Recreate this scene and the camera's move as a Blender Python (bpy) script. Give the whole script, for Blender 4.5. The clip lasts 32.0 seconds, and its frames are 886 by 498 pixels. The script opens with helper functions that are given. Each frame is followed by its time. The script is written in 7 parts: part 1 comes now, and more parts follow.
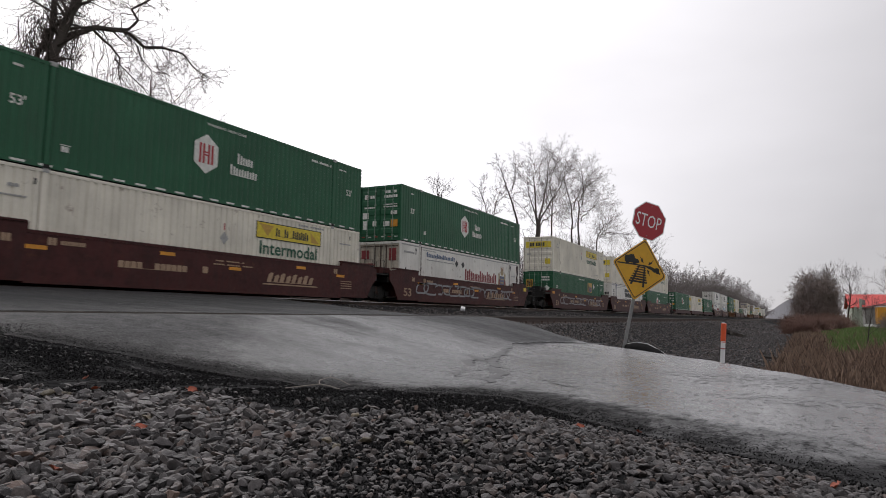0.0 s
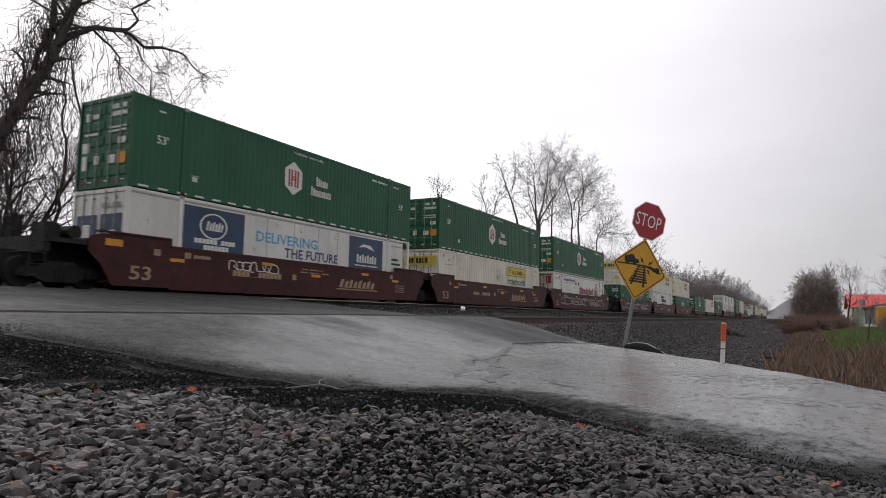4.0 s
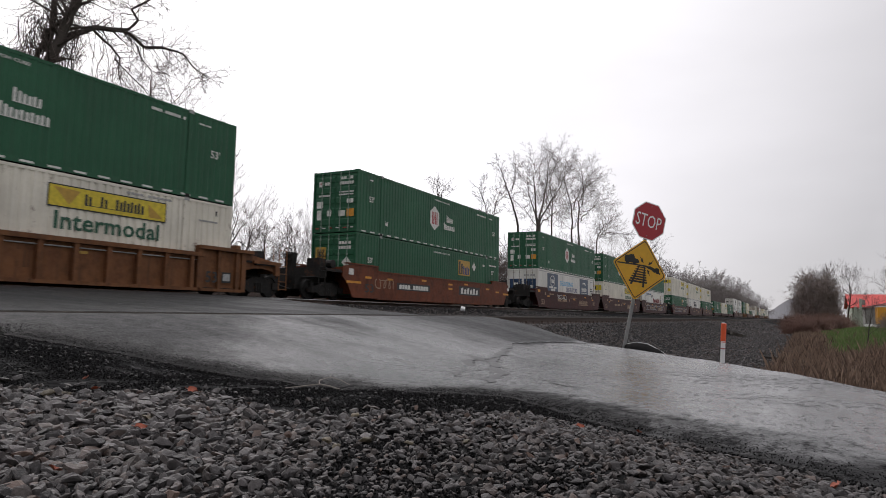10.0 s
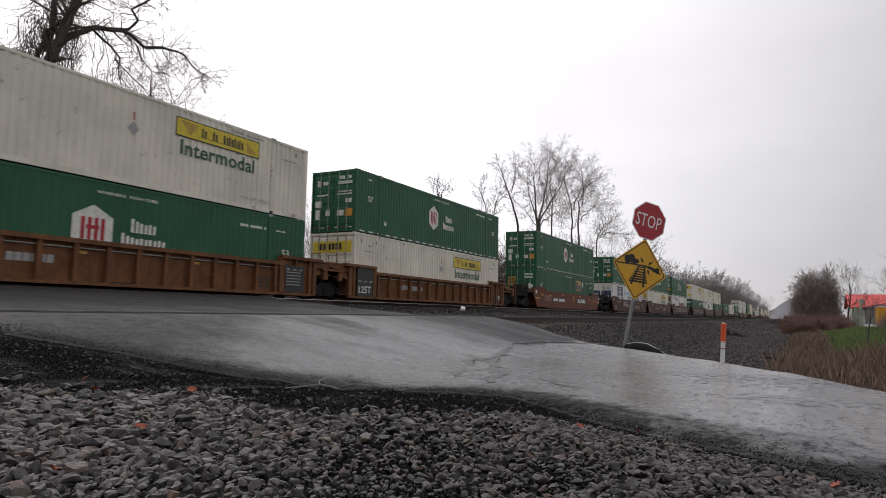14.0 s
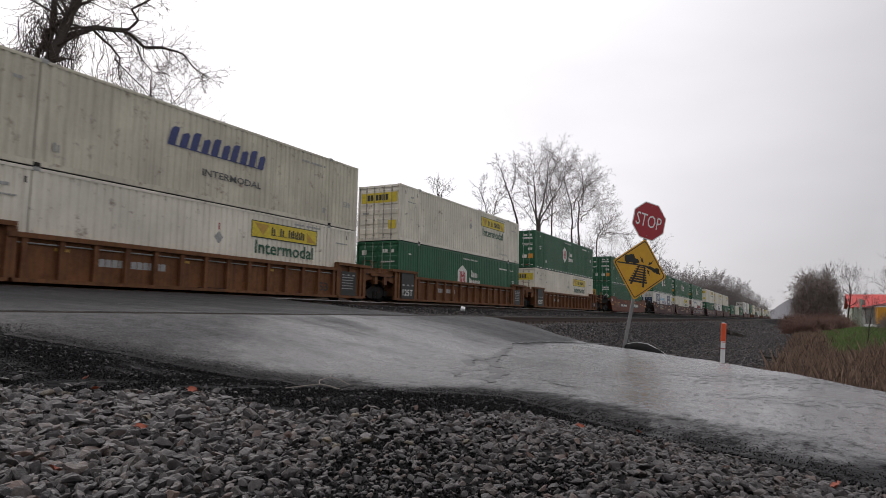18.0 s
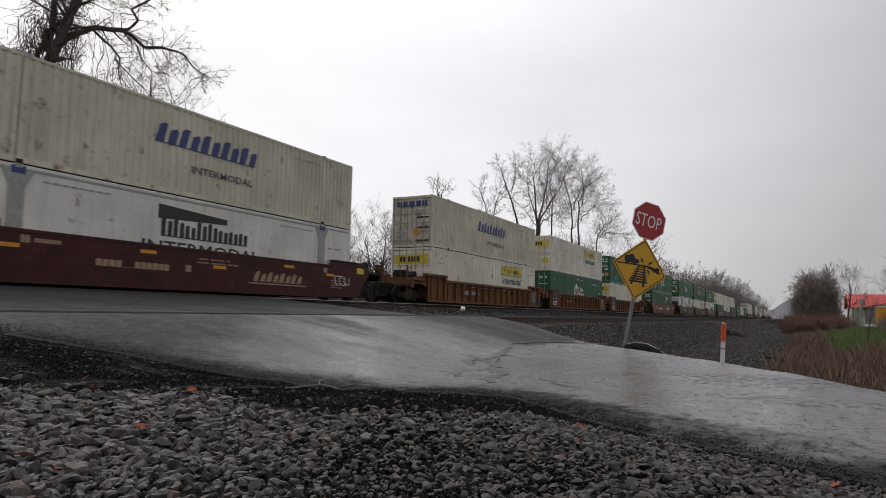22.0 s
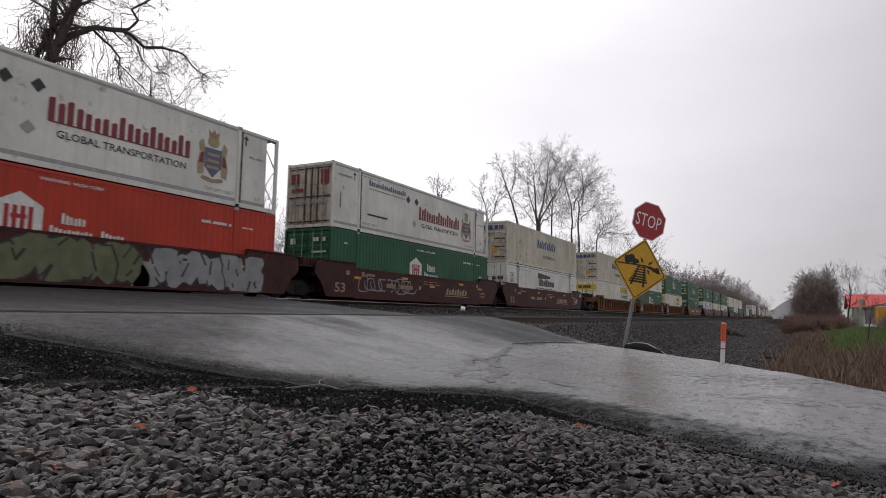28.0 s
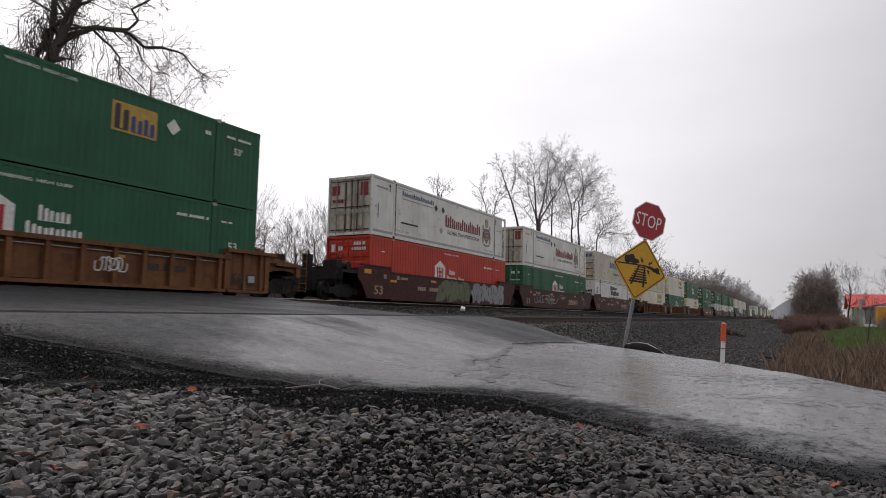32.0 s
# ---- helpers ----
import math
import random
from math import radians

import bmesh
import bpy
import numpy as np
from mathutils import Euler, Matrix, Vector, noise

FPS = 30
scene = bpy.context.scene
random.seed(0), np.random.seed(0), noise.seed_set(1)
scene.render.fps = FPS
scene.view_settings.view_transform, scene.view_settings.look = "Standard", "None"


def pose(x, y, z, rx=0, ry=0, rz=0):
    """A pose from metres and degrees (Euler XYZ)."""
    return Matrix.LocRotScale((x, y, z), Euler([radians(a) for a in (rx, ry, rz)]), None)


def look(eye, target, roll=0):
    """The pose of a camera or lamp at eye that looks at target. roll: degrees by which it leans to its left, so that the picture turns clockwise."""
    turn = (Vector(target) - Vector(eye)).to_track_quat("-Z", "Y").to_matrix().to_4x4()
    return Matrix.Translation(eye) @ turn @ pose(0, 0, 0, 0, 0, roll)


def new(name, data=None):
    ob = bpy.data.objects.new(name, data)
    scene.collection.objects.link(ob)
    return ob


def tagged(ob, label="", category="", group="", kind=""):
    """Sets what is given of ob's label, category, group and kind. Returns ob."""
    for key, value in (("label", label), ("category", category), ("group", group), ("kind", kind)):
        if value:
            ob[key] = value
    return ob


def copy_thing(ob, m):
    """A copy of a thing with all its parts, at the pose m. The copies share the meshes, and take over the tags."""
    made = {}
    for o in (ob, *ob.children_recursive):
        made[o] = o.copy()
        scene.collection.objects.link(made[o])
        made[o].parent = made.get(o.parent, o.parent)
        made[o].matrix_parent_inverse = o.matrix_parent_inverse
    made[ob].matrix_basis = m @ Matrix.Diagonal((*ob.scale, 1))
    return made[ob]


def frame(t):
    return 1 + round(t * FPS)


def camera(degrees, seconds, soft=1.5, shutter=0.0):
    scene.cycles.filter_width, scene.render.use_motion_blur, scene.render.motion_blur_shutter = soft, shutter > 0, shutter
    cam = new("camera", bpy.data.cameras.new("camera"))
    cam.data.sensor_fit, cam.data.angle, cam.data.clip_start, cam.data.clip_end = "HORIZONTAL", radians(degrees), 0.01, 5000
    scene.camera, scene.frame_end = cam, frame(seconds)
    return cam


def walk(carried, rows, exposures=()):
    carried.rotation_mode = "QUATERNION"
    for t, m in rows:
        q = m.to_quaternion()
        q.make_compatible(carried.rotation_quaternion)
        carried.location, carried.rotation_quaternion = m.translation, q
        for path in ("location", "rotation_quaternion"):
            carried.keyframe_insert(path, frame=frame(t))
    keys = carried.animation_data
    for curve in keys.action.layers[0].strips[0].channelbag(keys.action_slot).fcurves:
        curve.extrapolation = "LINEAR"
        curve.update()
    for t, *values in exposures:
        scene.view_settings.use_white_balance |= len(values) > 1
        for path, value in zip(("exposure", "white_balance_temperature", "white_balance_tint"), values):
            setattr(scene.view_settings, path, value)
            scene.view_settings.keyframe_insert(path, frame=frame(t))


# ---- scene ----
# ---- camera: a tripod beside the crossing ----
EYE = (0.0, 0.0, 0.45)
AIM = (-0.47591851, 0.87393213, 0.09871271)
cam = camera(68.94, 32.0, soft=0.8, shutter=0.4)
stand = look(EYE, [e + 20 * a for e, a in zip(EYE, AIM)], 1.095)
walk(cam, [(0, stand), (32, stand)], exposures=[(0, 0.0, 6500, 14.5), (3, 0.04, 6500, 14.5), (8, 0.06, 6500, 14.5), (14, 0.0, 6500, 14.5), (17, 0.0, 6500, 14.5), (19, -0.08, 6500, 14.5), (21, -0.20, 6500, 13.5), (23, -0.33, 6500, 13), (25, -0.20, 6500, 14), (28, -0.08, 6500, 15), (32, -0.05, 6500, 15)])

# ---- light: a bright overcast sky, the sun behind thin cloud beyond the train ----
SUN_DIR = Vector((-0.80, 0.45, 0.50)).normalized()
sky_world = bpy.data.worlds.new("overcast_sky")
scene.world = sky_world
sky_world.use_nodes = True


def links(tree):
    def put(kind, **values):
        n = tree.nodes.new(kind)
        for k, v in values.items():
            if k in n.inputs:
                n.inputs[k].default_value = v
        return n
    return put, tree.links.new


def build_sky(tree):
    tree.nodes.clear()
    put, join = links(tree)
    out, bg = put("ShaderNodeOutputWorld"), put("ShaderNodeBackground", Strength=1.0)
    coord = put("ShaderNodeTexCoord")
    toward = put("ShaderNodeVectorMath")
    toward.operation = "DOT_PRODUCT"
    toward.inputs[1].default_value = SUN_DIR
    join(coord.outputs["Generated"], toward.inputs[0])
    ramp = put("ShaderNodeValToRGB")
    r = ramp.color_ramp
    r.elements[0].position, r.elements[0].color = 0.0, (0.54, 0.545, 0.56, 1)
    r.elements[1].position, r.elements[1].color = 1.0, (1.22, 1.22, 1.22, 1)
    for pos, v in ((0.42, 0.56), (0.55, 0.73), (0.66, 0.87), (0.78, 1.02), (0.88, 1.12)):
        e = r.elements.new(pos)
        e.color = (v, v * 1.002, v * 1.015, 1)
    join(toward.outputs["Value"], ramp.inputs["Fac"])
    cloud = put("ShaderNodeTexNoise", Scale=2.2, Detail=4.0, Roughness=0.5)
    squash = put("ShaderNodeMapping")
    squash.inputs["Scale"].default_value = (1, 1, 2.6)
    join(coord.outputs["Generated"], squash.inputs["Vector"])
    join(squash.outputs["Vector"], cloud.inputs["Vector"])
    level = put("ShaderNodeMapRange")
    for k, v in (("From Min", 0.3), ("From Max", 0.7), ("To Min", 0.93), ("To Max", 1.07)):
        level.inputs[k].default_value = v
    join(cloud.outputs["Fac"], level.inputs["Value"])
    mul = put("ShaderNodeMix")
    mul.data_type, mul.blend_type = "RGBA", "MULTIPLY"
    mul.inputs["Factor"].default_value = 1
    join(ramp.outputs["Color"], mul.inputs["A"])
    join(level.outputs["Result"], mul.inputs["B"])
    # an overcast dome is brightest overhead
    up = put("ShaderNodeSeparateXYZ")
    join(coord.outputs["Generated"], up.inputs[0])
    dome = put("ShaderNodeMapRange")
    for k, v in (("From Min", 0.35), ("From Max", 1.0), ("To Min", 1.0), ("To Max", 1.55)):
        dome.inputs[k].default_value = v
    join(up.outputs["Z"], dome.inputs["Value"])
    mul2 = put("ShaderNodeMix")
    mul2.data_type, mul2.blend_type = "RGBA", "MULTIPLY"
    mul2.inputs["Factor"].default_value = 1
    join(mul.outputs["Result"], mul2.inputs["A"])
    join(dome.outputs["Result"], mul2.inputs["B"])
    mul = mul2
    clear = put("ShaderNodeTexSky")
    clear.sky_type, clear.sun_disc = "NISHITA", False
    clear.sun_elevation = math.asin(SUN_DIR.z)
    clear.sun_rotation = math.atan2(SUN_DIR.x, SUN_DIR.y)
    thin = put("ShaderNodeMix")
    thin.data_type, thin.blend_type = "RGBA", "ADD"
    thin.inputs["Factor"].default_value = 0.004
    join(mul.outputs["Result"], thin.inputs["A"])
    join(clear.outputs["Color"], thin.inputs["B"])
    join(thin.outputs["Result"], bg.inputs["Color"])
    join(bg.outputs["Background"], out.inputs["Surface"])


build_sky(sky_world.node_tree)
sun = new("sun", bpy.data.lights.new("sun", "SUN"))
sun.data.energy, sun.data.angle, sun.data.color = 0.7, radians(25), (1.0, 0.98, 0.95)
sun.matrix_world = look(SUN_DIR * 50, (0, 0, 0))

# ---- materials ----


def blank(name):
    m = bpy.data.materials.new(name)
    m.use_nodes = True
    t = m.node_tree
    b = t.nodes["Principled BSDF"]
    return m, t, b


def shift(put, join):
    """Object coordinates moved by a random amount for each object."""
    c, o, add = put("ShaderNodeTexCoord"), put("ShaderNodeObjectInfo"), put("ShaderNodeVectorMath")
    mul = put("ShaderNodeMath")
    mul.operation = "MULTIPLY"
    mul.inputs[1].default_value = 37.0
    join(o.outputs["Random"], mul.inputs[0])
    join(c.outputs["Object"], add.inputs[0])
    join(mul.outputs[0], add.inputs[1])
    return add.outputs[0], o.outputs["Random"]


def ramp2(put, join, value, lo, hi, a=0.0, b=1.0):
    n = put("ShaderNodeMapRange")
    for k, v in (("From Min", lo), ("From Max", hi), ("To Min", a), ("To Max", b)):
        n.inputs[k].default_value = v
    join(value, n.inputs["Value"])
    return n.outputs["Result"]


def blend(put, join, fac, a, b, kind="MIX"):
    n = put("ShaderNodeMix")
    n.data_type, n.blend_type = "RGBA", kind
    for sock, v in (("Factor", fac), ("A", a), ("B", b)):
        if isinstance(v, (int, float)):
            n.inputs[sock].default_value = v if sock == "Factor" else (v, v, v, 1)
        elif isinstance(v, tuple):
            n.inputs[sock].default_value = (*v, 1)
        else:
            join(v, n.inputs[sock])
    return n.outputs["Result"]


def noise_of(put, join, vec, scale, detail=4.0, rough=0.55, stretch=None):
    n = put("ShaderNodeTexNoise", Scale=scale, Detail=detail, Roughness=rough)
    if stretch:
        m = put("ShaderNodeMapping")
        m.inputs["Scale"].default_value = stretch
        join(vec, m.inputs["Vector"])
        vec = m.outputs["Vector"]
    join(vec, n.inputs["Vector"])
    return n.outputs["Fac"]


def bump(put, join, b, height, strength, distance):
    n = put("ShaderNodeBump", Strength=strength, Distance=distance)
    join(height, n.inputs["Height"])
    join(n.outputs["Normal"], b.inputs["Normal"])


def paint(name, color, rough=0.45, dirt=(0.09, 0.075, 0.06), grime=0.35, rust=0.0, metal=0.0, coat=0.0):
    """Weathered paint on steel: faded patches, vertical dirt streaks, specks of rust."""
    m, t, b = blank(name)
    put, join = links(t)
    vec, rnd = shift(put, join)
    big = noise_of(put, join, vec, 0.55, 5)
    fine = noise_of(put, join, vec, 9.0, 6, 0.65)
    streak = noise_of(put, join, vec, 1.0, 5, 0.6, (6, 6, 0.35))
    base = blend(put, join, ramp2(put, join, big, 0.35, 0.7), tuple(c * 0.84 for c in color), tuple(min(1, c * 1.12) for c in color))
    base = blend(put, join, ramp2(put, join, fine, 0.3, 0.75, 0, 0.22), base, tuple(c * 0.6 for c in color))
    base = blend(put, join, ramp2(put, join, streak, 0.5, 0.78, 0, grime), base, dirt)
    if grime > 0.55:
        patchy = noise_of(put, join, vec, 1.7, 7, 0.7)
        base = blend(put, join, ramp2(put, join, patchy, 0.46, 0.66, 0, 0.75), base, tuple(c * 0.38 for c in color))
    if rust:
        spots = noise_of(put, join, vec, 2.3, 8, 0.7)
        base = blend(put, join, ramp2(put, join, spots, 0.62 - 0.15 * rust, 0.72, 0, 0.85), base, (0.11, 0.04, 0.018))
    join(base, b.inputs["Base Color"])
    join(ramp2(put, join, fine, 0.3, 0.7, rough * 0.8, min(1, rough * 1.3)), b.inputs["Roughness"])
    b.inputs["Specular IOR Level"].default_value = 0.3
    b.inputs["Metallic"].default_value = metal
    b.inputs["Coat Weight"].default_value = coat
    bump(put, join, b, fine, 0.15, 0.004)
    return m


def rocky(name, dark, light, scale, rough=0.6, depth=0.02, per_object=False, tint=None, gloss=0.3):
    m, t, b = blank(name)
    put, join = links(t)
    vec, rnd = shift(put, join)
    if not per_object:
        geo = put("ShaderNodeNewGeometry")
        rnd = geo.outputs["Random Per Island"]
    n1 = noise_of(put, join, vec, scale, 6, 0.6)
    n2 = noise_of(put, join, vec, scale * 7, 5, 0.6)
    base = blend(put, join, ramp2(put, join, rnd, 0.0, 1.0), dark, light)
    base = blend(put, join, ramp2(put, join, n1, 0.3, 0.75, 0, 0.6), base, tuple(c * 0.55 for c in dark))
    base = blend(put, join, ramp2(put, join, n2, 0.5, 0.8, 0, 0.45), base, tuple(min(1, c * 1.35) for c in light))
    if tint:
        base = blend(put, join, ramp2(put, join, rnd, 0.965, 0.975), base, tint)
        hue = put("ShaderNodeMath")
        hue.operation = "FRACT"
        many = put("ShaderNodeMath")
        many.operation = "MULTIPLY"
        many.inputs[1].default_value = 17.31
        join(rnd, many.inputs[0])
        join(many.outputs[0], hue.inputs[0])
        base = blend(put, join, ramp2(put, join, hue.outputs[0], 0.45, 1.0, 0, 0.8), base, (1.0, 0.84, 0.74), "MULTIPLY")
    join(base, b.inputs["Base Color"])
    join(ramp2(put, join, n2, 0.3, 0.7, rough * 0.75, min(1, rough * 1.2)), b.inputs["Roughness"])
    b.inputs["Specular IOR Level"].default_value = gloss
    bump(put, join, b, n2, 0.5, depth)
    return m


def plain(name, color, rough=0.5, metal=0.0, vary=0.2, scale=8.0):
    m, t, b = blank(name)
    put, join = links(t)
    vec, rnd = shift(put, join)
    n = noise_of(put, join, vec, scale, 6, 0.6)
    join(blend(put, join, ramp2(put, join, n, 0.3, 0.72), tuple(c * (1 - vary) for c in color), tuple(min(1, c * (1 + vary)) for c in color)), b.inputs["Base Color"])
    b.inputs["Roughness"].default_value, b.inputs["Metallic"].default_value = rough, metal
    bump(put, join, b, n, 0.15, 0.003)
    return m


def wet_asphalt():
    """Dark asphalt under a broken film of rain: smooth pools, rough aggregate between them, a drier patch on the ramp."""
    m, t, b = blank("wet_asphalt")
    put, join = links(t)
    c = put("ShaderNodeTexCoord")
    vec = c.outputs["Object"]
    sep = put("ShaderNodeSeparateXYZ")
    join(vec, sep.inputs[0])
    pools = noise_of(put, join, vec, 0.55, 6, 0.6, (0.8, 1.4, 1))
    ripple = noise_of(put, join, vec, 8.0, 10, 0.8)
    grit = noise_of(put, join, vec, 60.0, 5, 0.75)
    cell = put("ShaderNodeTexVoronoi", Scale=55.0)
    join(vec, cell.inputs["Vector"])
    base = blend(put, join, ramp2(put, join, ripple, 0.3, 0.75), (0.016, 0.0165, 0.018), (0.048, 0.048, 0.049))
    base = blend(put, join, ramp2(put, join, grit, 0.5, 0.75, 0, 0.5), base, (0.09, 0.09, 0.09))
    def math2(kind, a, d):
        n = put("ShaderNodeMath")
        n.operation = kind
        for i, v in enumerate((a, d)):
            if isinstance(v, (int, float)):
                n.inputs[i].default_value = v
            else:
                join(v, n.inputs[i])
        return n.outputs[0]
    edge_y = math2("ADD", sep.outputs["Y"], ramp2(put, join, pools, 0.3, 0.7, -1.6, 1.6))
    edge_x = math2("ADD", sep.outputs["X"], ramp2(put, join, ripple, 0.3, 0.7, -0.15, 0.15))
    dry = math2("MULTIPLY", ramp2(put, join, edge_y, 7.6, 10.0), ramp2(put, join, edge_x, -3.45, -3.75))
    # past the near track the sheen is dulled, imitating the train's dark reflection
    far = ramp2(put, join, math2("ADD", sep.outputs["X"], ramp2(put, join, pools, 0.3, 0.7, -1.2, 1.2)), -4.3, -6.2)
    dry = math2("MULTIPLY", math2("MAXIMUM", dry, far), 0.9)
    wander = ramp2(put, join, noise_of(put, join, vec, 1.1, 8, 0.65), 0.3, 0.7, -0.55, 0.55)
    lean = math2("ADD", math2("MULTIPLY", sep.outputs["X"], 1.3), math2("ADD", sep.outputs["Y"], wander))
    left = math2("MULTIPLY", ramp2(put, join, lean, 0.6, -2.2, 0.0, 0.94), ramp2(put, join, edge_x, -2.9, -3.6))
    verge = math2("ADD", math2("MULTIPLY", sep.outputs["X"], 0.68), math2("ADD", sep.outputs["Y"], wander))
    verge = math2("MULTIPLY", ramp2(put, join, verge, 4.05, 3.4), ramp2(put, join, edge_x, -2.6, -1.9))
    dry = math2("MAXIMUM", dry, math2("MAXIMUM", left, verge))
    # grit and mud washed over the near edge of the road
    edge = put("ShaderNodeValToRGB")
    line = edge.color_ramp
    marks = [(-6.0, 2.58), (-5.02, 3.17), (-4.47, 3.53), (-3.96, 3.96), (-3.39, 4.24), (-3.05, 4.47), (-2.6, 4.42), (-2.27, 5.08), (-1.8, 4.76), (-1.35, 4.38), (-0.9, 4.05), (-0.26, 3.5), (0.3, 3.16), (1.0, 2.83)]
    line.elements[0].position, line.elements[0].color = 0.0, (marks[0][1] / 6, 0, 0, 1)
    line.elements[1].position, line.elements[1].color = 1.0, (marks[-1][1] / 6, 0, 0, 1)
    for x, y in marks[1:-1]:
        line.elements.new((x + 6) / 7).color = (y / 6, 0, 0, 1)
    join(ramp2(put, join, sep.outputs["X"], -6.0, 1.0), edge.inputs["Fac"])
    split = put("ShaderNodeSeparateColor")
    join(edge.outputs["Color"], split.inputs[0])
    beyond = math2("SUBTRACT", math2("ADD", sep.outputs["Y"], math2("MULTIPLY", wander, 0.4)), math2("MULTIPLY", split.outputs[0], 6.0))
    beyond = math2("ADD", beyond, ramp2(put, join, grit, 0.3, 0.7, -0.22, 0.22))
    mud = ramp2(put, join, beyond, 0.45, -0.30)
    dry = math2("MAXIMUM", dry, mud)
    join(blend(put, join, mud, base, (0.013, 0.0125, 0.0125)), b.inputs["Base Color"])
    film = ramp2(put, join, pools, 0.36, 0.60, 0.24, 0.09)
    rough = math2("ADD", film, ramp2(put, join, ripple, 0.3, 0.7, 0.10, -0.03))
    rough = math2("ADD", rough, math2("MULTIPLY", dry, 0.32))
    blotch = noise_of(put, join, vec, 7.0, 12, 0.82, (2.0, 0.85, 1))
    fleck = math2("ADD", math2("MULTIPLY", blotch, 0.72), math2("ADD", math2("MULTIPLY", grit, 0.28), ramp2(put, join, pools, 0.35, 0.65, -0.02, 0.04)))
    even = ramp2(put, join, edge_x, -2.9, -3.9)
    wetted = math2("ADD", math2("MULTIPLY", ramp2(put, join, fleck, 0.43, 0.505), ramp2(put, join, even, 0, 1, 1, 0.22)), math2("MULTIPLY", even, ramp2(put, join, grit, 0.35, 0.65, 0.30, 0.70)))
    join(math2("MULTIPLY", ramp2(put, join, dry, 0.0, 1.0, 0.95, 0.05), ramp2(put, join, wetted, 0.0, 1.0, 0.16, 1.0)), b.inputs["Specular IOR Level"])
    rough = math2("ADD", rough, ramp2(put, join, wetted, 0.0, 1.0, 0.30, 0.0))
    join(rough, b.inputs["Roughness"])
    high = math2("ADD", math2("MULTIPLY", cell.outputs["Distance"], 0.5), math2("ADD", ripple, math2("MULTIPLY", grit, 0.6)))
    wet = put("ShaderNodeBump", Distance=0.034)
    join(high, wet.inputs["Height"])
    join(math2("ADD", ramp2(put, join, blotch, 0.38, 0.60, 0.26, 0.05), math2("MULTIPLY", dry, 0.12)), wet.inputs["Strength"])
    join(wet.outputs["Normal"], b.inputs["Normal"])
    return m


def ground_cover():
    """Ballast by the tracks and the crossing, brown earth and grass past the verge."""
    m, t, b = blank("ground_cover")
    put, join = links(t)
    c = put("ShaderNodeTexCoord")
    vec = c.outputs["Object"]
    sep = put("ShaderNodeSeparateXYZ")
    join(vec, sep.inputs[0])
    cell = put("ShaderNodeTexVoronoi", Scale=17.0)
    join(vec, cell.inputs["Vector"])
    n1 = noise_of(put, join, vec, 0.7, 6, 0.6)
    n2 = noise_of(put, join, vec, 22.0, 5, 0.6)
    grey = put("ShaderNodeSeparateColor")
    join(cell.outputs["Color"], grey.inputs[0])
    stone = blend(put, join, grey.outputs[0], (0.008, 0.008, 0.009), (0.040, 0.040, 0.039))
    # dark gaps between the stones are put into the colour
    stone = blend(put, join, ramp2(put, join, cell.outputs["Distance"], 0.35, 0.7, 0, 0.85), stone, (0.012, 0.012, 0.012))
    earth = blend(put, join, ramp2(put, join, n2, 0.3, 0.7), (0.06, 0.036, 0.024), (0.15, 0.10, 0.065))
    lawn = blend(put, join, ramp2(put, join, n2, 0.3, 0.7), (0.045, 0.07, 0.026), (0.10, 0.13, 0.06))
    wob = put("ShaderNodeMath")
    wob.operation = "MULTIPLY_ADD"
    join(n1, wob.inputs[0])
    wob.inputs[1].default_value = 1.6
    join(sep.outputs["X"], wob.inputs[2])
    base = blend(put, join, ramp2(put, join, wob.outputs[0], 1.9, 2.6), stone, earth)
    far = put("ShaderNodeMath")
    far.operation = "MULTIPLY_ADD"
    join(n1, far.inputs[0])
    far.inputs[1].default_value = 3.0
    join(sep.outputs["X"], far.inputs[2])
    base = blend(put, join, ramp2(put, join, far.outputs[0], 3.6, 4.6), base, lawn)
    back = blend(put, join, ramp2(put, join, sep.outputs["X"], -25.5, -24.0), earth, base)
    join(back, b.inputs["Base Color"])
    b.inputs["Roughness"].default_value = 0.85
    b.inputs["Specular IOR Level"].default_value = 0.02
    bump(put, join, b, cell.outputs["Distance"], 0.8, 0.03)
    return m


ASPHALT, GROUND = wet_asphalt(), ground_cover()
BALLAST = rocky("ballast_stone", (0.009, 0.0083, 0.0086), (0.142, 0.130, 0.127), 14.0, 0.5, 0.008, tint=(0.11, 0.083, 0.072), gloss=0.2)
GRIT = rocky("dark_grit", (0.003, 0.003, 0.0032), (0.027, 0.026, 0.0265), 20.0, 0.8, 0.004, gloss=0.05)
STONE = rocky("loose_stone", (0.02, 0.0185, 0.019), (0.17, 0.155, 0.152), 14.0, 0.5, 0.008, per_object=True, gloss=0.2)
TANSTONE = rocky("tan_stone", (0.09, 0.075, 0.05), (0.24, 0.20, 0.14), 14.0, 0.5, 0.008, per_object=True, gloss=0.2)
GRITSTONE = rocky("dark_small_stone", (0.012, 0.0115, 0.012), (0.06, 0.056, 0.055), 18.0, 0.5, 0.006, gloss=0.2)
DEADLEAF = plain("dead_leaf", (0.25, 0.05, 0.018), 0.6, vary=0.4, scale=30.0)
PALETWIG = plain("pale_twig", (0.24, 0.21, 0.18), 0.8)
GREEN = paint("green_paint", (0.018, 0.105, 0.05), 0.42, (0.05, 0.06, 0.045), 0.3)
RED = paint("red_paint", (0.50, 0.045, 0.022), 0.45, (0.16, 0.05, 0.04), 0.35)
WHITE = paint("white_paint", (0.76, 0.72, 0.62), 0.45, (0.34, 0.29, 0.22), 0.3, rust=0.15)
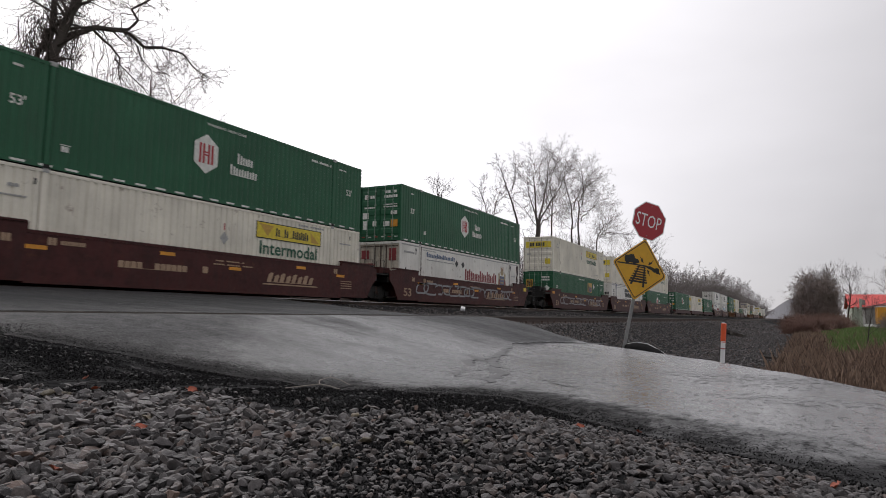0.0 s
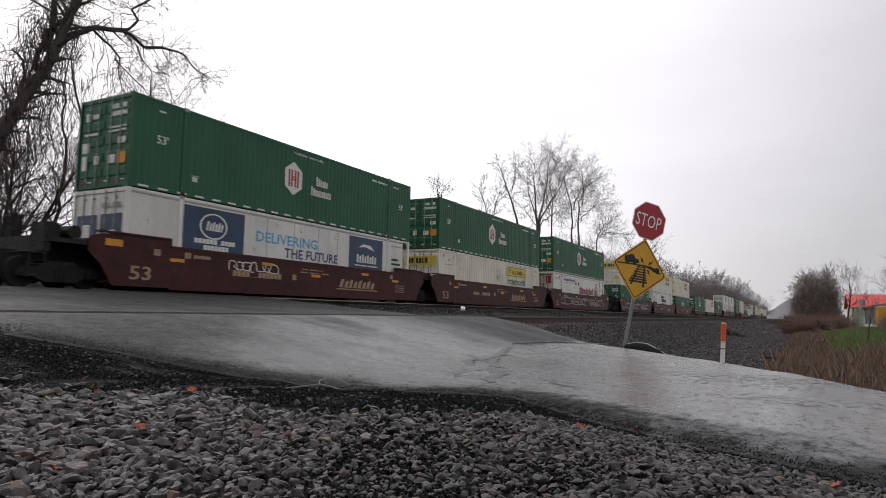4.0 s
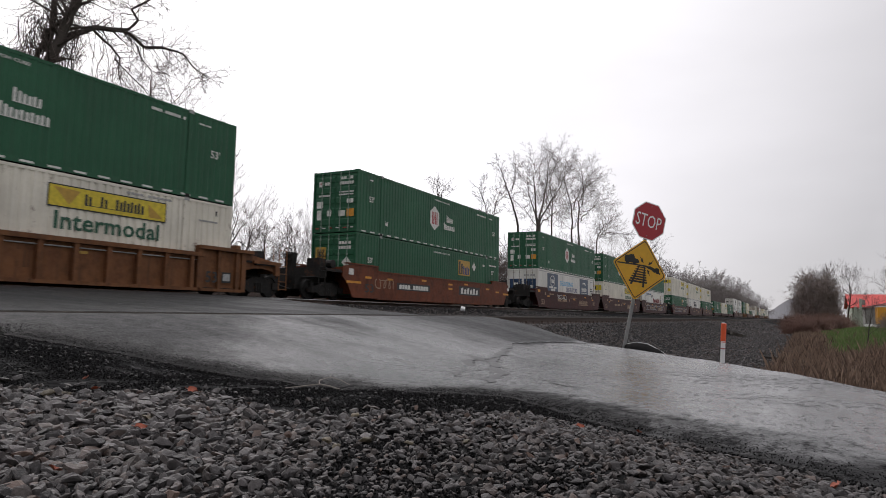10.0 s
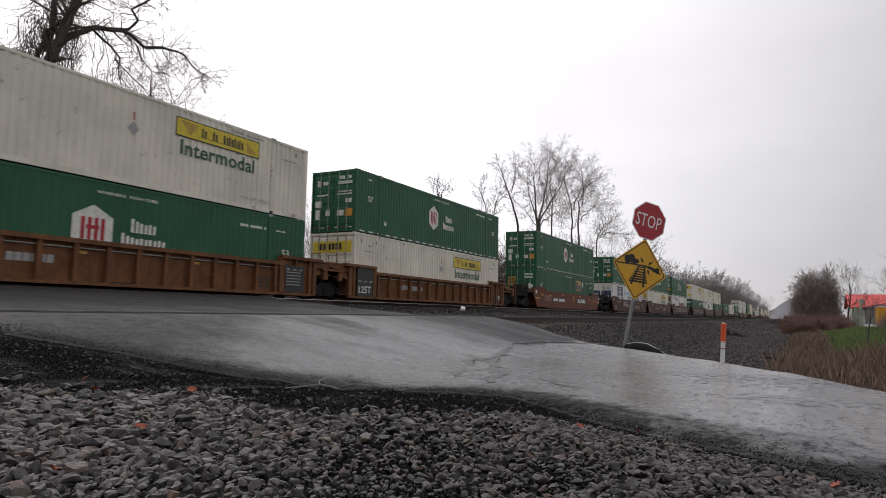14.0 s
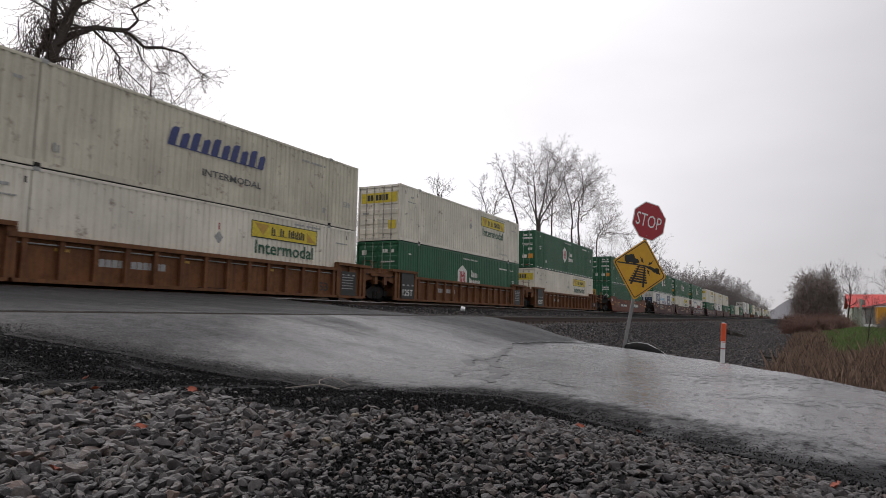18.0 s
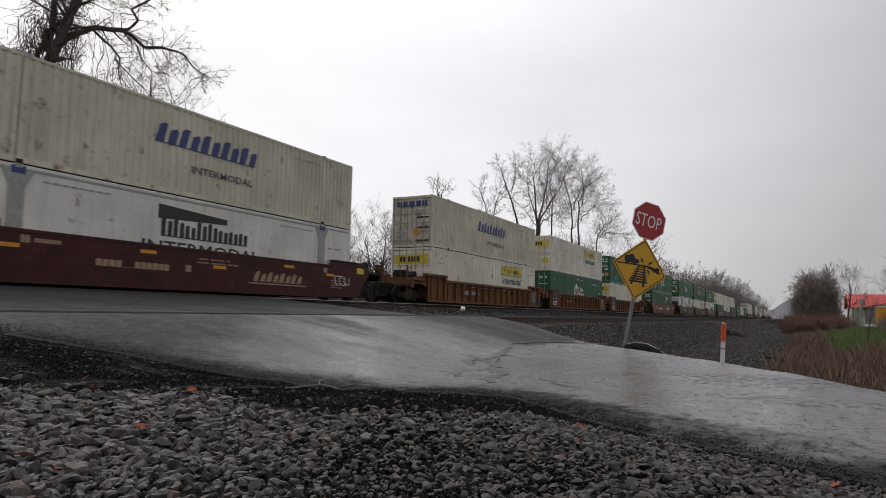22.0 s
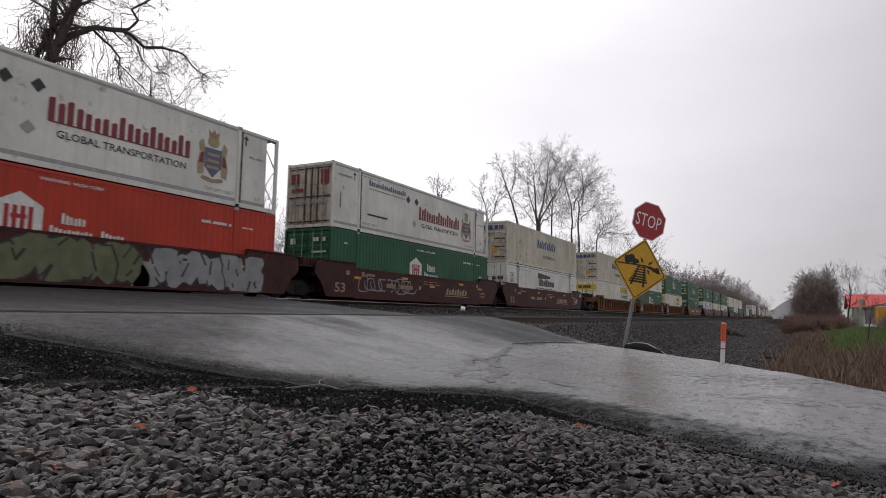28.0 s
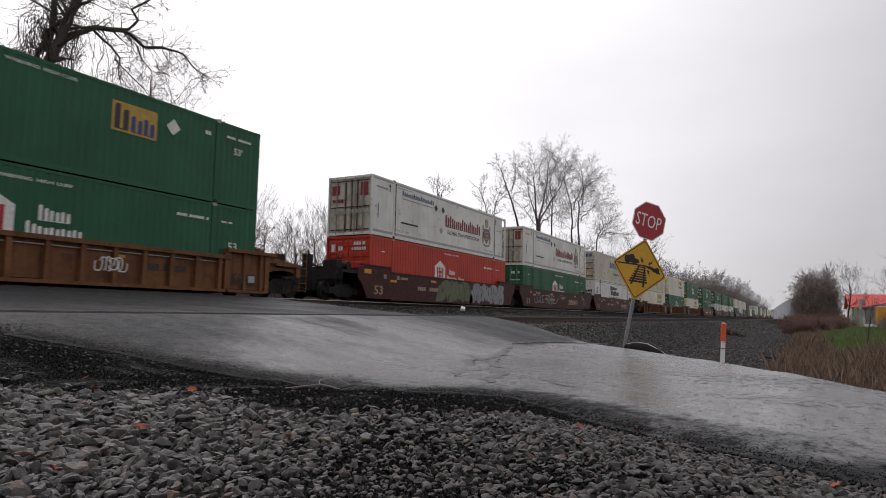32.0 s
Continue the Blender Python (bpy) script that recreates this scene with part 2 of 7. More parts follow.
CREAM = paint("cream_paint", (0.64, 0.60, 0.49), 0.5, (0.22, 0.19, 0.15), 0.45, rust=0.25)
COLD = paint("reefer_white", (0.73, 0.715, 0.67), 0.4, (0.36, 0.31, 0.24), 0.38, rust=0.05)
BROWN = paint("oxide_brown_paint", (0.062, 0.0125, 0.011), 0.55, (0.028, 0.014, 0.012), 0.6, rust=0.2)
OCHRE = paint("ochre_brown_paint", (0.19, 0.08, 0.032), 0.65, (0.045, 0.024, 0.016), 0.85, rust=0.75)
RUSTY = paint("rust_orange_paint", (0.165, 0.042, 0.015), 0.55, (0.06, 0.025, 0.015), 0.6, rust=0.4)
STAINED = paint("stained_door_paint", (0.58, 0.53, 0.44), 0.6, (0.14, 0.09, 0.055), 0.8, rust=0.45)
BLACK = paint("black_running_gear", (0.014, 0.013, 0.012), 0.65, (0.035, 0.026, 0.02), 0.5, rust=0.3)
WORNRAIL = plain("dull_rail", (0.10, 0.085, 0.075), 0.5, 0.4)
STEEL = plain("worn_steel", (0.30, 0.29, 0.28), 0.35, 0.9)
RAILSIDE = plain("rusty_rail", (0.05, 0.03, 0.022), 0.7)
RAILHEAD = plain("polished_rail", (0.55, 0.55, 0.55), 0.25, 1.0)
TIE = rocky("creosoted_tie", (0.03, 0.026, 0.022), (0.07, 0.06, 0.05), 6.0, 0.8, 0.01, per_object=True)
D_WHITE = plain("decal_white", (0.66, 0.66, 0.62), 0.5)
D_GREY = plain("decal_grey", (0.33, 0.33, 0.32), 0.5)
D_BLACK = plain("decal_black", (0.02, 0.02, 0.02), 0.5)
D_YELLOW = plain("decal_yellow", (0.62, 0.48, 0.03), 0.5)
D_GOLD = plain("decal_gold", (0.45, 0.27, 0.04), 0.5)
D_ORANGE = plain("decal_orange", (0.62, 0.26, 0.02), 0.5)
D_RED = plain("decal_red", (0.36, 0.012, 0.02), 0.5)
D_MAROON = plain("decal_maroon", (0.20, 0.02, 0.025), 0.5)
D_GREEN = plain("decal_green", (0.012, 0.085, 0.045), 0.5)
D_BLUE = plain("decal_blue", (0.03, 0.045, 0.16), 0.5)
D_NAVY = plain("decal_navy", (0.012, 0.035, 0.085), 0.4, vary=0.5, scale=1.2)
D_SKY = plain("decal_sky_blue", (0.07, 0.36, 0.60), 0.5)
D_CHARCOAL = plain("decal_charcoal", (0.09, 0.09, 0.095), 0.5)
D_FADED = plain("decal_faded_gold", (0.34, 0.27, 0.15), 0.55)
D_DUSK = plain("decal_faded_blue", (0.11, 0.12, 0.19), 0.55)
D_STEELBLUE = plain("decal_steel_blue", (0.10, 0.14, 0.22), 0.5)
D_TAN = plain("decal_tan", (0.33, 0.22, 0.14), 0.55)
D_OLIVE = plain("spray_olive", (0.115, 0.125, 0.06), 0.55, vary=0.25, scale=2.0)
D_CHALK = plain("spray_grey", (0.25, 0.25, 0.26), 0.55, vary=0.25, scale=2.0)
BARK = rocky("grey_brown_bark", (0.045, 0.037, 0.032), (0.10, 0.082, 0.07), 3.0, 0.85, 0.02, per_object=True)
TWIG = plain("bare_twigs", (0.085, 0.064, 0.058), 0.85, vary=0.3, scale=1.0)
BRUSH = plain("brown_brush", (0.20, 0.16, 0.145), 0.9, vary=0.35, scale=0.8)
RUSSET = plain("russet_brush", (0.17, 0.10, 0.08), 0.9, vary=0.35, scale=0.8)
WEED = rocky("dry_weeds", (0.055, 0.033, 0.025), (0.36, 0.25, 0.18), 1.5, 0.9, 0.005)
GRASS = rocky("green_grass", (0.075, 0.12, 0.035), (0.16, 0.25, 0.07), 1.5, 0.8, 0.005)
S_RED = plain("sign_red", (0.36, 0.012, 0.022), 0.35, vary=0.08)
S_WHITE = plain("sign_white", (0.75, 0.75, 0.75), 0.4, vary=0.08)
S_YELLOW = plain("sign_amber", (0.62, 0.33, 0.012), 0.4, vary=0.08)
S_BLACK = plain("sign_black", (0.012, 0.012, 0.012), 0.45)
GALV = plain("galvanized_steel", (0.23, 0.23, 0.23), 0.5, 0.6)
P_ORANGE = plain("marker_orange", (0.68, 0.10, 0.03), 0.5, vary=0.1)
MATTE = plain("matte_black_plastic", (0.012, 0.012, 0.012), 0.95)
MATTE.node_tree.nodes["Principled BSDF"].inputs["Specular IOR Level"].default_value = 0.1

# ---- mesh helpers ----


class Geo:
    """Collects vertices and faces for one mesh."""

    def __init__(self):
        self.v, self.f = [], []

    def box(self, x0, x1, y0, y1, z0, z1):
        n = len(self.v)
        self.v += [(x, y, z) for z in (z0, z1) for y in (y0, y1) for x in (x0, x1)]
        self.f += [tuple(n + i for i in q) for q in ((0, 2, 3, 1), (4, 5, 7, 6), (0, 1, 5, 4), (2, 6, 7, 3), (0, 4, 6, 2), (1, 3, 7, 5))]
        return self

    def prism(self, outline, a, b, place):
        """An outline (p, q) carried from a to b; place(p, q, w) gives the point."""
        n, k = len(self.v), len(outline)
        self.v += [place(p, q, w) for w in (a, b) for p, q in outline]
        self.f.append(tuple(n + i for i in reversed(range(k))))
        self.f.append(tuple(n + k + i for i in range(k)))
        self.f += [(n + i, n + (i + 1) % k, n + k + (i + 1) % k, n + k + i) for i in range(k)]
        return self

    def tube(self, points, radii, sides=6, cap=True):
        n, pts = len(self.v), [Vector(p) for p in points]
        for i, p in enumerate(pts):
            d = (pts[min(i + 1, len(pts) - 1)] - pts[max(i - 1, 0)]).normalized()
            a = d.cross(Vector((0.31, 0.17, 0.93)) if abs(d.z) < 0.8 else Vector((1, 0.1, 0))).normalized()
            c = d.cross(a)
            for k in range(sides):
                w = math.tau * k / sides
                self.v.append(tuple(p + radii[i] * (a * math.cos(w) + c * math.sin(w))))
        for i in range(len(pts) - 1):
            for k in range(sides):
                j = (k + 1) % sides
                self.f.append((n + i * sides + k, n + i * sides + j, n + (i + 1) * sides + j, n + (i + 1) * sides + k))
        if cap:
            self.f.append(tuple(n + k for k in reversed(range(sides))))
            self.f.append(tuple(n + (len(pts) - 1) * sides + k for k in range(sides)))
        return self

    def mesh(self, name, material, smooth=False):
        me = bpy.data.meshes.new(name)
        me.from_pydata(self.v, [], self.f)
        me.materials.append(material)
        if smooth:
            me.shade_smooth()
        me.update()
        return me


def on_side(p, q, w):
    """Outlines in (y, z), carried along x."""
    return (w, p, q)


def on_end(p, q, w):
    """Outlines in (x, z), carried along y."""
    return (p, w, q)


def part(name, geo, material, parent, label="", at=None, smooth=False):
    me = geo if isinstance(geo, bpy.types.Mesh) else geo.mesh(name, material, smooth)
    ob = new(name, me)
    ob.parent = parent
    if at is not None:
        ob.matrix_basis = at
    if label:
        ob["label"] = label
    return ob


def thing(name, m, label, category, group=""):
    return_ob = new(name)
    return_ob.matrix_basis = m
    return_ob.empty_display_size = 0.2
    return tagged(return_ob, label, category, group)


def letters(text, width, height, depth=0.004, bold=0.016):
    """The mesh of a word in the built-in font, width by height, standing in (x, y) from its lower left corner."""
    c = bpy.data.curves.new("lettering", "FONT")
    c.body, c.size, c.extrude, c.resolution_u, c.offset = text, 1.0, 0.01, 2, bold
    ob = bpy.data.objects.new("lettering", c)
    scene.collection.objects.link(ob)
    dg = bpy.context.evaluated_depsgraph_get()
    me = bpy.data.meshes.new_from_object(ob.evaluated_get(dg))
    bpy.data.objects.remove(ob)
    co = np.empty(len(me.vertices) * 3)
    me.vertices.foreach_get("co", co)
    co = co.reshape(-1, 3)
    lo, hi = co.min(0), co.max(0)
    co = (co - lo) / np.maximum(hi - lo, 1e-6) * np.array((width, height, depth))
    me.vertices.foreach_set("co", co.ravel())
    me.update()
    return me


LETTER_CACHE = {}


def word(parent, text, material, x, y0, y1, z0, z1, name="lettering", label=""):
    """A word painted on a side that faces +x, reading towards +y."""
    key = (text, round(y1 - y0, 3), round(z1 - z0, 3), material.name)
    if key not in LETTER_CACHE:
        LETTER_CACHE[key] = letters(text, y1 - y0, z1 - z0)
        LETTER_CACHE[key].materials.clear()
        LETTER_CACHE[key].materials.append(material)
    face = Matrix(((0, 0, 1, x), (1, 0, 0, y0), (0, 1, 0, z0), (0, 0, 0, 1)))
    return part(name, LETTER_CACHE[key], material, parent, label, face)


def bars(parent, pattern, material, x, y0, y1, z0, z1, slant=0.0, name="marking", thick=0.004, label=""):
    """A word's shape as plain bars: X tall, n or x low, a blank for a gap."""
    n, up = len(pattern), []
    w, tall = (y1 - y0) / n, z1 - z0
    foot = z0 + 0.05 * tall
    for i, ch in enumerate(pattern):
        if ch == " ":
            continue
        top = z1 if ch == "X" else z0 + 0.72 * tall
        a, b = y0 + (i + 0.07) * w, y0 + (i + 0.93) * w
        cut = 0.12 * (b - a)
        if tall < 0.24:
            up += [(a, foot), (a, top - cut), (a + cut, top), (b - cut, top), (b, top - cut), (b, foot)]
        else:
            c, d, low = a + 0.39 * (b - a), b - 0.39 * (b - a), z0 + (0.86 if ch == "X" else 0.68) * tall
            up += [(a, foot), (a, top - cut), (a + cut, top), (c, top), (c, foot), (d, foot), (d, low - cut), (b - cut, low), (b, low - cut), (b, foot)]
    outline = [(p + slant * (q - z0), q) for p, q in [(up[0][0], z0)] + up + [(up[-1][0], z0)]]
    g = Geo().prism(outline[::-1], x, x + thick, on_side)
    return part(name, g, material, parent, label)


def patch(parent, outline, material, x, name="marking", thick=0.004, label=""):
    return part(name, Geo().prism(outline, x, x + thick, on_side), material, parent, label)


def rect(y0, y1, z0, z1):
    return [(y0, z0), (y1, z0), (y1, z1), (y0, z1)]

# ---- the lie of the land ----
ROAD_Z = [(-60, 0.2), (-40, 0.3), (-23, 0.7), (-20.6, 0.91), (-16.6, 0.90), (-14, 0.74), (-11, 0.55), (-8.4, 0.405), (-5.9, 0.385), (-5, 0.235), (-4.3, 0.09), (-3.6, -0.055), (-3, -0.11),
          (-2, -0.14), (1, -0.16), (5, -0.25), (40, -0.3)]
BANK_Z = [(-60, 1.9), (-34, 1.6), (-27, 1.1), (-24.0, 0.35), (-21.4, 0.70), (-16.1, 0.70), (-14.2, 0.46), (-11, 0.30), (-8.7, 0.19), (-5.1, 0.19), (-2.9, -0.42), (-1.0, -0.52), (1.2, -0.42), (4, -0.15), (12, 0.0), (80, 0.3)]
NEAR_EDGE = [(-32, 9), (-20, 6), (-5.08, 2.62), (-4.46, 3.1), (-3.74, 3.52), (-3.41, 3.76), (-2.87, 3.76), (-2.33, 4.32), (-1.86, 4.47), (-1.03, 3.73), (-0.26, 3.29), (0.28, 2.97), (1, 2.5), (3, 1.2), (8, -5)]
FAR_EDGE = [(-32, 22), (-22, 19), (-15.6, 17), (-9.3, 14.6), (-5.9, 13.45), (-4.97, 13.4), (-4.1, 12.75), (-2.92, 12.5), (-1.89, 11.33), (-0.92, 9.86), (-0.06, 8.66), (0.21, 8.05), (0.7, 7.08), (1.5, 5.6), (3, 3.6), (8, 0.5)]


def along(table, x):
    return float(np.interp(x, [a for a, _ in table], [b for _, b in table]))


def smooth(a, b, v):
    t = min(1, max(0, (v - a) / (b - a)))
    return t * t * (3 - 2 * t)


def land(x, y):
    """Height of the ground sheet."""
    road, near, far = along(ROAD_Z, x), along(NEAR_EDGE, x), along(FAR_EDGE, x)
    rough = 0.02 * noise.noise((x * 1.3, y * 1.3, 0)) + 0.012 * noise.noise((x * 4, y * 4, 3))
    if y <= near:
        lift = 0.13 * smooth(0.0, 1.3, near - y) if x > -6 else 0.0
        z = road - 0.015 + lift + rough * smooth(0, 0.5, near - y)
        return z + (along(BANK_Z, x) - z) * smooth(8, 14, near - y)
    bank = along(BANK_Z, x) + rough * (1 + 3 * smooth(1, 5, x))
    if y >= far:
        return (road - 0.05) + (bank - road + 0.05) * smooth(0.0, 1.1, y - far) if x < 8 else bank
    if x > 8 or x < -32:
        return bank
    return road - 0.05


def build_ground():
    xs = [-2500, -1200, -600, -300, -150, -80, -50, -40, -35] + list(np.arange(-32, 9, 0.4)) + [10, 12, 15, 20, 27, 36, 50, 80, 150, 300, 700, 2500]
    ys = [-600, -200, -60, -25, -12, -8] + list(np.arange(-5, 30, 0.3)) + list(np.arange(30, 120, 3)) + [130, 150, 180, 220, 300, 500, 900, 1800, 4000]
    g = Geo()
    g.v = [(x, y, land(x, y)) for y in ys for x in xs]
    n = len(xs)
    g.f = [(j * n + i, j * n + i + 1, (j + 1) * n + i + 1, (j + 1) * n + i) for j in range(len(ys) - 1) for i in range(n - 1)]
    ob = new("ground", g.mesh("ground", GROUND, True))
    tagged(ob, "dark ballast, brown earth and grass beside the tracks", "ground", kind="structure")


def road_top(x, y):
    return along(ROAD_Z, x) + 0.012 * noise.noise((x * 0.7, y * 0.7, 7)) + 0.004 * noise.noise((x * 3, y * 3, 2))


def build_road():
    xs = list(np.arange(-32, 8.01, 0.12))
    rows, across = [], 56
    g = Geo()
    for x in xs:
        a = along(NEAR_EDGE, x) + 0.10 * noise.noise((x * 2.0, 0, 5)) + 0.05 * noise.noise((x * 7, 0, 1))
        b = along(FAR_EDGE, x) + 0.08 * noise.noise((x * 2.2, 9, 5)) + 0.04 * noise.noise((x * 6, 4, 1))
        for j in range(across + 1):
            s = j / across
            y = a + (b - a) * s
            edge = min(s, 1 - s) * (b - a)
            g.v.append((x, y, road_top(x, y) - 0.035 * (1 - smooth(0, 0.25, edge))))
    n = across + 1
    g.f = [(i * n + j, (i + 1) * n + j, (i + 1) * n + j + 1, i * n + j + 1) for i in range(len(xs) - 1) for j in range(across)]
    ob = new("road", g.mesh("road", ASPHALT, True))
    tagged(ob, "wet grey asphalt road rising over the level crossing", "road", kind="structure")


build_ground()
build_road()

# ---- tracks ----
NEAR_RAILS, NEAR_TOP = (-6.20, -7.64), 0.396
FAR_RAILS, FAR_TOP = (-17.99, -19.43), 0.92
RAIL_OUTLINE = [(-0.07, 0), (0.07, 0), (0.07, 0.012), (0.012, 0.03), (0.012, 0.14), (0.036, 0.15), (0.036, 0.172), (-0.036, 0.172), (-0.036, 0.15), (-0.012, 0.14), (-0.012, 0.03), (-0.07, 0.012)]


def rail_track(name, rails, top, label, ties_from, ties_to):
    base = thing(name, pose(0, 0, 0), label, "railway track")
    base["kind"] = "structure"
    for x in rails:
        g = Geo().prism([(x + p, top - 0.18 + q) for p, q in RAIL_OUTLINE], -150, 1500, on_end)
        rail = part("rail", g, RAILSIDE, base, "rust-brown steel rail")
        part("rail_head", Geo().box(x - 0.0375, x + 0.0375, -150, 1500, top - 0.022, top + 0.001), RAILHEAD if top > 0.5 else WORNRAIL, rail, "worn running surface")
    mid, z = sum(rails) / 2, top - 0.18
    tie = Geo().prism([(-1.3, -0.17), (1.3, -0.17), (1.3, -0.02), (1.28, 0), (-1.28, 0), (-1.3, -0.02)], -0.11, 0.11, on_end).mesh("tie", TIE)
    plate = Geo()
    for x in rails:
        plate.box(x - mid - 0.18, x - mid + 0.18, -0.09, 0.09, 0.0, 0.022)
        for sx in (-0.13, 0.13):
            plate.box(x - mid + sx - 0.02, x - mid + sx + 0.02, -0.06, -0.03, 0.02, 0.065)
    plate = plate.mesh("tie_plate", RAILSIDE)
    rng = random.Random(4)
    y = ties_from
    while y < ties_to:
        t = part("tie", tie, None, base, at=pose(mid + rng.uniform(-0.03, 0.03), y, z - 0.002 + rng.uniform(-0.01, 0.004), 0, 0, rng.uniform(-1.5, 1.5)))
        part("tie_plate", plate, None, t)
        y += 0.53
    rest = Geo()
    y = ties_to
    while y < 420:
        rest.box(mid - 1.3, mid + 1.3, y - 0.11, y + 0.11, z - 0.15, z)
        y += 0.53
    if rest.v:
        tagged(part("ties", rest, TIE, base), kind="stuff")
    return base


rail_track("near_track", NEAR_RAILS, NEAR_TOP, "empty railway track with rusty rails and dark wooden ties", 14.2, 92)
rail_track("far_track", FAR_RAILS, FAR_TOP, "railway track under the passing freight train", 18.5, 60)


def crossing_joints():
    base = thing("crossing_joint", pose(0, 0, 0), "dark flangeway gaps and tar seams in the crossing asphalt", "crossing joint")
    base["kind"] = "structure"
    for x, up in zip(NEAR_RAILS + FAR_RAILS, (0.006, -0.004, -0.004, -0.004)):
        top = max(road_top(x, 8), NEAR_TOP if x > -10 else FAR_TOP)
        part("flangeway", Geo().box(x - 0.085, x - 0.045, 0, along(FAR_EDGE, x) - 0.9, top - 0.06, top + up), S_BLACK, base)


crossing_joints()


def crack(points, wide, seed):
    """A jagged open seam in the asphalt."""
    rng, g, line = random.Random(seed), Geo(), []
    for a, b in zip(points, points[1:]):
        n = max(2, int(math.hypot(b[0] - a[0], b[1] - a[1]) / 0.07))
        line += [(a[0] + (b[0] - a[0]) * k / n + rng.gauss(0, 0.022), a[1] + (b[1] - a[1]) * k / n + rng.gauss(0, 0.022)) for k in range(n)]
    for i, (x, y) in enumerate(line):
        w = wide * rng.uniform(0.25, 1.3) * min(1, 0.3 + i * 0.2, 0.3 + (len(line) - 1 - i) * 0.2)
        for s in (-1, 1):
            g.v.append((x + s * w * 0.6, y + s * w, road_top(x, y) + 0.004))
    g.f = [(2 * i, 2 * i + 2, 2 * i + 3, 2 * i + 1) for i in range(len(line) - 1)]
    return g


def road_cracks():
    base = thing("road_crack", pose(0, 0, 0), "jagged dark seams and cracks in the wet asphalt", "road crack")
    base["kind"] = "structure"
    for k, (pts, w) in enumerate((
            ([(-3.23, 12.7), (-3.69, 11.5), (-3.86, 9.9), (-3.88, 9.4), (-3.48, 8.04), (-3.0, 6.7), (-2.6, 6.3)], 0.075), ([(-3.25, 7.4), (-3.35, 6.7), (-3.0, 6.2)], 0.085), ([(-2.9, 6.4), (-2.5, 5.9), (-2.44, 5.5), (-2.3, 5.1)], 0.075), ([(-3.6, 7.3), (-3.2, 6.9), (-2.9, 7.0)], 0.06), ([(-2.75, 6.1), (-2.95, 5.7), (-2.7, 5.3)], 0.05),
            ([(-3.3, 7.9), (-3.05, 7.76), (-2.84, 7.73)], 0.022), ([(-2.6, 6.3), (-2.35, 6.45)], 0.03), ([(-2.1, 5.72), (-1.79, 5.59), (-1.62, 5.62)], 0.03), ([(-1.95, 5.5), (-1.53, 5.29), (-1.36, 5.36)], 0.03), ([(-1.5, 5.75), (-1.3, 5.7)], 0.016),
            ([(-0.4, 6.6), (0.1, 7.2), (0.3, 7.6)], 0.022), ([(-0.35, 5.5), (0.05, 5.75)], 0.025), ([(-0.2, 5.2), (0.3, 5.5)], 0.014), ([(-2.2, 7.9), (-1.7, 8.3)], 0.012), ([(-12.2, 8.0), (-12.4, 9.5), (-11.6, 11.0)], 0.03), ([(-10.2, 6.9), (-10.5, 8.3)], 0.025))):
        part("crack", crack(pts, w, k), S_BLACK, base)


road_cracks()

# ---- freight containers, 53 feet long ----
LONG, HALF, TALL = 16.15, 1.295, 2.90
POST_AT = (1.98, 14.17)


def corrugated(y0, y1, z0, z1, outer, inner, pitch):
    """A pressed sheet-steel wall with upright ribs, 3 mm thick at its rim."""
    n = max(2, int(round((y1 - y0) / pitch)))
    p = (y1 - y0) / n
    line = []
    for i in range(n):
        a = y0 + i * p
        line += [(a, inner), (a + 0.30 * p, inner), (a + 0.42 * p, outer), (a + 0.88 * p, outer)]
    line.append((y1, inner))
    g = Geo()
    g.v = [(x, y, z) for y, x in line for z in (z0, z1)]
    g.f = [(2 * i, 2 * i + 2, 2 * i + 3, 2 * i + 1) for i in range(len(line) - 1)]
    return g


CASTING = {}


def casting(material):
    if material.name not in CASTING:
        g = Geo().prism([(-0.09, -0.06), (0.09, -0.06), (0.09, 0.06), (-0.09, 0.06)], -0.085, 0.085, on_side)
        g.prism([(-0.035, -0.03), (0.035, -0.03), (0.035, 0.03), (-0.035, 0.03)], 0.085, 0.088, on_side)
        CASTING[material.name] = g.mesh("corner_casting", material)
    return CASTING[material.name]


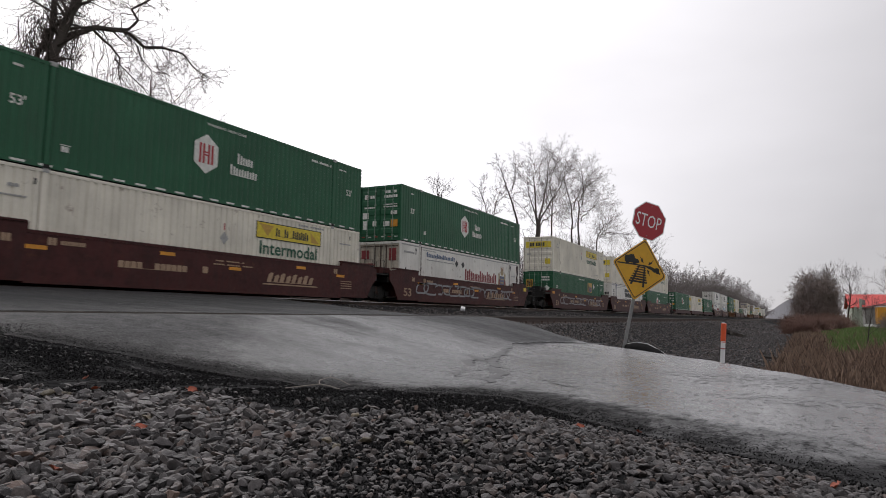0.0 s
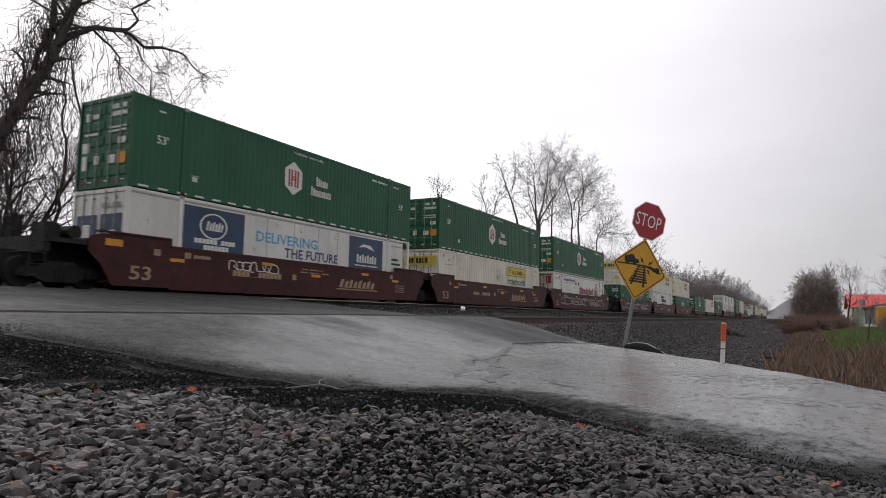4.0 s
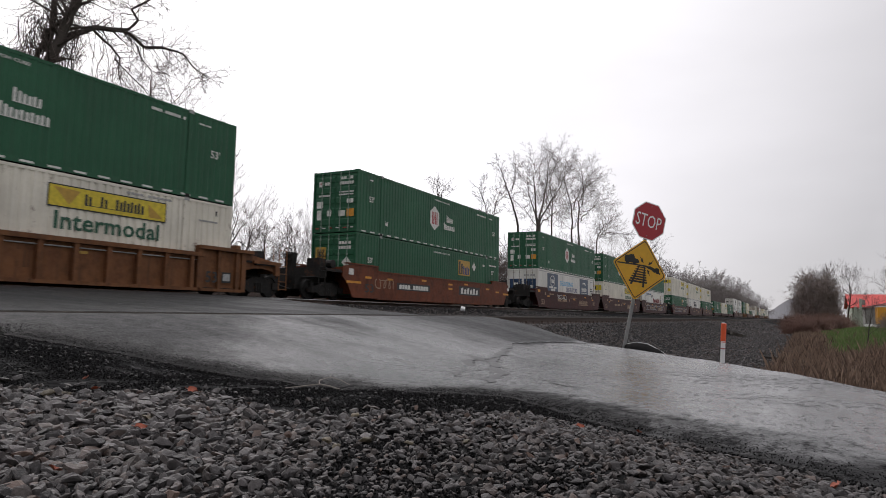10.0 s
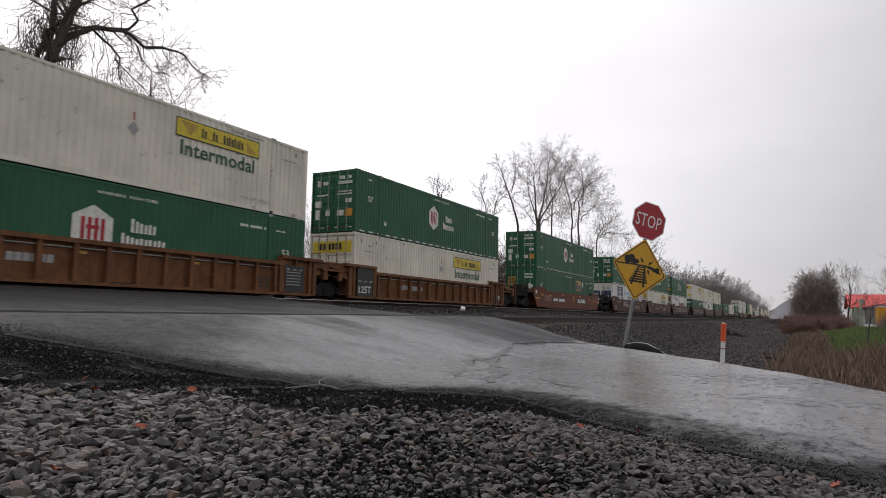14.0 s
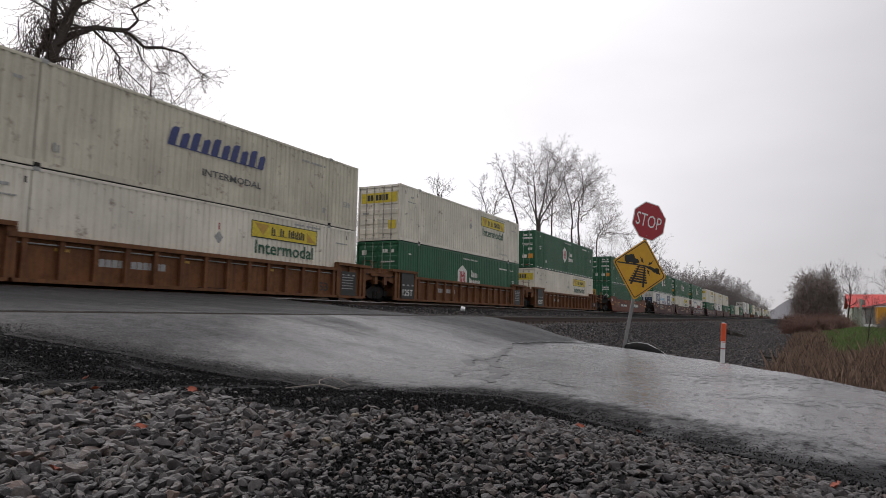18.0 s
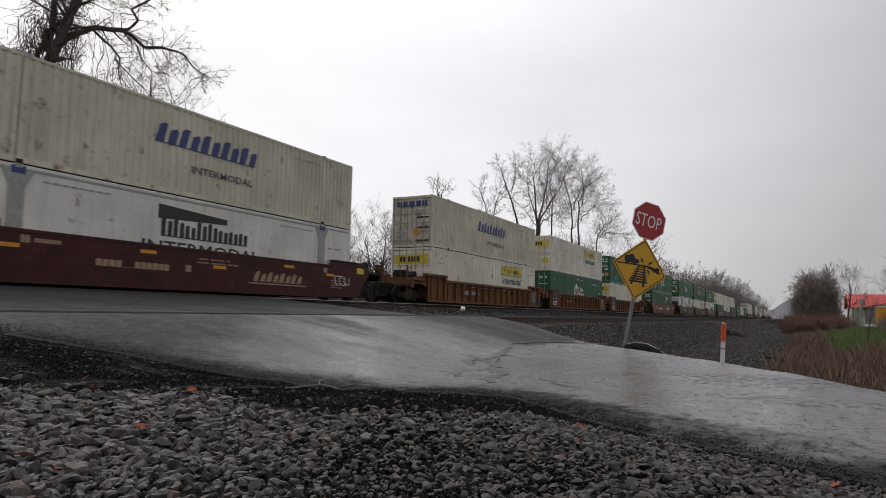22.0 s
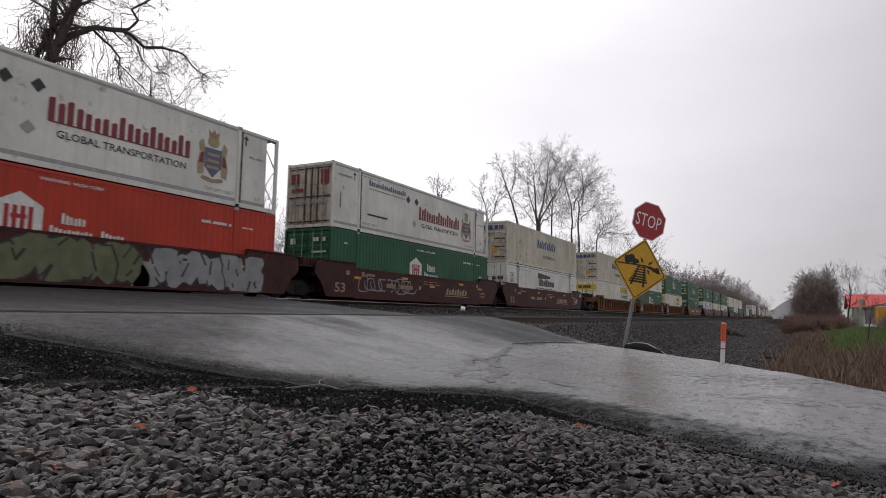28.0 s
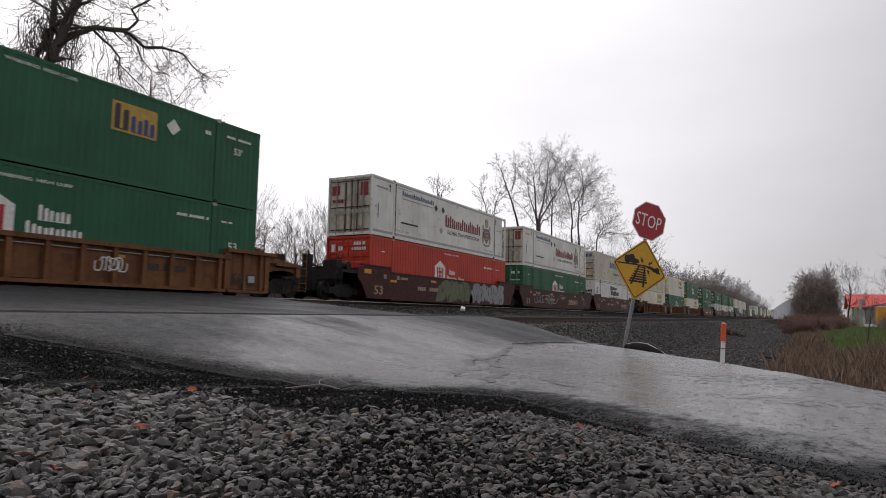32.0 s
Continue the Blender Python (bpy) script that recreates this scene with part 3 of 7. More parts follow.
def container_body(label, skin, ribbed=True, frame=None, tape=False, cold=False, rods=STEEL, pitch=0.255, groove=0.037, doors=None):
    """The steel box: near side towards +x, doors at y = 0."""
    frame = frame or skin
    base = thing("shipping_container", pose(0, 0, 0), label, "shipping container", "containers on the train")
    x = HALF
    front = LONG - 1.25 if cold else LONG - 0.12
    spans = [(0.14, POST_AT[0] - 0.10), (POST_AT[0] + 0.10, POST_AT[1] - 0.10), (POST_AT[1] + 0.10, front if not cold else LONG - 0.62)]
    for a, b in spans:
        if ribbed:
            part("side_panel", corrugated(a, b, 0.17, TALL - 0.09, x - 0.008, x - 0.008 - groove, pitch), skin, base)
        else:
            g = Geo().box(x - 0.05, x - 0.012, a, b, 0.17, TALL - 0.09)
            part("side_panel", g, skin, base)
            part("scuff_strip", Geo().box(x - 0.014, x - 0.006, a, b, 0.18, 0.30), D_GREY, base)
            part("top_strip", Geo().box(x - 0.014, x - 0.008, a, b, TALL - 0.17, TALL - 0.10), D_GREY, base)
    part("far_side", Geo().box(-x + 0.01, -x + 0.04, 0.1, LONG - 0.1, 0.1, TALL - 0.05), skin, base)
    part("roof", Geo().box(-x + 0.05, x - 0.05, 0.06, LONG - 0.06, TALL - 0.05, TALL - 0.02), skin, base)
    part("floor", Geo().box(-x + 0.05, x - 0.05, 0.06, LONG - 0.06, 0.06, 0.16), BLACK, base)
    for s in (-1, 1):
        a, b = sorted((s * x, s * (x - 0.07)))
        part("bottom_rail", Geo().prism([(a, 0.02), (b, 0.02), (b, 0.17), (a, 0.17)], 0.1, LONG - 0.1, on_end), frame, base)
        part("top_rail", Geo().prism([(a, TALL - 0.09), (b, TALL - 0.09), (b, TALL - 0.005), (a, TALL - 0.005)], 0.1, LONG - 0.1, on_end), frame, base)
        for y in POST_AT:
            part("lift_post", Geo().prism([(y - 0.085, s * (x - 0.07)), (y + 0.085, s * (x - 0.07)), (y + 0.085, s * (x - 0.02)), (y + 0.06, s * (x + 0.010)), (y - 0.06, s * (x + 0.010)), (y - 0.085, s * (x - 0.02))], 0.03, TALL - 0.01, lambda p, q, w: (q, p, w)), frame, base)
            for z in (0.055, TALL - 0.05):
                part("corner_casting", casting(D_GREY if z > 1 else BLACK), None, base, at=pose(s * (x - 0.068), y, z + (0.02 if z > 1 else 0), 0, 0, 0 if s > 0 else 180))
        for y, e in ((0.075, 0), (LONG - 0.075, 1)):
            part("corner_post", Geo().box(a, b, y - 0.075, y + 0.075, 0.05, TALL - 0.05), frame, base)
            for z in (0.06, TALL - 0.06):
                part("corner_casting", casting(frame), None, base, at=pose(s * (x - 0.085), y + (0.012 if e == 0 else -0.012), z, 0, 0, 0 if s > 0 else 180))
    if cold:
        part("front_wall", Geo().box(-x + 0.06, x - 0.06, LONG - 0.66, LONG - 0.60, 0.15, TALL - 0.08), skin, base)
        unit = part("cooling_unit", Geo().box(-0.85, 0.75, LONG - 0.60, LONG - 0.15, 1.3, TALL - 0.35), D_GREY, base, "grey cooling machine in an open end frame")
        part("grille", Geo().box(-0.6, 0.5, LONG - 0.15, LONG - 0.12, 1.6, 2.2), D_BLACK, unit)
        brace = Geo()
        for s in (-1, 1):
            zs = (0.3, 1.0, 1.7, 2.4)
            for i, z in enumerate(zs[:-1]):
                a, b = ((LONG - 0.6, z), (LONG - 0.1, zs[i + 1])) if i % 2 else ((LONG - 0.1, z), (LONG - 0.6, zs[i + 1]))
                brace.tube([(s * (x - 0.05), *a), (s * (x - 0.05), *b)], [0.025, 0.025], 5)
        part("end_brace", brace, frame, base)
    else:
        part("front_wall", corrugated(-x + 0.1, x - 0.1, 0.1, TALL - 0.08, 0, 0.04, 0.3), skin, base, at=Matrix(((0, 1, 0, 0), (-1, 0, 0, LONG - 0.02), (0, 0, 1, 0), (0, 0, 0, 1))))
    part("door_header", Geo().box(-x + 0.09, x - 0.09, 0.02, 0.12, TALL - 0.13, TALL - 0.01), frame, base)
    part("door_sill", Geo().box(-x + 0.09, x - 0.09, 0.02, 0.12, 0.02, 0.15), frame, base)
    for s in (-1, 1):
        a, b = sorted((s * 0.012, s * (x - 0.1)))
        g = Geo().box(a, b, 0.055, 0.09, 0.16, TALL - 0.14)
        if ribbed:
            for k in range(5):
                z = 0.34 + k * 0.5
                g.prism([(z, 0.055), (z + 0.05, 0.03), (z + 0.27, 0.03), (z + 0.32, 0.055)], a + 0.06, b - 0.06, lambda p, q, w: (w, q, p))
        door = part("door", g, doors or skin, base)
        for dx in (0.30, 0.78):
            rod = Geo().tube([(s * dx, 0.012, 0.06), (s * dx, 0.012, TALL - 0.06)], [0.02, 0.02], 6)
            for z in (0.3, 1.1, 1.9, 2.6):
                rod.box(s * dx - 0.05, s * dx + 0.05, 0.005, 0.055, z - 0.03, z + 0.03)
            part("lock_rod", rod, rods, door, "grey galvanized lock rod")
    if tape:
        for i in range(22):
            y = 0.35 + i * 0.715
            part("reflector", Geo().box(x - 0.002, x + 0.004, y, y + 0.36, 0.055, 0.115), D_WHITE, base)
    return base


def end_patch(base, x0, x1, z0, z1, material, name="sticker", pattern=""):
    """A sticker or a row of plain bars on the doors."""
    if not pattern:
        return part(name, Geo().box(x0, x1, 0.018, 0.03, z0, z1), material, base)
    w, up = (x1 - x0) / len(pattern), []
    for i, ch in enumerate(pattern):
        if ch != " ":
            a, b = x0 + i * w + 0.1 * w, x0 + (i + 1) * w - 0.1 * w
            up += [(a, z0 + 0.01), (a, z1), (b, z1), (b, z0 + 0.01)]
    outline = [(up[0][0], z0)] + up + [(up[-1][0], z0)]
    return part(name, Geo().prism(outline, 0.018, 0.026, on_end), material, base)


OUT = HALF + 0.0005
GREEN_STEEL = plain("green_rods", (0.20, 0.27, 0.22), 0.45, 0.2)
PALE = plain("pale_rods", (0.30, 0.28, 0.24), 0.5, 0.2)


def small_print(base, material, top=2.55):
    bars(base, "xxxx xxxxxx x", material, OUT, 12.65, 13.95, top - 0.02, top + 0.11)
    bars(base, "xxxx xxx", material, OUT, 14.5, 15.0, top - 0.02, top + 0.06)
    bars(base, "XX", material, OUT, 2.33, 2.55, 0.55, 0.70)
    patch(base, rect(2.31, 2.60, 0.73, 0.75), material, OUT)
    bars(base, "xxx", material, OUT, 0.95, 1.2, top - 0.04, top + 0.05)


def hex_green():
    c = container_body("green corrugated steel container with a white hexagon emblem", GREEN, groove=0.02, tape=True, rods=GREEN_STEEL)
    patch(c, [(7.23 + 0.58 * math.sin(math.tau * k / 6), 1.60 + 0.68 * math.cos(math.tau * k / 6)) for k in range(6)][::-1], D_WHITE, OUT, "emblem", label="white hexagon emblem with red bars")
    for a, b in ((-0.30, -0.21), (-0.15, -0.06), (0.06, 0.15), (0.21, 0.30)):
        patch(c, rect(7.23 + a, 7.23 + b, 1.26, 1.94), D_RED, OUT + 0.005)
    patch(c, rect(7.08, 7.38, 1.53, 1.58), D_RED, OUT + 0.005)
    patch(c, rect(7.08, 7.38, 1.63, 1.68), D_RED, OUT + 0.005)
    bars(c, "Xnx", D_WHITE, OUT, 8.62, 9.38, 1.56, 1.94)
    bars(c, "Xnxnx", D_WHITE, OUT, 8.30, 9.62, 1.12, 1.50)
    word(c, "WARNING  HIGH CUBE", D_WHITE, OUT, 7.2, 9.0, 2.60, 2.69)
    word(c, "53'", D_WHITE, OUT, 0.93, 1.33, 1.50, 1.78)
    word(c, "53'", D_WHITE, OUT, 15.05, 15.45, 1.50, 1.78)
    small_print(c, D_WHITE)
    end_patch(c, 0.25, 1.0, 2.48, 2.62, D_WHITE, pattern="xx x")
    end_patch(c, 0.22, 1.05, 2.24, 2.38, D_WHITE, pattern="xxxxxx")
    end_patch(c, -0.98, -0.75, 2.20, 2.46, D_WHITE)
    end_patch(c, -0.92, -0.81, 2.25, 2.41, D_RED)
    end_patch(c, -0.65, -0.35, 2.25, 2.40, D_WHITE, pattern="xx")
    end_patch(c, 0.2, 1.05, 1.86, 1.92, D_WHITE, pattern="xxxxxxxx")
    end_patch(c, 0.2, 1.05, 1.74, 1.80, D_WHITE, pattern="xxxxxxx")
    end_patch(c, -1.0, -0.3, 1.72, 1.80, D_WHITE, pattern="xxxxxx")
    end_patch(c, -1.08, -0.72, 1.18, 1.50, D_WHITE)
    end_patch(c, -0.45, -0.22, 0.78, 1.05, D_WHITE)
    end_patch(c, -1.05, -0.80, 0.62, 1.08, D_WHITE)
    end_patch(c, 0.68, 1.08, 0.72, 1.08, D_ORANGE)
    end_patch(c, 0.22, 0.58, 0.76, 1.02, D_WHITE)
    end_patch(c, 0.65, 1.05, 1.35, 1.55, D_WHITE, pattern="xx")
    for k in range(6):
        end_patch(c, -1.1 + k * 0.4, -0.92 + k * 0.4, 0.20, 0.24, D_WHITE if k % 2 else D_RED)
    return c


def house(c, y, z, material, tall=1.0):
    patch(c, [(y - 0.61, z - 0.55 * tall), (y + 0.61, z - 0.55 * tall), (y + 0.61, z + 0.22 * tall), (y, z + 0.55 * tall), (y - 0.61, z + 0.22 * tall)], D_WHITE, OUT, "emblem", label="white gabled emblem with bars")
    for a, b in ((-0.36, -0.24), (-0.16, -0.04), (0.04, 0.16), (0.24, 0.36)):
        patch(c, rect(y + a, y + b, z - 0.45 * tall, z + 0.18 * tall), material, OUT + 0.005)
    patch(c, rect(y - 0.2, y + 0.2, z - 0.15 * tall, z - 0.04 * tall), material, OUT + 0.005)


def house_green():
    c = container_body("green corrugated steel container with a white gabled emblem", GREEN, groove=0.02, rods=GREEN_STEEL)
    house(c, 7.14, 1.62, D_RED, 1.0)
    bars(c, "Xnx", D_WHITE, OUT, 8.32, 9.22, 1.52, 1.94)
    bars(c, "Xnxnx", D_WHITE, OUT, 8.02, 9.58, 1.08, 1.48)
    word(c, "WARNING  HIGH CUBE", D_WHITE, OUT, 7.2, 9.2, 2.52, 2.61)
    word(c, "53", D_WHITE, OUT, 14.85, 15.25, 1.34, 1.62)
    small_print(c, D_WHITE, 2.3)
    end_patch(c, 0.25, 1.0, 2.3, 2.48, D_WHITE, pattern="xx x")
    end_patch(c, -0.98, -0.7, 2.2, 2.46, D_WHITE)
    end_patch(c, -1.08, -0.72, 1.18, 1.50, D_WHITE)
    end_patch(c, 0.2, 1.05, 1.8, 1.88, D_WHITE, pattern="xxxxxxx")
    return c


def gold_green():
    c = container_body("green corrugated steel container with a gold panel", GREEN, groove=0.02, rods=GREEN_STEEL)
    patch(c, rect(10.19, 11.72, 1.55, 2.45), D_GOLD, OUT, "emblem", label="gold emblem panel with dark bars")
    bars(c, "X", D_BLACK, OUT + 0.005, 10.24, 10.78, 1.62, 2.38)
    bars(c, "XX", D_BLUE, OUT + 0.005, 10.8, 11.66, 1.62, 2.12)
    patch(c, [(12.33 + 0.27 * a, 2.16 + 0.27 * b) for a, b in ((0, -1), (1, 0), (0, 1), (-1, 0))], D_WHITE, OUT, "placard", label="white diamond placard")
    word(c, "WARNING  HIGH CUBE", D_WHITE, OUT, 7.2, 9.1, 2.60, 2.69)
    word(c, "53'", D_WHITE, OUT, 14.9, 15.3, 1.84, 2.10)
    word(c, "53'", D_WHITE, OUT, 0.93, 1.33, 1.55, 1.82)
    bars(c, "xxxx xxxxxx", D_WHITE, OUT, 14.55, 15.7, 2.38, 2.50)
    bars(c, "XX", D_WHITE, OUT, 2.33, 2.55, 0.55, 0.70)
    bars(c, "XX", D_WHITE, OUT, 13.6, 13.85, 2.28, 2.42)
    end_patch(c, -1.05, -0.45, 1.6, 2.25, D_GOLD)
    end_patch(c, -0.98, -0.52, 1.7, 2.15, D_BLACK, pattern="xxx")
    end_patch(c, 0.25, 1.0, 2.36, 2.50, D_WHITE, pattern="xxxx")
    end_patch(c, 0.25, 1.0, 2.14, 2.28, D_WHITE, pattern="xxxxx")
    part("placard", Geo().prism([(0.75, 1.25), (1.02, 1.52), (0.75, 1.79), (0.48, 1.52)], 0.016, 0.024, on_end), D_WHITE, c, "white diamond placard")
    return c


def banner_white():
    c = container_body("off-white corrugated container with a yellow banner", WHITE, rods=PALE)
    patch(c, rect(9.70, 13.42, 1.95, 2.58), D_BLACK, OUT, "banner", label="yellow banner with black bars")
    patch(c, rect(9.74, 13.38, 1.985, 2.545), D_YELLOW, OUT + 0.004, "banner")
    bars(c, "X X XXXX", D_BLACK, OUT + 0.009, 10.72, 12.62, 2.10, 2.42)
    patch(c, [(9.85, 2.5), (10.6, 2.46), (10.3, 2.05)], D_GOLD, OUT + 0.009)
    patch(c, [(12.75, 2.45), (13.3, 2.05), (12.8, 2.05)], D_GOLD, OUT + 0.009)
    word(c, "Intermodal", D_GREEN, OUT, 9.92, 13.2, 1.36, 1.86, label="dark green lettering")
    bars(c, "xxxx xxxxxx", D_GREY, OUT, 12.0, 13.6, 2.66, 2.76)
    bars(c, "xxxxxx", D_GREY, OUT, 14.7, 15.5, 2.2, 2.28)
    bars(c, "xx", D_GREY, OUT, 1.05, 1.35, 2.3, 2.42)
    bars(c, "xxxxxxx", D_GREY, OUT, 0.75, 1.55, 2.05, 2.12)
    patch(c, [(8.2 + 0.2 * a, 1.75 + 0.22 * b) for a, b in ((0, -1), (1, 0), (0, 1), (-1, 0))], D_GREY, OUT, "placard")
    patch(c, rect(8.17, 8.22, 2.02, 2.26), D_RED, OUT)
    word(c, "TOP LIFT ONLY", D_GREY, OUT, 12.6, 14.0, 0.34, 0.46)
    for y in (0.5, 1.7, 15.4):
        patch(c, rect(y, y + 0.06, 2.45, 2.62), D_BLACK, OUT)
    end_patch(c, -1.1, 1.1, 1.98, 2.5, D_YELLOW, "banner")
    for xa in (-0.72, -0.52, -0.2, 0.0, 0.2, 0.4):
        part("marking", Geo().box(xa, xa + 0.15, 0.01, 0.0175, 2.1, 2.4), D_BLACK, c)
    end_patch(c, 0.6, 1.05, 0.6, 1.05, D_YELLOW)
    end_patch(c, -1.0, -0.6, 1.4, 1.5, D_GREY, pattern="xxxx")
    return c


def slant_cream():
    c = container_body("cream corrugated container with slanted blue bars", CREAM, doors=STAINED, rods=PALE)
    bars(c, "XXXXX", D_BLUE, OUT, 5.85, 10.2, 1.58, 2.22, 0.25, label="slanted dark blue bars")
    word(c, "INTERMODAL", D_CHARCOAL, OUT, 7.35, 10.1, 0.84, 1.08, label="charcoal lettering")
    word(c, "53ft", D_GREY, OUT, 15.1, 15.6, 0.95, 1.2)
    bars(c, "xxxx xxxxxx x", D_GREY, OUT, 12.3, 13.8, 2.42, 2.53)
    bars(c, "X", D_GREY, OUT, 2.35, 2.55, 0.5, 0.75)
    bars(c, "X", D_GREY, OUT, 13.7, 13.85, 0.5, 0.72)
    bars(c, "xx", D_GREY, OUT, 1.2, 1.45, 2.2, 2.32)
    end_patch(c, -1.05, 1.0, 2.3, 2.62, D_BLUE, pattern="XXXXX")
    end_patch(c, 0.05, 0.85, 2.02, 2.10, D_GREY, pattern="xxxxxxx")
    end_patch(c, 0.12, 0.52, 0.62, 1.02, D_ORANGE)
    end_patch(c, -0.85, -0.5, 0.6, 0.98, D_GREY)
    for z in (0.32, 1.05, 1.62):
        end_patch(c, 0.3, 1.1, z, z + 0.09, RAILSIDE, "rust_stain")
    return c


def smooth_white():
    c = container_body("white smooth-sided container with black lettering and blue-grey posts", COLD, ribbed=False, rods=PALE)
    for y in POST_AT:
        patch(c, [(y - 0.42, 2.78), (y - 0.2, 2.3), (y - 0.2, 0.2), (y + 0.2, 0.2), (y + 0.2, 2.3), (y + 0.42, 2.78)], D_GREY, OUT + 0.007, "post_sleeve", label="blue-grey lift post sleeve")
        patch(c, rect(y - 0.18, y + 0.18, 2.66, 2.86), D_BLUE, OUT + 0.012)
    bars(c, "XXnXXnxx", D_BLACK, OUT - 0.010, 6.3, 10.0, 1.55, 2.15, thick=0.012, label="black emblem bars")
    patch(c, [(6.2, 2.1), (9.0, 2.2), (9.0, 2.38), (6.2, 2.55)], D_BLACK, OUT - 0.010, thick=0.012)
    word(c, "INTERMODAL", D_BLACK, OUT - 0.010, 5.68, 10.6, 1.02, 1.40, label="black lettering")
    word(c, "53FT", D_BLACK, OUT - 0.010, 0.62, 1.32, 1.94, 2.24)
    word(c, "XHC", D_BLACK, OUT - 0.010, 0.66, 1.26, 1.56, 1.86)
    bars(c, "xxxxxxxx", D_GREY, OUT - 0.010, 2.6, 4.6, 2.52, 2.60)
    bars(c, "xxxxxxxxx", D_GREY, OUT - 0.010, 11.6, 13.6, 2.52, 2.60)
    bars(c, "xx xxxx", D_GREY, OUT - 0.010, 14.6, 15.5, 1.9, 2.02)
    end_patch(c, -0.98, -0.15, 1.62, 1.95, D_BLACK, pattern="XXXXX")
    end_patch(c, 0.15, 0.98, 1.70, 1.95, D_BLACK, pattern="XX XXX")
    end_patch(c, 0.5, 0.95, 1.5, 1.56, D_GREY)
    return c


def crest_cold(panel_diamonds=True):
    c = container_body("dirty white refrigerated container with dark red lettering bars", COLD, doors=STAINED, ribbed=False, cold=True, rods=PALE)
    X = OUT - 0.010
    bars(c, "XXnnXnXnX", D_MAROON, X, 7.35, 12.05, 1.30, 1.98, thick=0.012, label="dark red emblem bars")
    word(c, "GLOBAL TRANSPORTATION", D_BLACK, X, 7.65, 11.9, 0.90, 1.12, label="black lettering")
    patch(c, [(13.0 + a, 1.50 + b) for a, b in ((-0.36, 0.34), (-0.36, -0.30), (0, -0.66), (0.36, -0.30), (0.36, 0.34))], D_DUSK, X + 0.004, "crest", 0.008, "faded blue and gold shield crest")
    for sg in (-1, 1):
        patch(c, [(13.0 + sg * p, q) for p, q in ((0.38, 0.92), (0.62, 0.86), (0.66, 1.25), (0.56, 1.62), (0.62, 1.95), (0.46, 2.12), (0.36, 1.86))][::sg], D_FADED, X, "crest_supporter", 0.008)
        patch(c, [(13.0 + sg * p, q) for p, q in ((0.40, 1.30), (0.60, 1.25), (0.54, 1.60), (0.40, 1.66))][::sg], D_MAROON, X + 0.009, "crest_supporter", 0.003)
    patch(c, [(13.0 + 0.25 * math.cos(math.tau * k / 10), 2.08 + 0.20 * math.sin(math.tau * k / 10)) for k in range(10)], D_FADED, X, "crest_helm", 0.01)
    patch(c, [(12.80, 2.22), (13.20, 2.22), (13.24, 2.48), (13.10, 2.36), (13.0, 2.52), (12.90, 2.36), (12.76, 2.48)], D_TAN, X, "crest_crown", 0.012)
    patch(c, [(12.52, 0.74), (13.0, 0.66), (13.48, 0.74), (13.44, 0.86), (13.0, 0.79), (12.56, 0.86)], D_TAN, X, "crest_scroll", 0.010)
    for k in range(3):
        patch(c, rect(12.74, 13.26, 1.14 + 0.22 * k, 1.24 + 0.22 * k), D_FADED, X + 0.009)
    bars(c, "XnnXnXnnX", D_STEELBLUE, X, 2.7, 6.0, 2.30, 2.56, thick=0.012)
    bars(c, "xxxxxxxxxxxxx xxxxxxxxx", D_GREY, X, 2.75, 5.9, 2.12, 2.19, thick=0.012)
    bars(c, "xxxxxxxxxxxxx", D_BLACK, X, 2.65, 4.35, 0.86, 0.98, thick=0.012)
    for y in (6.25, 7.08) if panel_diamonds else ():
        patch(c, [(y + 0.2 * a, 2.18 + 0.2 * b) for a, b in ((0, -1), (1, 0), (0, 1), (-1, 0))], D_BLACK, X, "placard", 0.012)
    patch(c, [(6.9 + 0.2 * a, 1.0 + 0.2 * b) for a, b in ((0, -1), (1, 0), (0, 1), (-1, 0))], D_GREY, X, "placard", 0.012)
    word(c, "TOP LIFT ONLY", D_GREY, X, 12.7, 14.0, 0.38, 0.50)
    word(c, "TOP LIFT ONLY", D_GREY, X, 2.25, 3.5, 0.38, 0.50)
    bars(c, "xxx xxxxx x xxxx", D_GREY, X, 2.25, 3.7, 2.62, 2.68, thick=0.012)
    for y in (1.55, 14.45):
        patch(c, [(y, 2.3), (y + 0.05, 2.3), (y + 0.05, 2.55), (y + 0.13, 2.52), (y + 0.02, 2.68), (y - 0.09, 2.52), (y, 2.55)], D_BLACK, X, "arrow", 0.012)
    bars(c, "xx xxx", D_GREY, X, 14.65, 15.35, 1.9, 2.0, thick=0.012)
    bars(c, "xxxxxxxxxx", D_GREY, X, 0.4, 1.4, 2.35, 2.47, thick=0.012)
    patch(c, rect(0.55, 0.60, 0.9, 1.6), D_BLACK, X, "handle_slot", 0.012)
    word(c, "53'", D_GREY, X, 15.0, 15.3, 0.35, 0.5)
    for y in POST_AT:
        patch(c, rect(y + 0.10, y + 0.16, 0.2, 2.78), RAILSIDE, X, "rust_stain", 0.0115)
    end_patch(c, -1.08, -0.62, 2.0, 2.45, D_MAROON)
    end_patch(c, 0.62, 1.05, 1.9, 2.55, D_MAROON)
    end_patch(c, -1.05, -0.2, 1.62, 1.78, D_MAROON, pattern="xxxxx")
    end_patch(c, -1.05, -0.1, 1.05, 1.25, D_GREY, pattern="xxxxx")
    end_patch(c, 0.1, 1.0, 1.05, 1.25, D_GREY, pattern="xxxx")
    for z in (0.25, 1.35, 2.62):
        end_patch(c, -1.15, 1.15, z, z + 0.05, RAILSIDE, "hinge_stain")
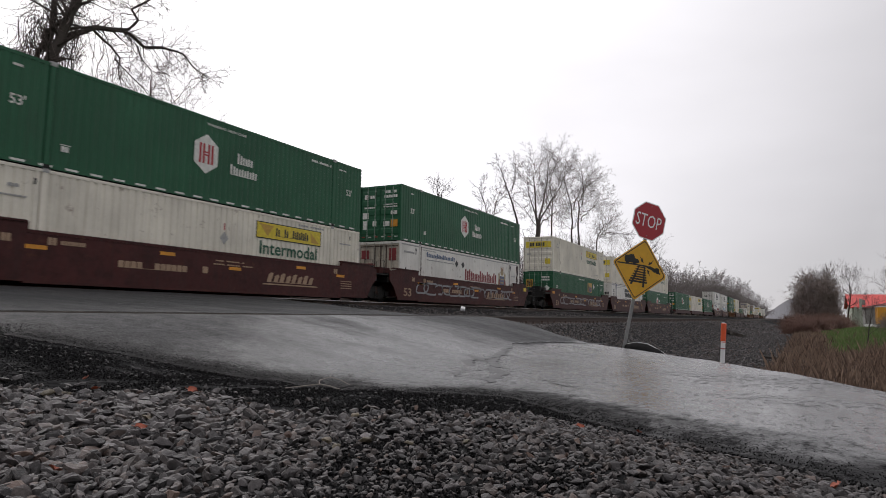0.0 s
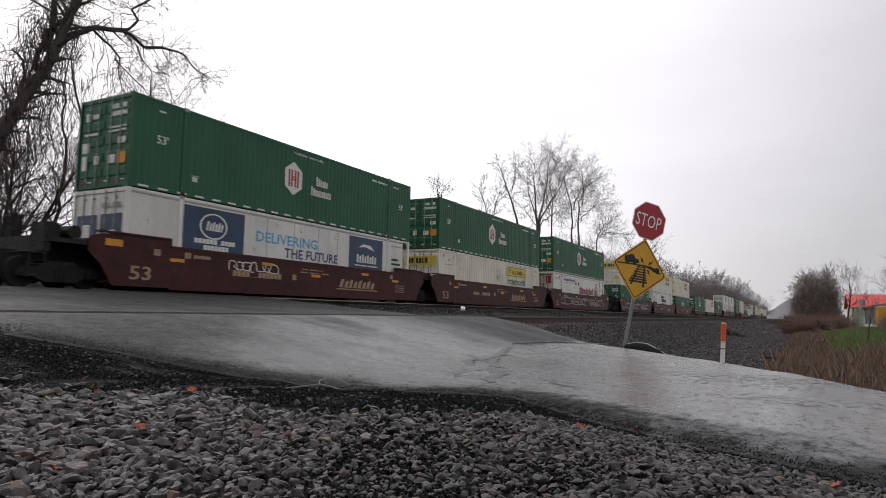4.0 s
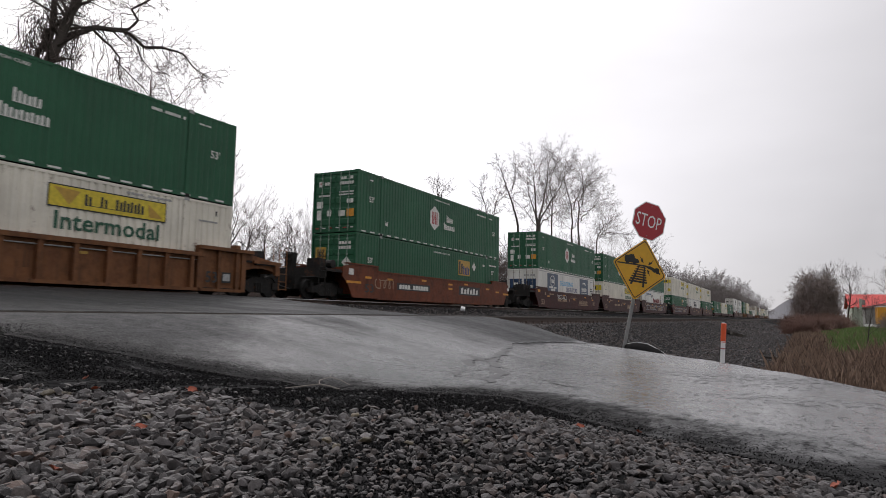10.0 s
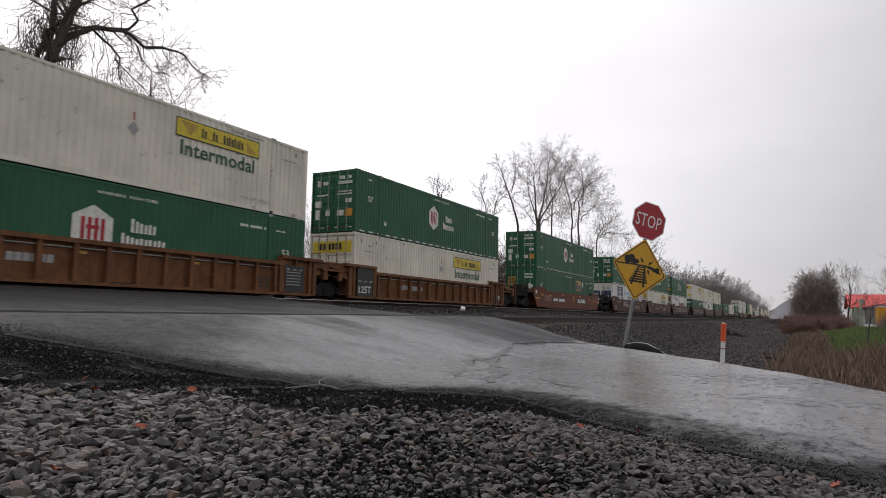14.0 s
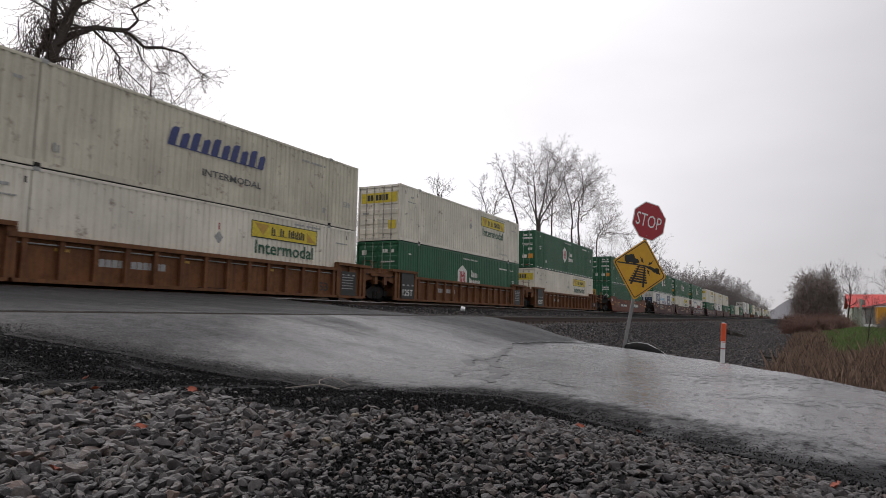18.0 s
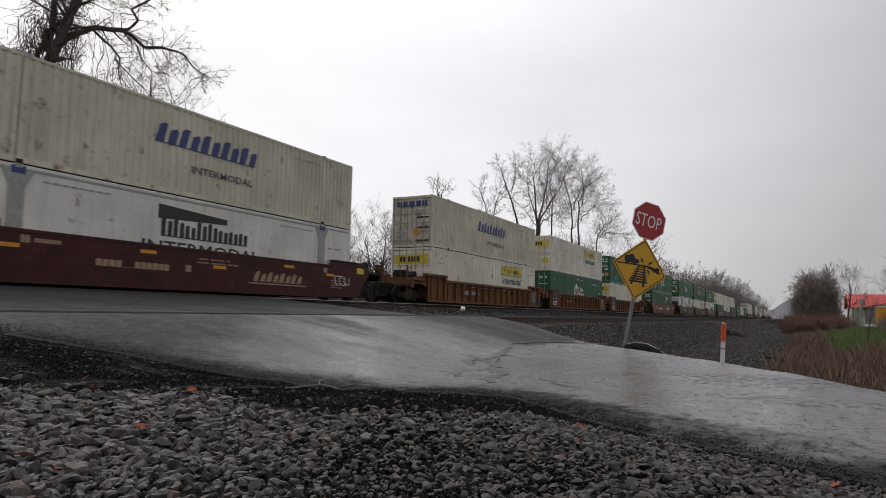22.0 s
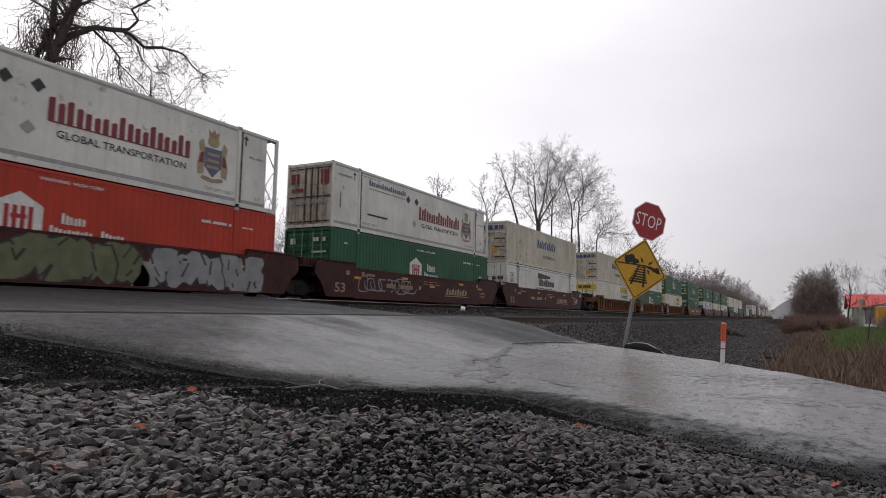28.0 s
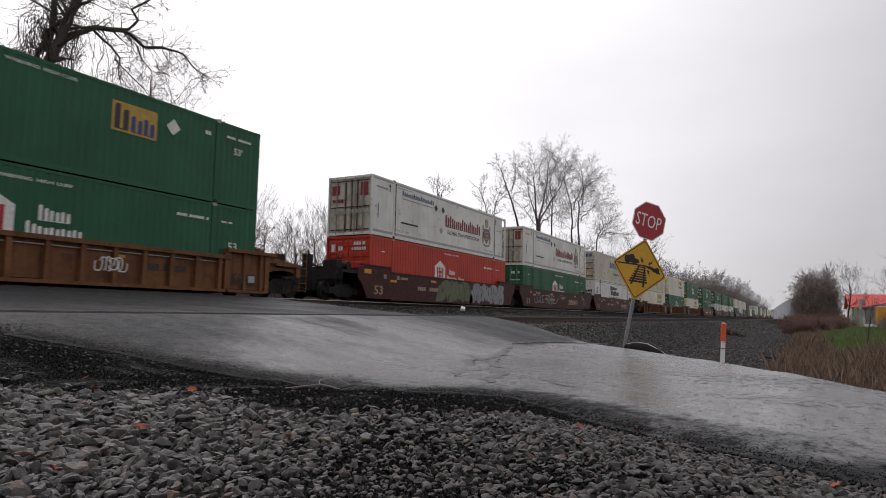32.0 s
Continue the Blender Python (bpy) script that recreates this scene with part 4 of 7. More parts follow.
    for xx in (-0.28, 0.08, 0.42):
        end_patch(c, xx, xx + 0.07, 0.2, 2.7, RAILSIDE, "rust_stain")
    return c


def panel_cold():
    c = container_body("white refrigerated container with navy panels and blue lettering", COLD, ribbed=False, cold=True, rods=PALE)
    X = OUT - 0.010
    patch(c, rect(2.1, 4.75, 0.3, 2.68), D_NAVY, X, "panel", 0.010, "navy blue panel with white emblem")
    patch(c, rect(11.05, 13.7, 0.3, 2.68), D_NAVY, X, "panel", 0.010, "navy blue panel with white emblem")
    ring = Geo()
    for k in range(16):
        a, b = math.tau * k / 16, math.tau * (k + 1) / 16
        ring.prism([(3.35 + r * math.cos(t) * 1.35, 2.08 + r * math.sin(t)) for r, t in ((0.40, a), (0.45, a), (0.45, b), (0.40, b))], X + 0.010, X + 0.014, on_side)
    part("emblem", ring, D_WHITE, c)
    bars(c, "XXX", D_WHITE, X + 0.006, 3.0, 3.75, 1.93, 2.24, 0.2, thick=0.008)
    bars(c, "XXXXXX XXXX", D_WHITE, X + 0.006, 2.55, 4.35, 1.47, 1.63, thick=0.008)
    bars(c, "XXXXXXX", D_WHITE, X + 0.006, 2.95, 4.05, 1.26, 1.42, thick=0.008)
    word(c, "DELIVERING", D_SKY, X, 5.35, 8.85, 1.80, 2.20, label="sky blue lettering")
    word(c, "THE FUTURE", D_BLUE, X, 6.9, 10.25, 1.32, 1.70, label="navy lettering")
    bars(c, "XXXX", D_WHITE, X + 0.006, 11.6, 13.2, 1.52, 1.90, thick=0.008)
    patch(c, [(11.75, 2.2), (12.3, 2.26), (13.0, 2.12), (12.7, 2.36), (12.1, 2.38)], D_WHITE, X + 0.006, "emblem", 0.008)
    bars(c, "xxxxxxxxx xxxxxxxx", D_WHITE, X + 0.006, 11.5, 13.3, 1.36, 1.44, thick=0.008)
    for y in (5.9, 7.4, 8.9, 10.2):
        patch(c, rect(y, y + 0.025, 0.2, 2.75), D_GREY, X, "seam", 0.008)
    bars(c, "xxxx", D_BLACK, X, 14.5, 15.1, 1.82, 1.96, thick=0.012)
    bars(c, "xxxxxx", D_BLACK, X, 14.5, 15.3, 1.6, 1.74, thick=0.012)
    bars(c, "xxxxxxxxxx", D_GREY, X, 14.4, 15.4, 2.5, 2.58, thick=0.012)
    end_patch(c, -1.08, -0.1, 1.0, 2.1, D_NAVY, "panel")
    end_patch(c, 0.1, 1.08, 1.0, 2.1, D_NAVY, "panel")
    part("marking", Geo().box(-0.8, -0.4, 0.008, 0.0175, 1.4, 1.8), D_WHITE, c)
    part("marking", Geo().box(0.4, 0.85, 0.008, 0.0175, 1.4, 1.6), D_WHITE, c)
    end_patch(c, 0.1, 1.0, 2.3, 2.45, D_GREY, pattern="xxxx xxxx")
    return c


def house_red():
    c = container_body("bright red corrugated container with a white gabled emblem", RED, groove=0.02, rods=RED)
    house(c, 6.85, 1.66, D_RED, 1.0)
    bars(c, "Xnx", D_WHITE, OUT, 7.95, 8.65, 1.50, 1.80)
    bars(c, "Xnxnx Xnx", D_WHITE, OUT, 7.65, 9.85, 1.14, 1.44)
    word(c, "WARNING  HIGH CUBE", D_WHITE, OUT, 7.3, 9.1, 2.60, 2.69)
    small_print(c, D_WHITE, 2.2)
    end_patch(c, -1.0, -0.75, 2.15, 2.5, D_WHITE)
    end_patch(c, -0.6, -0.3, 2.2, 2.4, D_WHITE, pattern="xx")
    end_patch(c, 0.25, 1.0, 2.45, 2.6, D_WHITE, pattern="xxxx")
    end_patch(c, 0.2, 1.05, 2.2, 2.35, D_WHITE, pattern="xxxxxx")
    return c

# ---- well cars ----
FLOOR = 1.16 - FAR_TOP   # container floor over the rail
RAIL_MID = sum(FAR_RAILS) / 2
SIDE = 1.50              # half width of a car
WHEEL_R = 0.42
SPIN = []                # wheelsets that are keyed


def wheel_outline():
    return [(WHEEL_R + 0.025, -0.07), (WHEEL_R + 0.025, -0.04), (WHEEL_R, -0.035), (WHEEL_R - 0.008, 0.06), (WHEEL_R - 0.06, 0.06), (WHEEL_R - 0.07, 0.02), (0.16, 0.0), (0.13, 0.05), (0.0, 0.05)]


def wheelset_mesh():
    g = Geo()
    rings, sides = wheel_outline(), 20
    for s in (-1, 1):
        n = len(g.v)
        for r, o in rings:
            for k in range(sides):
                w = math.tau * k / sides
                g.v.append((s * (0.72 + o), r * math.cos(w), r * math.sin(w)))
        for i in range(len(rings) - 1):
            for k in range(sides):
                j = (k + 1) % sides
                q = (n + i * sides + k, n + i * sides + j, n + (i + 1) * sides + j, n + (i + 1) * sides + k)
                g.f.append(q if s > 0 else q[::-1])
        for k in range(3):
            w = math.tau * k / 3
            y, z = 0.085 * math.cos(w), 0.085 * math.sin(w)
            g.tube([(s * 1.02, y, z), (s * 1.07, y, z)], [0.022, 0.022], 6)
        g.tube([(s * 0.75, 0, 0), (s * 1.05, 0, 0)], [0.13, 0.12], 10)
    g.tube([(-0.7, 0, 0), (0.7, 0, 0)], [0.09, 0.09], 8)
    return g.mesh("wheelset", BLACK)


WHEELSET = wheelset_mesh()


def side_frame_mesh():
    g = Geo()
    out = [(-1.12, 0.30), (-1.05, 0.52), (-0.55, 0.60), (-0.35, 0.74), (0.35, 0.74), (0.55, 0.60), (1.05, 0.52), (1.12, 0.30), (0.95, 0.27), (0.70, 0.30), (0.42, 0.16), (-0.42, 0.16), (-0.70, 0.30), (-0.95, 0.27)]
    g.prism(out, -0.07, 0.07, on_side)
    for y in (-0.12, 0.0, 0.12):
        g.tube([(0.08, y, 0.20), (0.08, y, 0.52)], [0.05, 0.05], 8)
    for y in (-0.89, 0.89):
        g.box(-0.1, 0.11, y - 0.17, y + 0.17, 0.30, 0.55)
    return g.mesh("side_frame", BLACK)


SIDE_FRAME = side_frame_mesh()


def add_truck(car, y, spin):
    truck = part("truck", Geo().box(-0.95, 0.95, -0.22, 0.22, 0.42, 0.72).tube([(0, 0, 0.6), (0, 0, 0.95)], [0.22, 0.22], 12), BLACK, car, "black two-axle bogie", pose(0, y, 0))
    for s in (-1, 1):
        part("side_frame", SIDE_FRAME, None, truck, at=pose(s * 0.98, 0, 0, 0, 0, 0 if s > 0 else 180))
    for dy in (-0.89, 0.89):
        w = part("wheelset", WHEELSET, None, truck, "dark steel wheels on an axle", pose(0, dy, WHEEL_R))
        if spin:
            SPIN.append((w, dy))


def end_outline(flip, top_end, deck, reach):
    """Side plate above the truck, in (y, z), at the rear end of the well; flip mirrors it to the front."""
    o = [(1.55, top_end), (-0.35, top_end), (-0.95, top_end - 0.10)]
    if reach > 1.8:
        o += [(-2.0, deck + 0.02), (-2.35, deck), (-2.35, deck - 0.45), (-2.25, deck - 0.62)]
    else:
        o += [(-reach, top_end - 0.16), (-reach - 0.05, deck - 0.30)]
    for k in range(7):
        w = math.pi * (0.12 + 0.76 * k / 6)
        y = max(-2.28, -1.42 - 1.12 * math.cos(w)) if reach > 1.8 else -1.62 - 0.85 * math.cos(w)
        if y > -reach - 0.02 or reach > 1.8:
            o.append((y, 0.62 + 0.42 * math.sin(w)))
    o += [(-0.42, 0.14), (1.55, 0.14)]
    return [(LONG - y, z) for y, z in reversed(o)] if flip else o


def well_car(style, label, rear="joint", front="joint", spin=True, marks=None):
    """One unit of a double-stack well car. z = 0 is the top of the rail; the container starts at y = 0."""
    skin = {"smooth": BROWN, "ribbed": OCHRE, "rust": RUSTY}[style]
    car = thing("well_car", pose(0, 0, 0), label, "freight car", "cars of the train")
    top = {"smooth": 1.45, "ribbed": 1.38, "rust": 1.42}[style]
    high, low, deck = top + 0.22, 0.11, top - 0.06
    for s in (-1, 1):
        x0, x1 = sorted((s * SIDE, s * (SIDE - 0.06)))
        if style == "ribbed":
            part("side_plate", Geo().box(*sorted((s * (SIDE - 0.16), s * (SIDE - 0.19))), 1.4, LONG - 1.4, low, top - 0.02), skin, car)
            part("top_chord", Geo().box(*sorted((s * (SIDE + 0.03), s * (SIDE - 0.18))), 1.3, LONG - 1.3, top - 0.13, top), skin, car)
            part("bottom_chord", Geo().box(*sorted((s * SIDE, s * (SIDE - 0.18))), 1.4, LONG - 1.4, low, low + 0.10), skin, car)
            if s > 0:
                rib = Geo().prism([(-0.07, low + 0.1), (0.07, low + 0.1), (0.07, top - 0.13), (-0.07, top - 0.13)], SIDE - 0.16, SIDE - 0.005, on_side).mesh("rib", skin)
                for k in range(14):
                    part("rib", rib, None, car, at=pose(0, 1.75 + k * 0.973, 0))
                part("cable_pipe", Geo().tube([(SIDE - 0.11, 1.4, top - 0.25), (SIDE - 0.11, LONG - 1.4, top - 0.25)], [0.02, 0.02], 6), D_GREY, car)
        else:
            part("side_plate", Geo().box(x0, x1, 1.5, LONG - 1.5, low, top), skin, car)
            part("top_chord", Geo().box(*sorted((s * (SIDE + 0.02), s * (SIDE - 0.10))), 1.5, LONG - 1.5, top - 0.06, top + 0.02), skin, car)
            part("bottom_chord", Geo().box(*sorted((s * (SIDE + 0.02), s * (SIDE - 0.12))), 1.5, LONG - 1.5, low - 0.02, low + 0.05), skin, car)
        for flip in (False, True):
            a, b = (-0.9, 1.5) if not flip else (LONG - 1.5, LONG + 0.9)
            if style == "ribbed":
                xa, xb = sorted((s * (SIDE - 0.18), s * (SIDE - 0.12)))
                part("end_plate", Geo().prism(end_outline(flip, high, deck, 2.35), xa, xb, on_side), skin, car)
                part("end_chord", Geo().box(*sorted((s * (SIDE + 0.06), s * (SIDE - 0.18))), a, b, high - 0.09, high + 0.03), skin, car)
                part("end_chord", Geo().box(*sorted((s * (SIDE + 0.02), s * (SIDE - 0.13))), *sorted((LONG + 0.95, LONG + 2.35) if flip else (-0.95, -2.35)), deck - 0.12, deck - 0.02), skin, car)
                for ry, rw in ((1.42, 0.13), (0.62, 0.06), (-0.18, 0.06), (-0.48, 0.10), (-2.2, 0.12)):
                    yc = LONG - ry if flip else ry
                    zt, zb = (high - 0.09, low + 0.02) if ry > -1 else (deck - 0.1, deck - 0.5)
                    part("rib", Geo().box(*sorted((s * (SIDE - 0.01), s * (SIDE - 0.13))), yc - rw, yc + rw, zb, zt), skin, car)
                part("bottom_chord", Geo().box(*sorted((s * SIDE, s * (SIDE - 0.16))), *sorted((LONG - 1.5, LONG + 0.4) if flip else (-0.4, 1.5)), low, low + 0.10), skin, car)
            else:
                part("end_plate", Geo().prism(end_outline(flip, high, deck, 1.15), x0 - 0.002, x1 + 0.002, on_side), skin, car)
                part("end_chord", Geo().box(*sorted((s * (SIDE + 0.05), s * (SIDE - 0.16))), a, b, high - 0.02, high + 0.03), skin, car)
    for ya, yb in ((-0.2, 1.2), (LONG - 1.2, LONG + 0.2), (7.4, 8.6)):
        part("well_floor", Geo().box(-SIDE + 0.1, SIDE - 0.1, ya, yb, 0.14, FLOOR), BLACK, car)
    for e, kind in ((0, rear), (1, front)):
        sg = -1 if e == 0 else 1
        y0 = 0 if e == 0 else LONG

        def span(a, b):
            return sorted((y0 + sg * a, y0 + sg * b))
        part("bulkhead", Geo().box(-SIDE + 0.07, SIDE - 0.07, *span(0.18, 0.42), 0.3, high - 0.12), skin, car)
        part("end_deck", Geo().box(-SIDE + 0.07, SIDE - 0.07, *span(0.42, 2.3), deck - 0.10, deck - 0.03), BLACK, car, "black walkway deck over the bogie")
        for s in (-1, 1):
            part("side_step", Geo().box(*sorted((s * (SIDE - 0.02), s * (SIDE - 0.30))), *span(1.1, 2.3), deck - 0.16, deck - 0.10), BLACK, car)
        part("end_sill", Geo().box(-0.45, 0.45, *span(0.42, 2.35), 0.72, deck - 0.1), BLACK, car)
        part("cross_beam", Geo().box(-SIDE + 0.07, SIDE - 0.07, *span(2.2, 2.36), deck - 0.42, deck + 0.01), skin if style == "ribbed" else BLACK, car)
        for xa in (-1.2, 0.75):
            yy = y0 + sg * 2.25
            part("handrail", Geo().tube([(xa, yy, deck), (xa, yy, deck + 0.62), (xa + 0.45, yy, deck + 0.62), (xa + 0.45, yy, deck)], [0.02] * 4, 5), skin if style == "ribbed" else BLACK, car)
        if kind == "coupler":
            part("coupler", Geo().box(-0.12, 0.12, *span(2.3, 3.55), 0.72, 0.98).box(-0.2, 0.2, *span(3.35, 3.68), 0.66, 1.04), BLACK, car)
            hose = Geo().tube([(0.35, y0 + sg * 2.4, 0.75), (0.38, y0 + sg * 2.8, 0.5), (0.3, y0 + sg * 3.2, 0.42), (0.12, y0 + sg * 3.6, 0.55)], [0.025] * 4, 6)
            part("air_hose", hose, S_BLACK, car)
            lad = Geo()
            for yy in (2.32, 2.72):
                lad.tube([(SIDE - 0.05, y0 + sg * yy, 0.25), (SIDE - 0.05, y0 + sg * yy, deck + 0.62)], [0.02, 0.02], 5)
            for k in range(6):
                lad.tube([(SIDE - 0.05, y0 + sg * 2.32, 0.3 + 0.3 * k), (SIDE - 0.05, y0 + sg * 2.72, 0.3 + 0.3 * k)], [0.018, 0.018], 5)
            part("ladder", lad, skin if style == "ribbed" else BLACK, car)
            part("brake_stand", Geo().box(-0.9, -0.5, *span(1.9, 2.2), deck, deck + 0.7), skin if style == "ribbed" else BLACK, car)
            part("draft_box", Geo().box(-0.5, 0.5, *span(2.3, 3.1), 0.42, 1.0).box(-0.85, 0.85, *span(2.36, 2.5), 0.35, 0.7), BLACK, car)
            part("cut_lever", Geo().tube([(-1.3, y0 + sg * 2.5, 0.95), (0.0, y0 + sg * 2.9, 0.9), (1.3, y0 + sg * 2.5, 0.95)], [0.025] * 3, 5), BLACK, car)
            part("air_tank", Geo().tube([(-0.2, y0 + sg * 1.35, deck + 0.2), (1.1, y0 + sg * 1.35, deck + 0.2)], [0.19, 0.19], 12), BLACK, car)
            part("equipment_box", Geo().box(0.2, 0.9, *span(1.65, 2.05), deck - 0.05, deck + 0.42), BLACK, car)
            part("hand_wheel", Geo().tube([(-0.7 + 0.27 * math.cos(math.tau * k / 14), y0 + sg * 2.26, deck + 0.62 + 0.27 * math.sin(math.tau * k / 14)) for k in range(15)], [0.022] * 15, 5).tube([(-0.97, y0 + sg * 2.25, deck + 0.62), (-0.43, y0 + sg * 2.25, deck + 0.62)], [0.018, 0.018], 4), BLACK, car)
            add_truck(car, y0 + sg * 1.65, spin)
        else:
            part("joint_casting", Geo().box(-0.3, 0.3, *span(1.2, 1.66), 0.6, 1.02).tube([(0, y0 + sg * 1.5, 1.02), (0, y0 + sg * 1.5, 1.3)], [0.3, 0.24], 10), BLACK, car)
            for xa in (0.55, -1.1):
                part("side_bearing", Geo().box(xa, xa + 0.55, *span(0.6, 1.5), deck - 0.03, deck + 0.31), BLACK if e else skin, car)
            if e == 0:
                add_truck(car, y0 + sg * 1.675, spin)
    X = SIDE + 0.003
    if style == "smooth":
        word(car, "53", D_TAN, X, 0.12, 0.85, 0.34, 0.76)
        bars(car, "XXXX", D_TAN, X, 10.1, 12.75, 0.56, 0.92, 0.35)
        patch(car, [(9.9, 0.46), (13.1, 0.46), (12.95, 0.51), (10.0, 0.51)], D_TAN, X)
        bars(car, "XXXX  XXXXXX", D_TAN, X, 4.1, 6.55, 0.68, 0.88)
        bars(car, "X", D_TAN, X, 7.15, 7.4, 0.70, 0.92)
        bars(car, "xxx xxxxx x", D_TAN, X, 7.7, 9.0, 1.14, 1.20)
        bars(car, "xxxx xxxxx xxxx", D_TAN, X, 7.6, 9.4, 1.02, 1.08)
        for y, z in ((1.5, 0.98), (5.5, 1.16), (8.3, 0.88), (11.75, 1.16), (14.3, 0.98)):
            patch(car, rect(y, y + 0.55, z, z + 0.11), D_ORANGE, X, "reflector")
        for k in range(4):
            bars(car, "xxxxx", D_TAN, X, 14.6, 15.4, 0.5 + 0.1 * k, 0.55 + 0.1 * k)
        for y in (0.9, 2.05, 14.1):
            bars(car, "XX", D_TAN, X, y, y + 0.25, 1.12, 1.32)
        bars(car, "xxxxxxx", D_TAN, X, 2.4, 3.1, 1.15, 1.3)
        if rear == "coupler":
            patch(car, rect(-0.70, -0.15, 1.28, 1.48), D_ORANGE, X, "reflector")
        if front == "coupler":
            patch(car, rect(LONG + 0.30, LONG + 0.82, 1.20, 1.46), D_YELLOW, X, "reflector")
    elif style == "ribbed":
        X = SIDE - 0.006
        if rear == "joint":
            patch(car, rect(0.02, 1.22, 0.22, high - 0.10), D_BLACK, X, "stencil_panel", label="black stencil panel")
            word(car, "125T", D_WHITE, X + 0.005, 0.14, 1.10, 0.36, 0.68)
            bars(car, "x x x", D_GREY, X + 0.005, 0.1, 1.2, 0.86, 0.96)
        if front == "joint":
            patch(car, rect(LONG - 1.26, LONG - 0.2, 0.22, top - 0.12), D_BLACK, X, "stencil_panel", label="black stencil panel")
            for k in range(5):
                bars(car, "xxxxxxx", D_GREY, X + 0.005, LONG - 1.2, LONG - 0.4, 0.5 + 0.12 * k, 0.55 + 0.12 * k)
            bars(car, "x x x", D_GREY, X + 0.005, LONG - 1.2, LONG - 0.3, 1.08, 1.16)
        else:
            word(car, "53", D_BLACK, X, LONG - 1.22, LONG - 0.72, 0.40, 0.78)
            patch(car, rect(LONG - 0.52, LONG - 0.12, 0.42, 0.78), D_BLACK, X, "stencil_panel")
            patch(car, rect(LONG - 0.47, LONG - 0.17, 0.48, 0.72), D_GREY, X + 0.005, "stencil_plate")
        if front == "joint":
            word(car, "53", D_BLACK, SIDE - 0.155, LONG - 2.55, LONG - 1.98, 0.36, 0.72)
        bars(car, "XXXX XXXXXX", D_GREY, SIDE - 0.157, 3.85, 6.1, 0.66, 0.88)
        patch(car, rect(9.0, 9.7, 0.5, 0.95), D_GREY if marks == "stencil" else OCHRE, SIDE - 0.157, "stencil_panel")
        for y in (2.6, 6.6, 10.5):
            patch(car, rect(y, y + 0.4, 0.98, 1.06), D_GOLD, SIDE - 0.157, "reflector")
    else:
        patch(car, rect(9.9, 12.75, 0.60, 1.12), D_BLACK, X, "stencil_panel", label="black panel with pale bars")
        bars(car, "XXX", D_WHITE, X + 0.005, 10.1, 12.5, 0.68, 1.04, 0.12)
        patch(car, rect(3.2, 6.5, 0.62, 0.98), D_BLACK, X, "stencil_panel", label="black panel with pale bars")
        bars(car, "XXXX XXXXXX", D_WHITE, X + 0.005, 3.4, 6.3, 0.68, 0.90)
        word(car, "53", D_BLACK, X, 0.5, 1.2, 0.40, 0.80)
        for y, z in ((-0.9, 0.78), (0.5, 1.04), (2.35, 1.04), (5.6, 1.16), (8.6, 0.86), (8.6, 1.1), (10.6, 1.2), (13.7, 1.04), (15.2, 0.9)):
            patch(car, rect(y, y + (1.1 if y < 0 else 0.5), z, z + 0.10), D_ORANGE, X, "reflector")
        patch(car, rect(-0.75, -0.4, 1.15, 1.42), D_WHITE, X, "placard")
        patch(car, rect(LONG + 0.3, LONG + 1.2, 0.8, 0.92), D_ORANGE, X, "reflector")
        patch(car, rect(LONG + 1.0, LONG + 1.3, 1.1, 1.3), D_WHITE, X, "placard")
        scrawl(car, 1.4, 2.9, 0.45, 1.25, D_TAN, 3, 4)
    return car


def scrawl(car, y0, y1, z0, z1, material, seed, loops, width=0.028, name="graffiti"):
    """Sprayed loops without any word in them."""
    rng, g = random.Random(seed), Geo()
    x = SIDE + 0.004
    for k in range(loops):
        cy, cz = y0 + (y1 - y0) * (k + 0.5) / loops, (z0 + z1) / 2
        ry, rz = (y1 - y0) / loops * rng.uniform(0.5, 0.8), (z1 - z0) / 2 * rng.uniform(0.7, 1.0)
        a0, turn, p = rng.uniform(0, 6), rng.uniform(3.5, 6.5), rng.uniform(1, 2)
        pts = []
        for i in range(17):
            a = a0 + turn * i / 16
            y = cy + ry * math.cos(a) + 0.3 * ry * math.sin(p * a)
            z = cz + rz * math.sin(a) * (0.8 + 0.2 * math.cos(2 * a))
            pts.append((y, min(z1, max(z0, z))))
        for (ya, za), (yb, zb) in zip(pts, pts[1:]):
            d = math.hypot(yb - ya, zb - za) or 1
            nx, nz = -(zb - za) / d * width, (yb - ya) / d * width
            g.prism([(ya + nx, za + nz), (ya - nx, za - nz), (yb - nx, zb - nz), (yb + nx, zb + nz)], x, x + 0.003, on_side)
    return part(name, g, material, car, "sprayed graffiti loops")


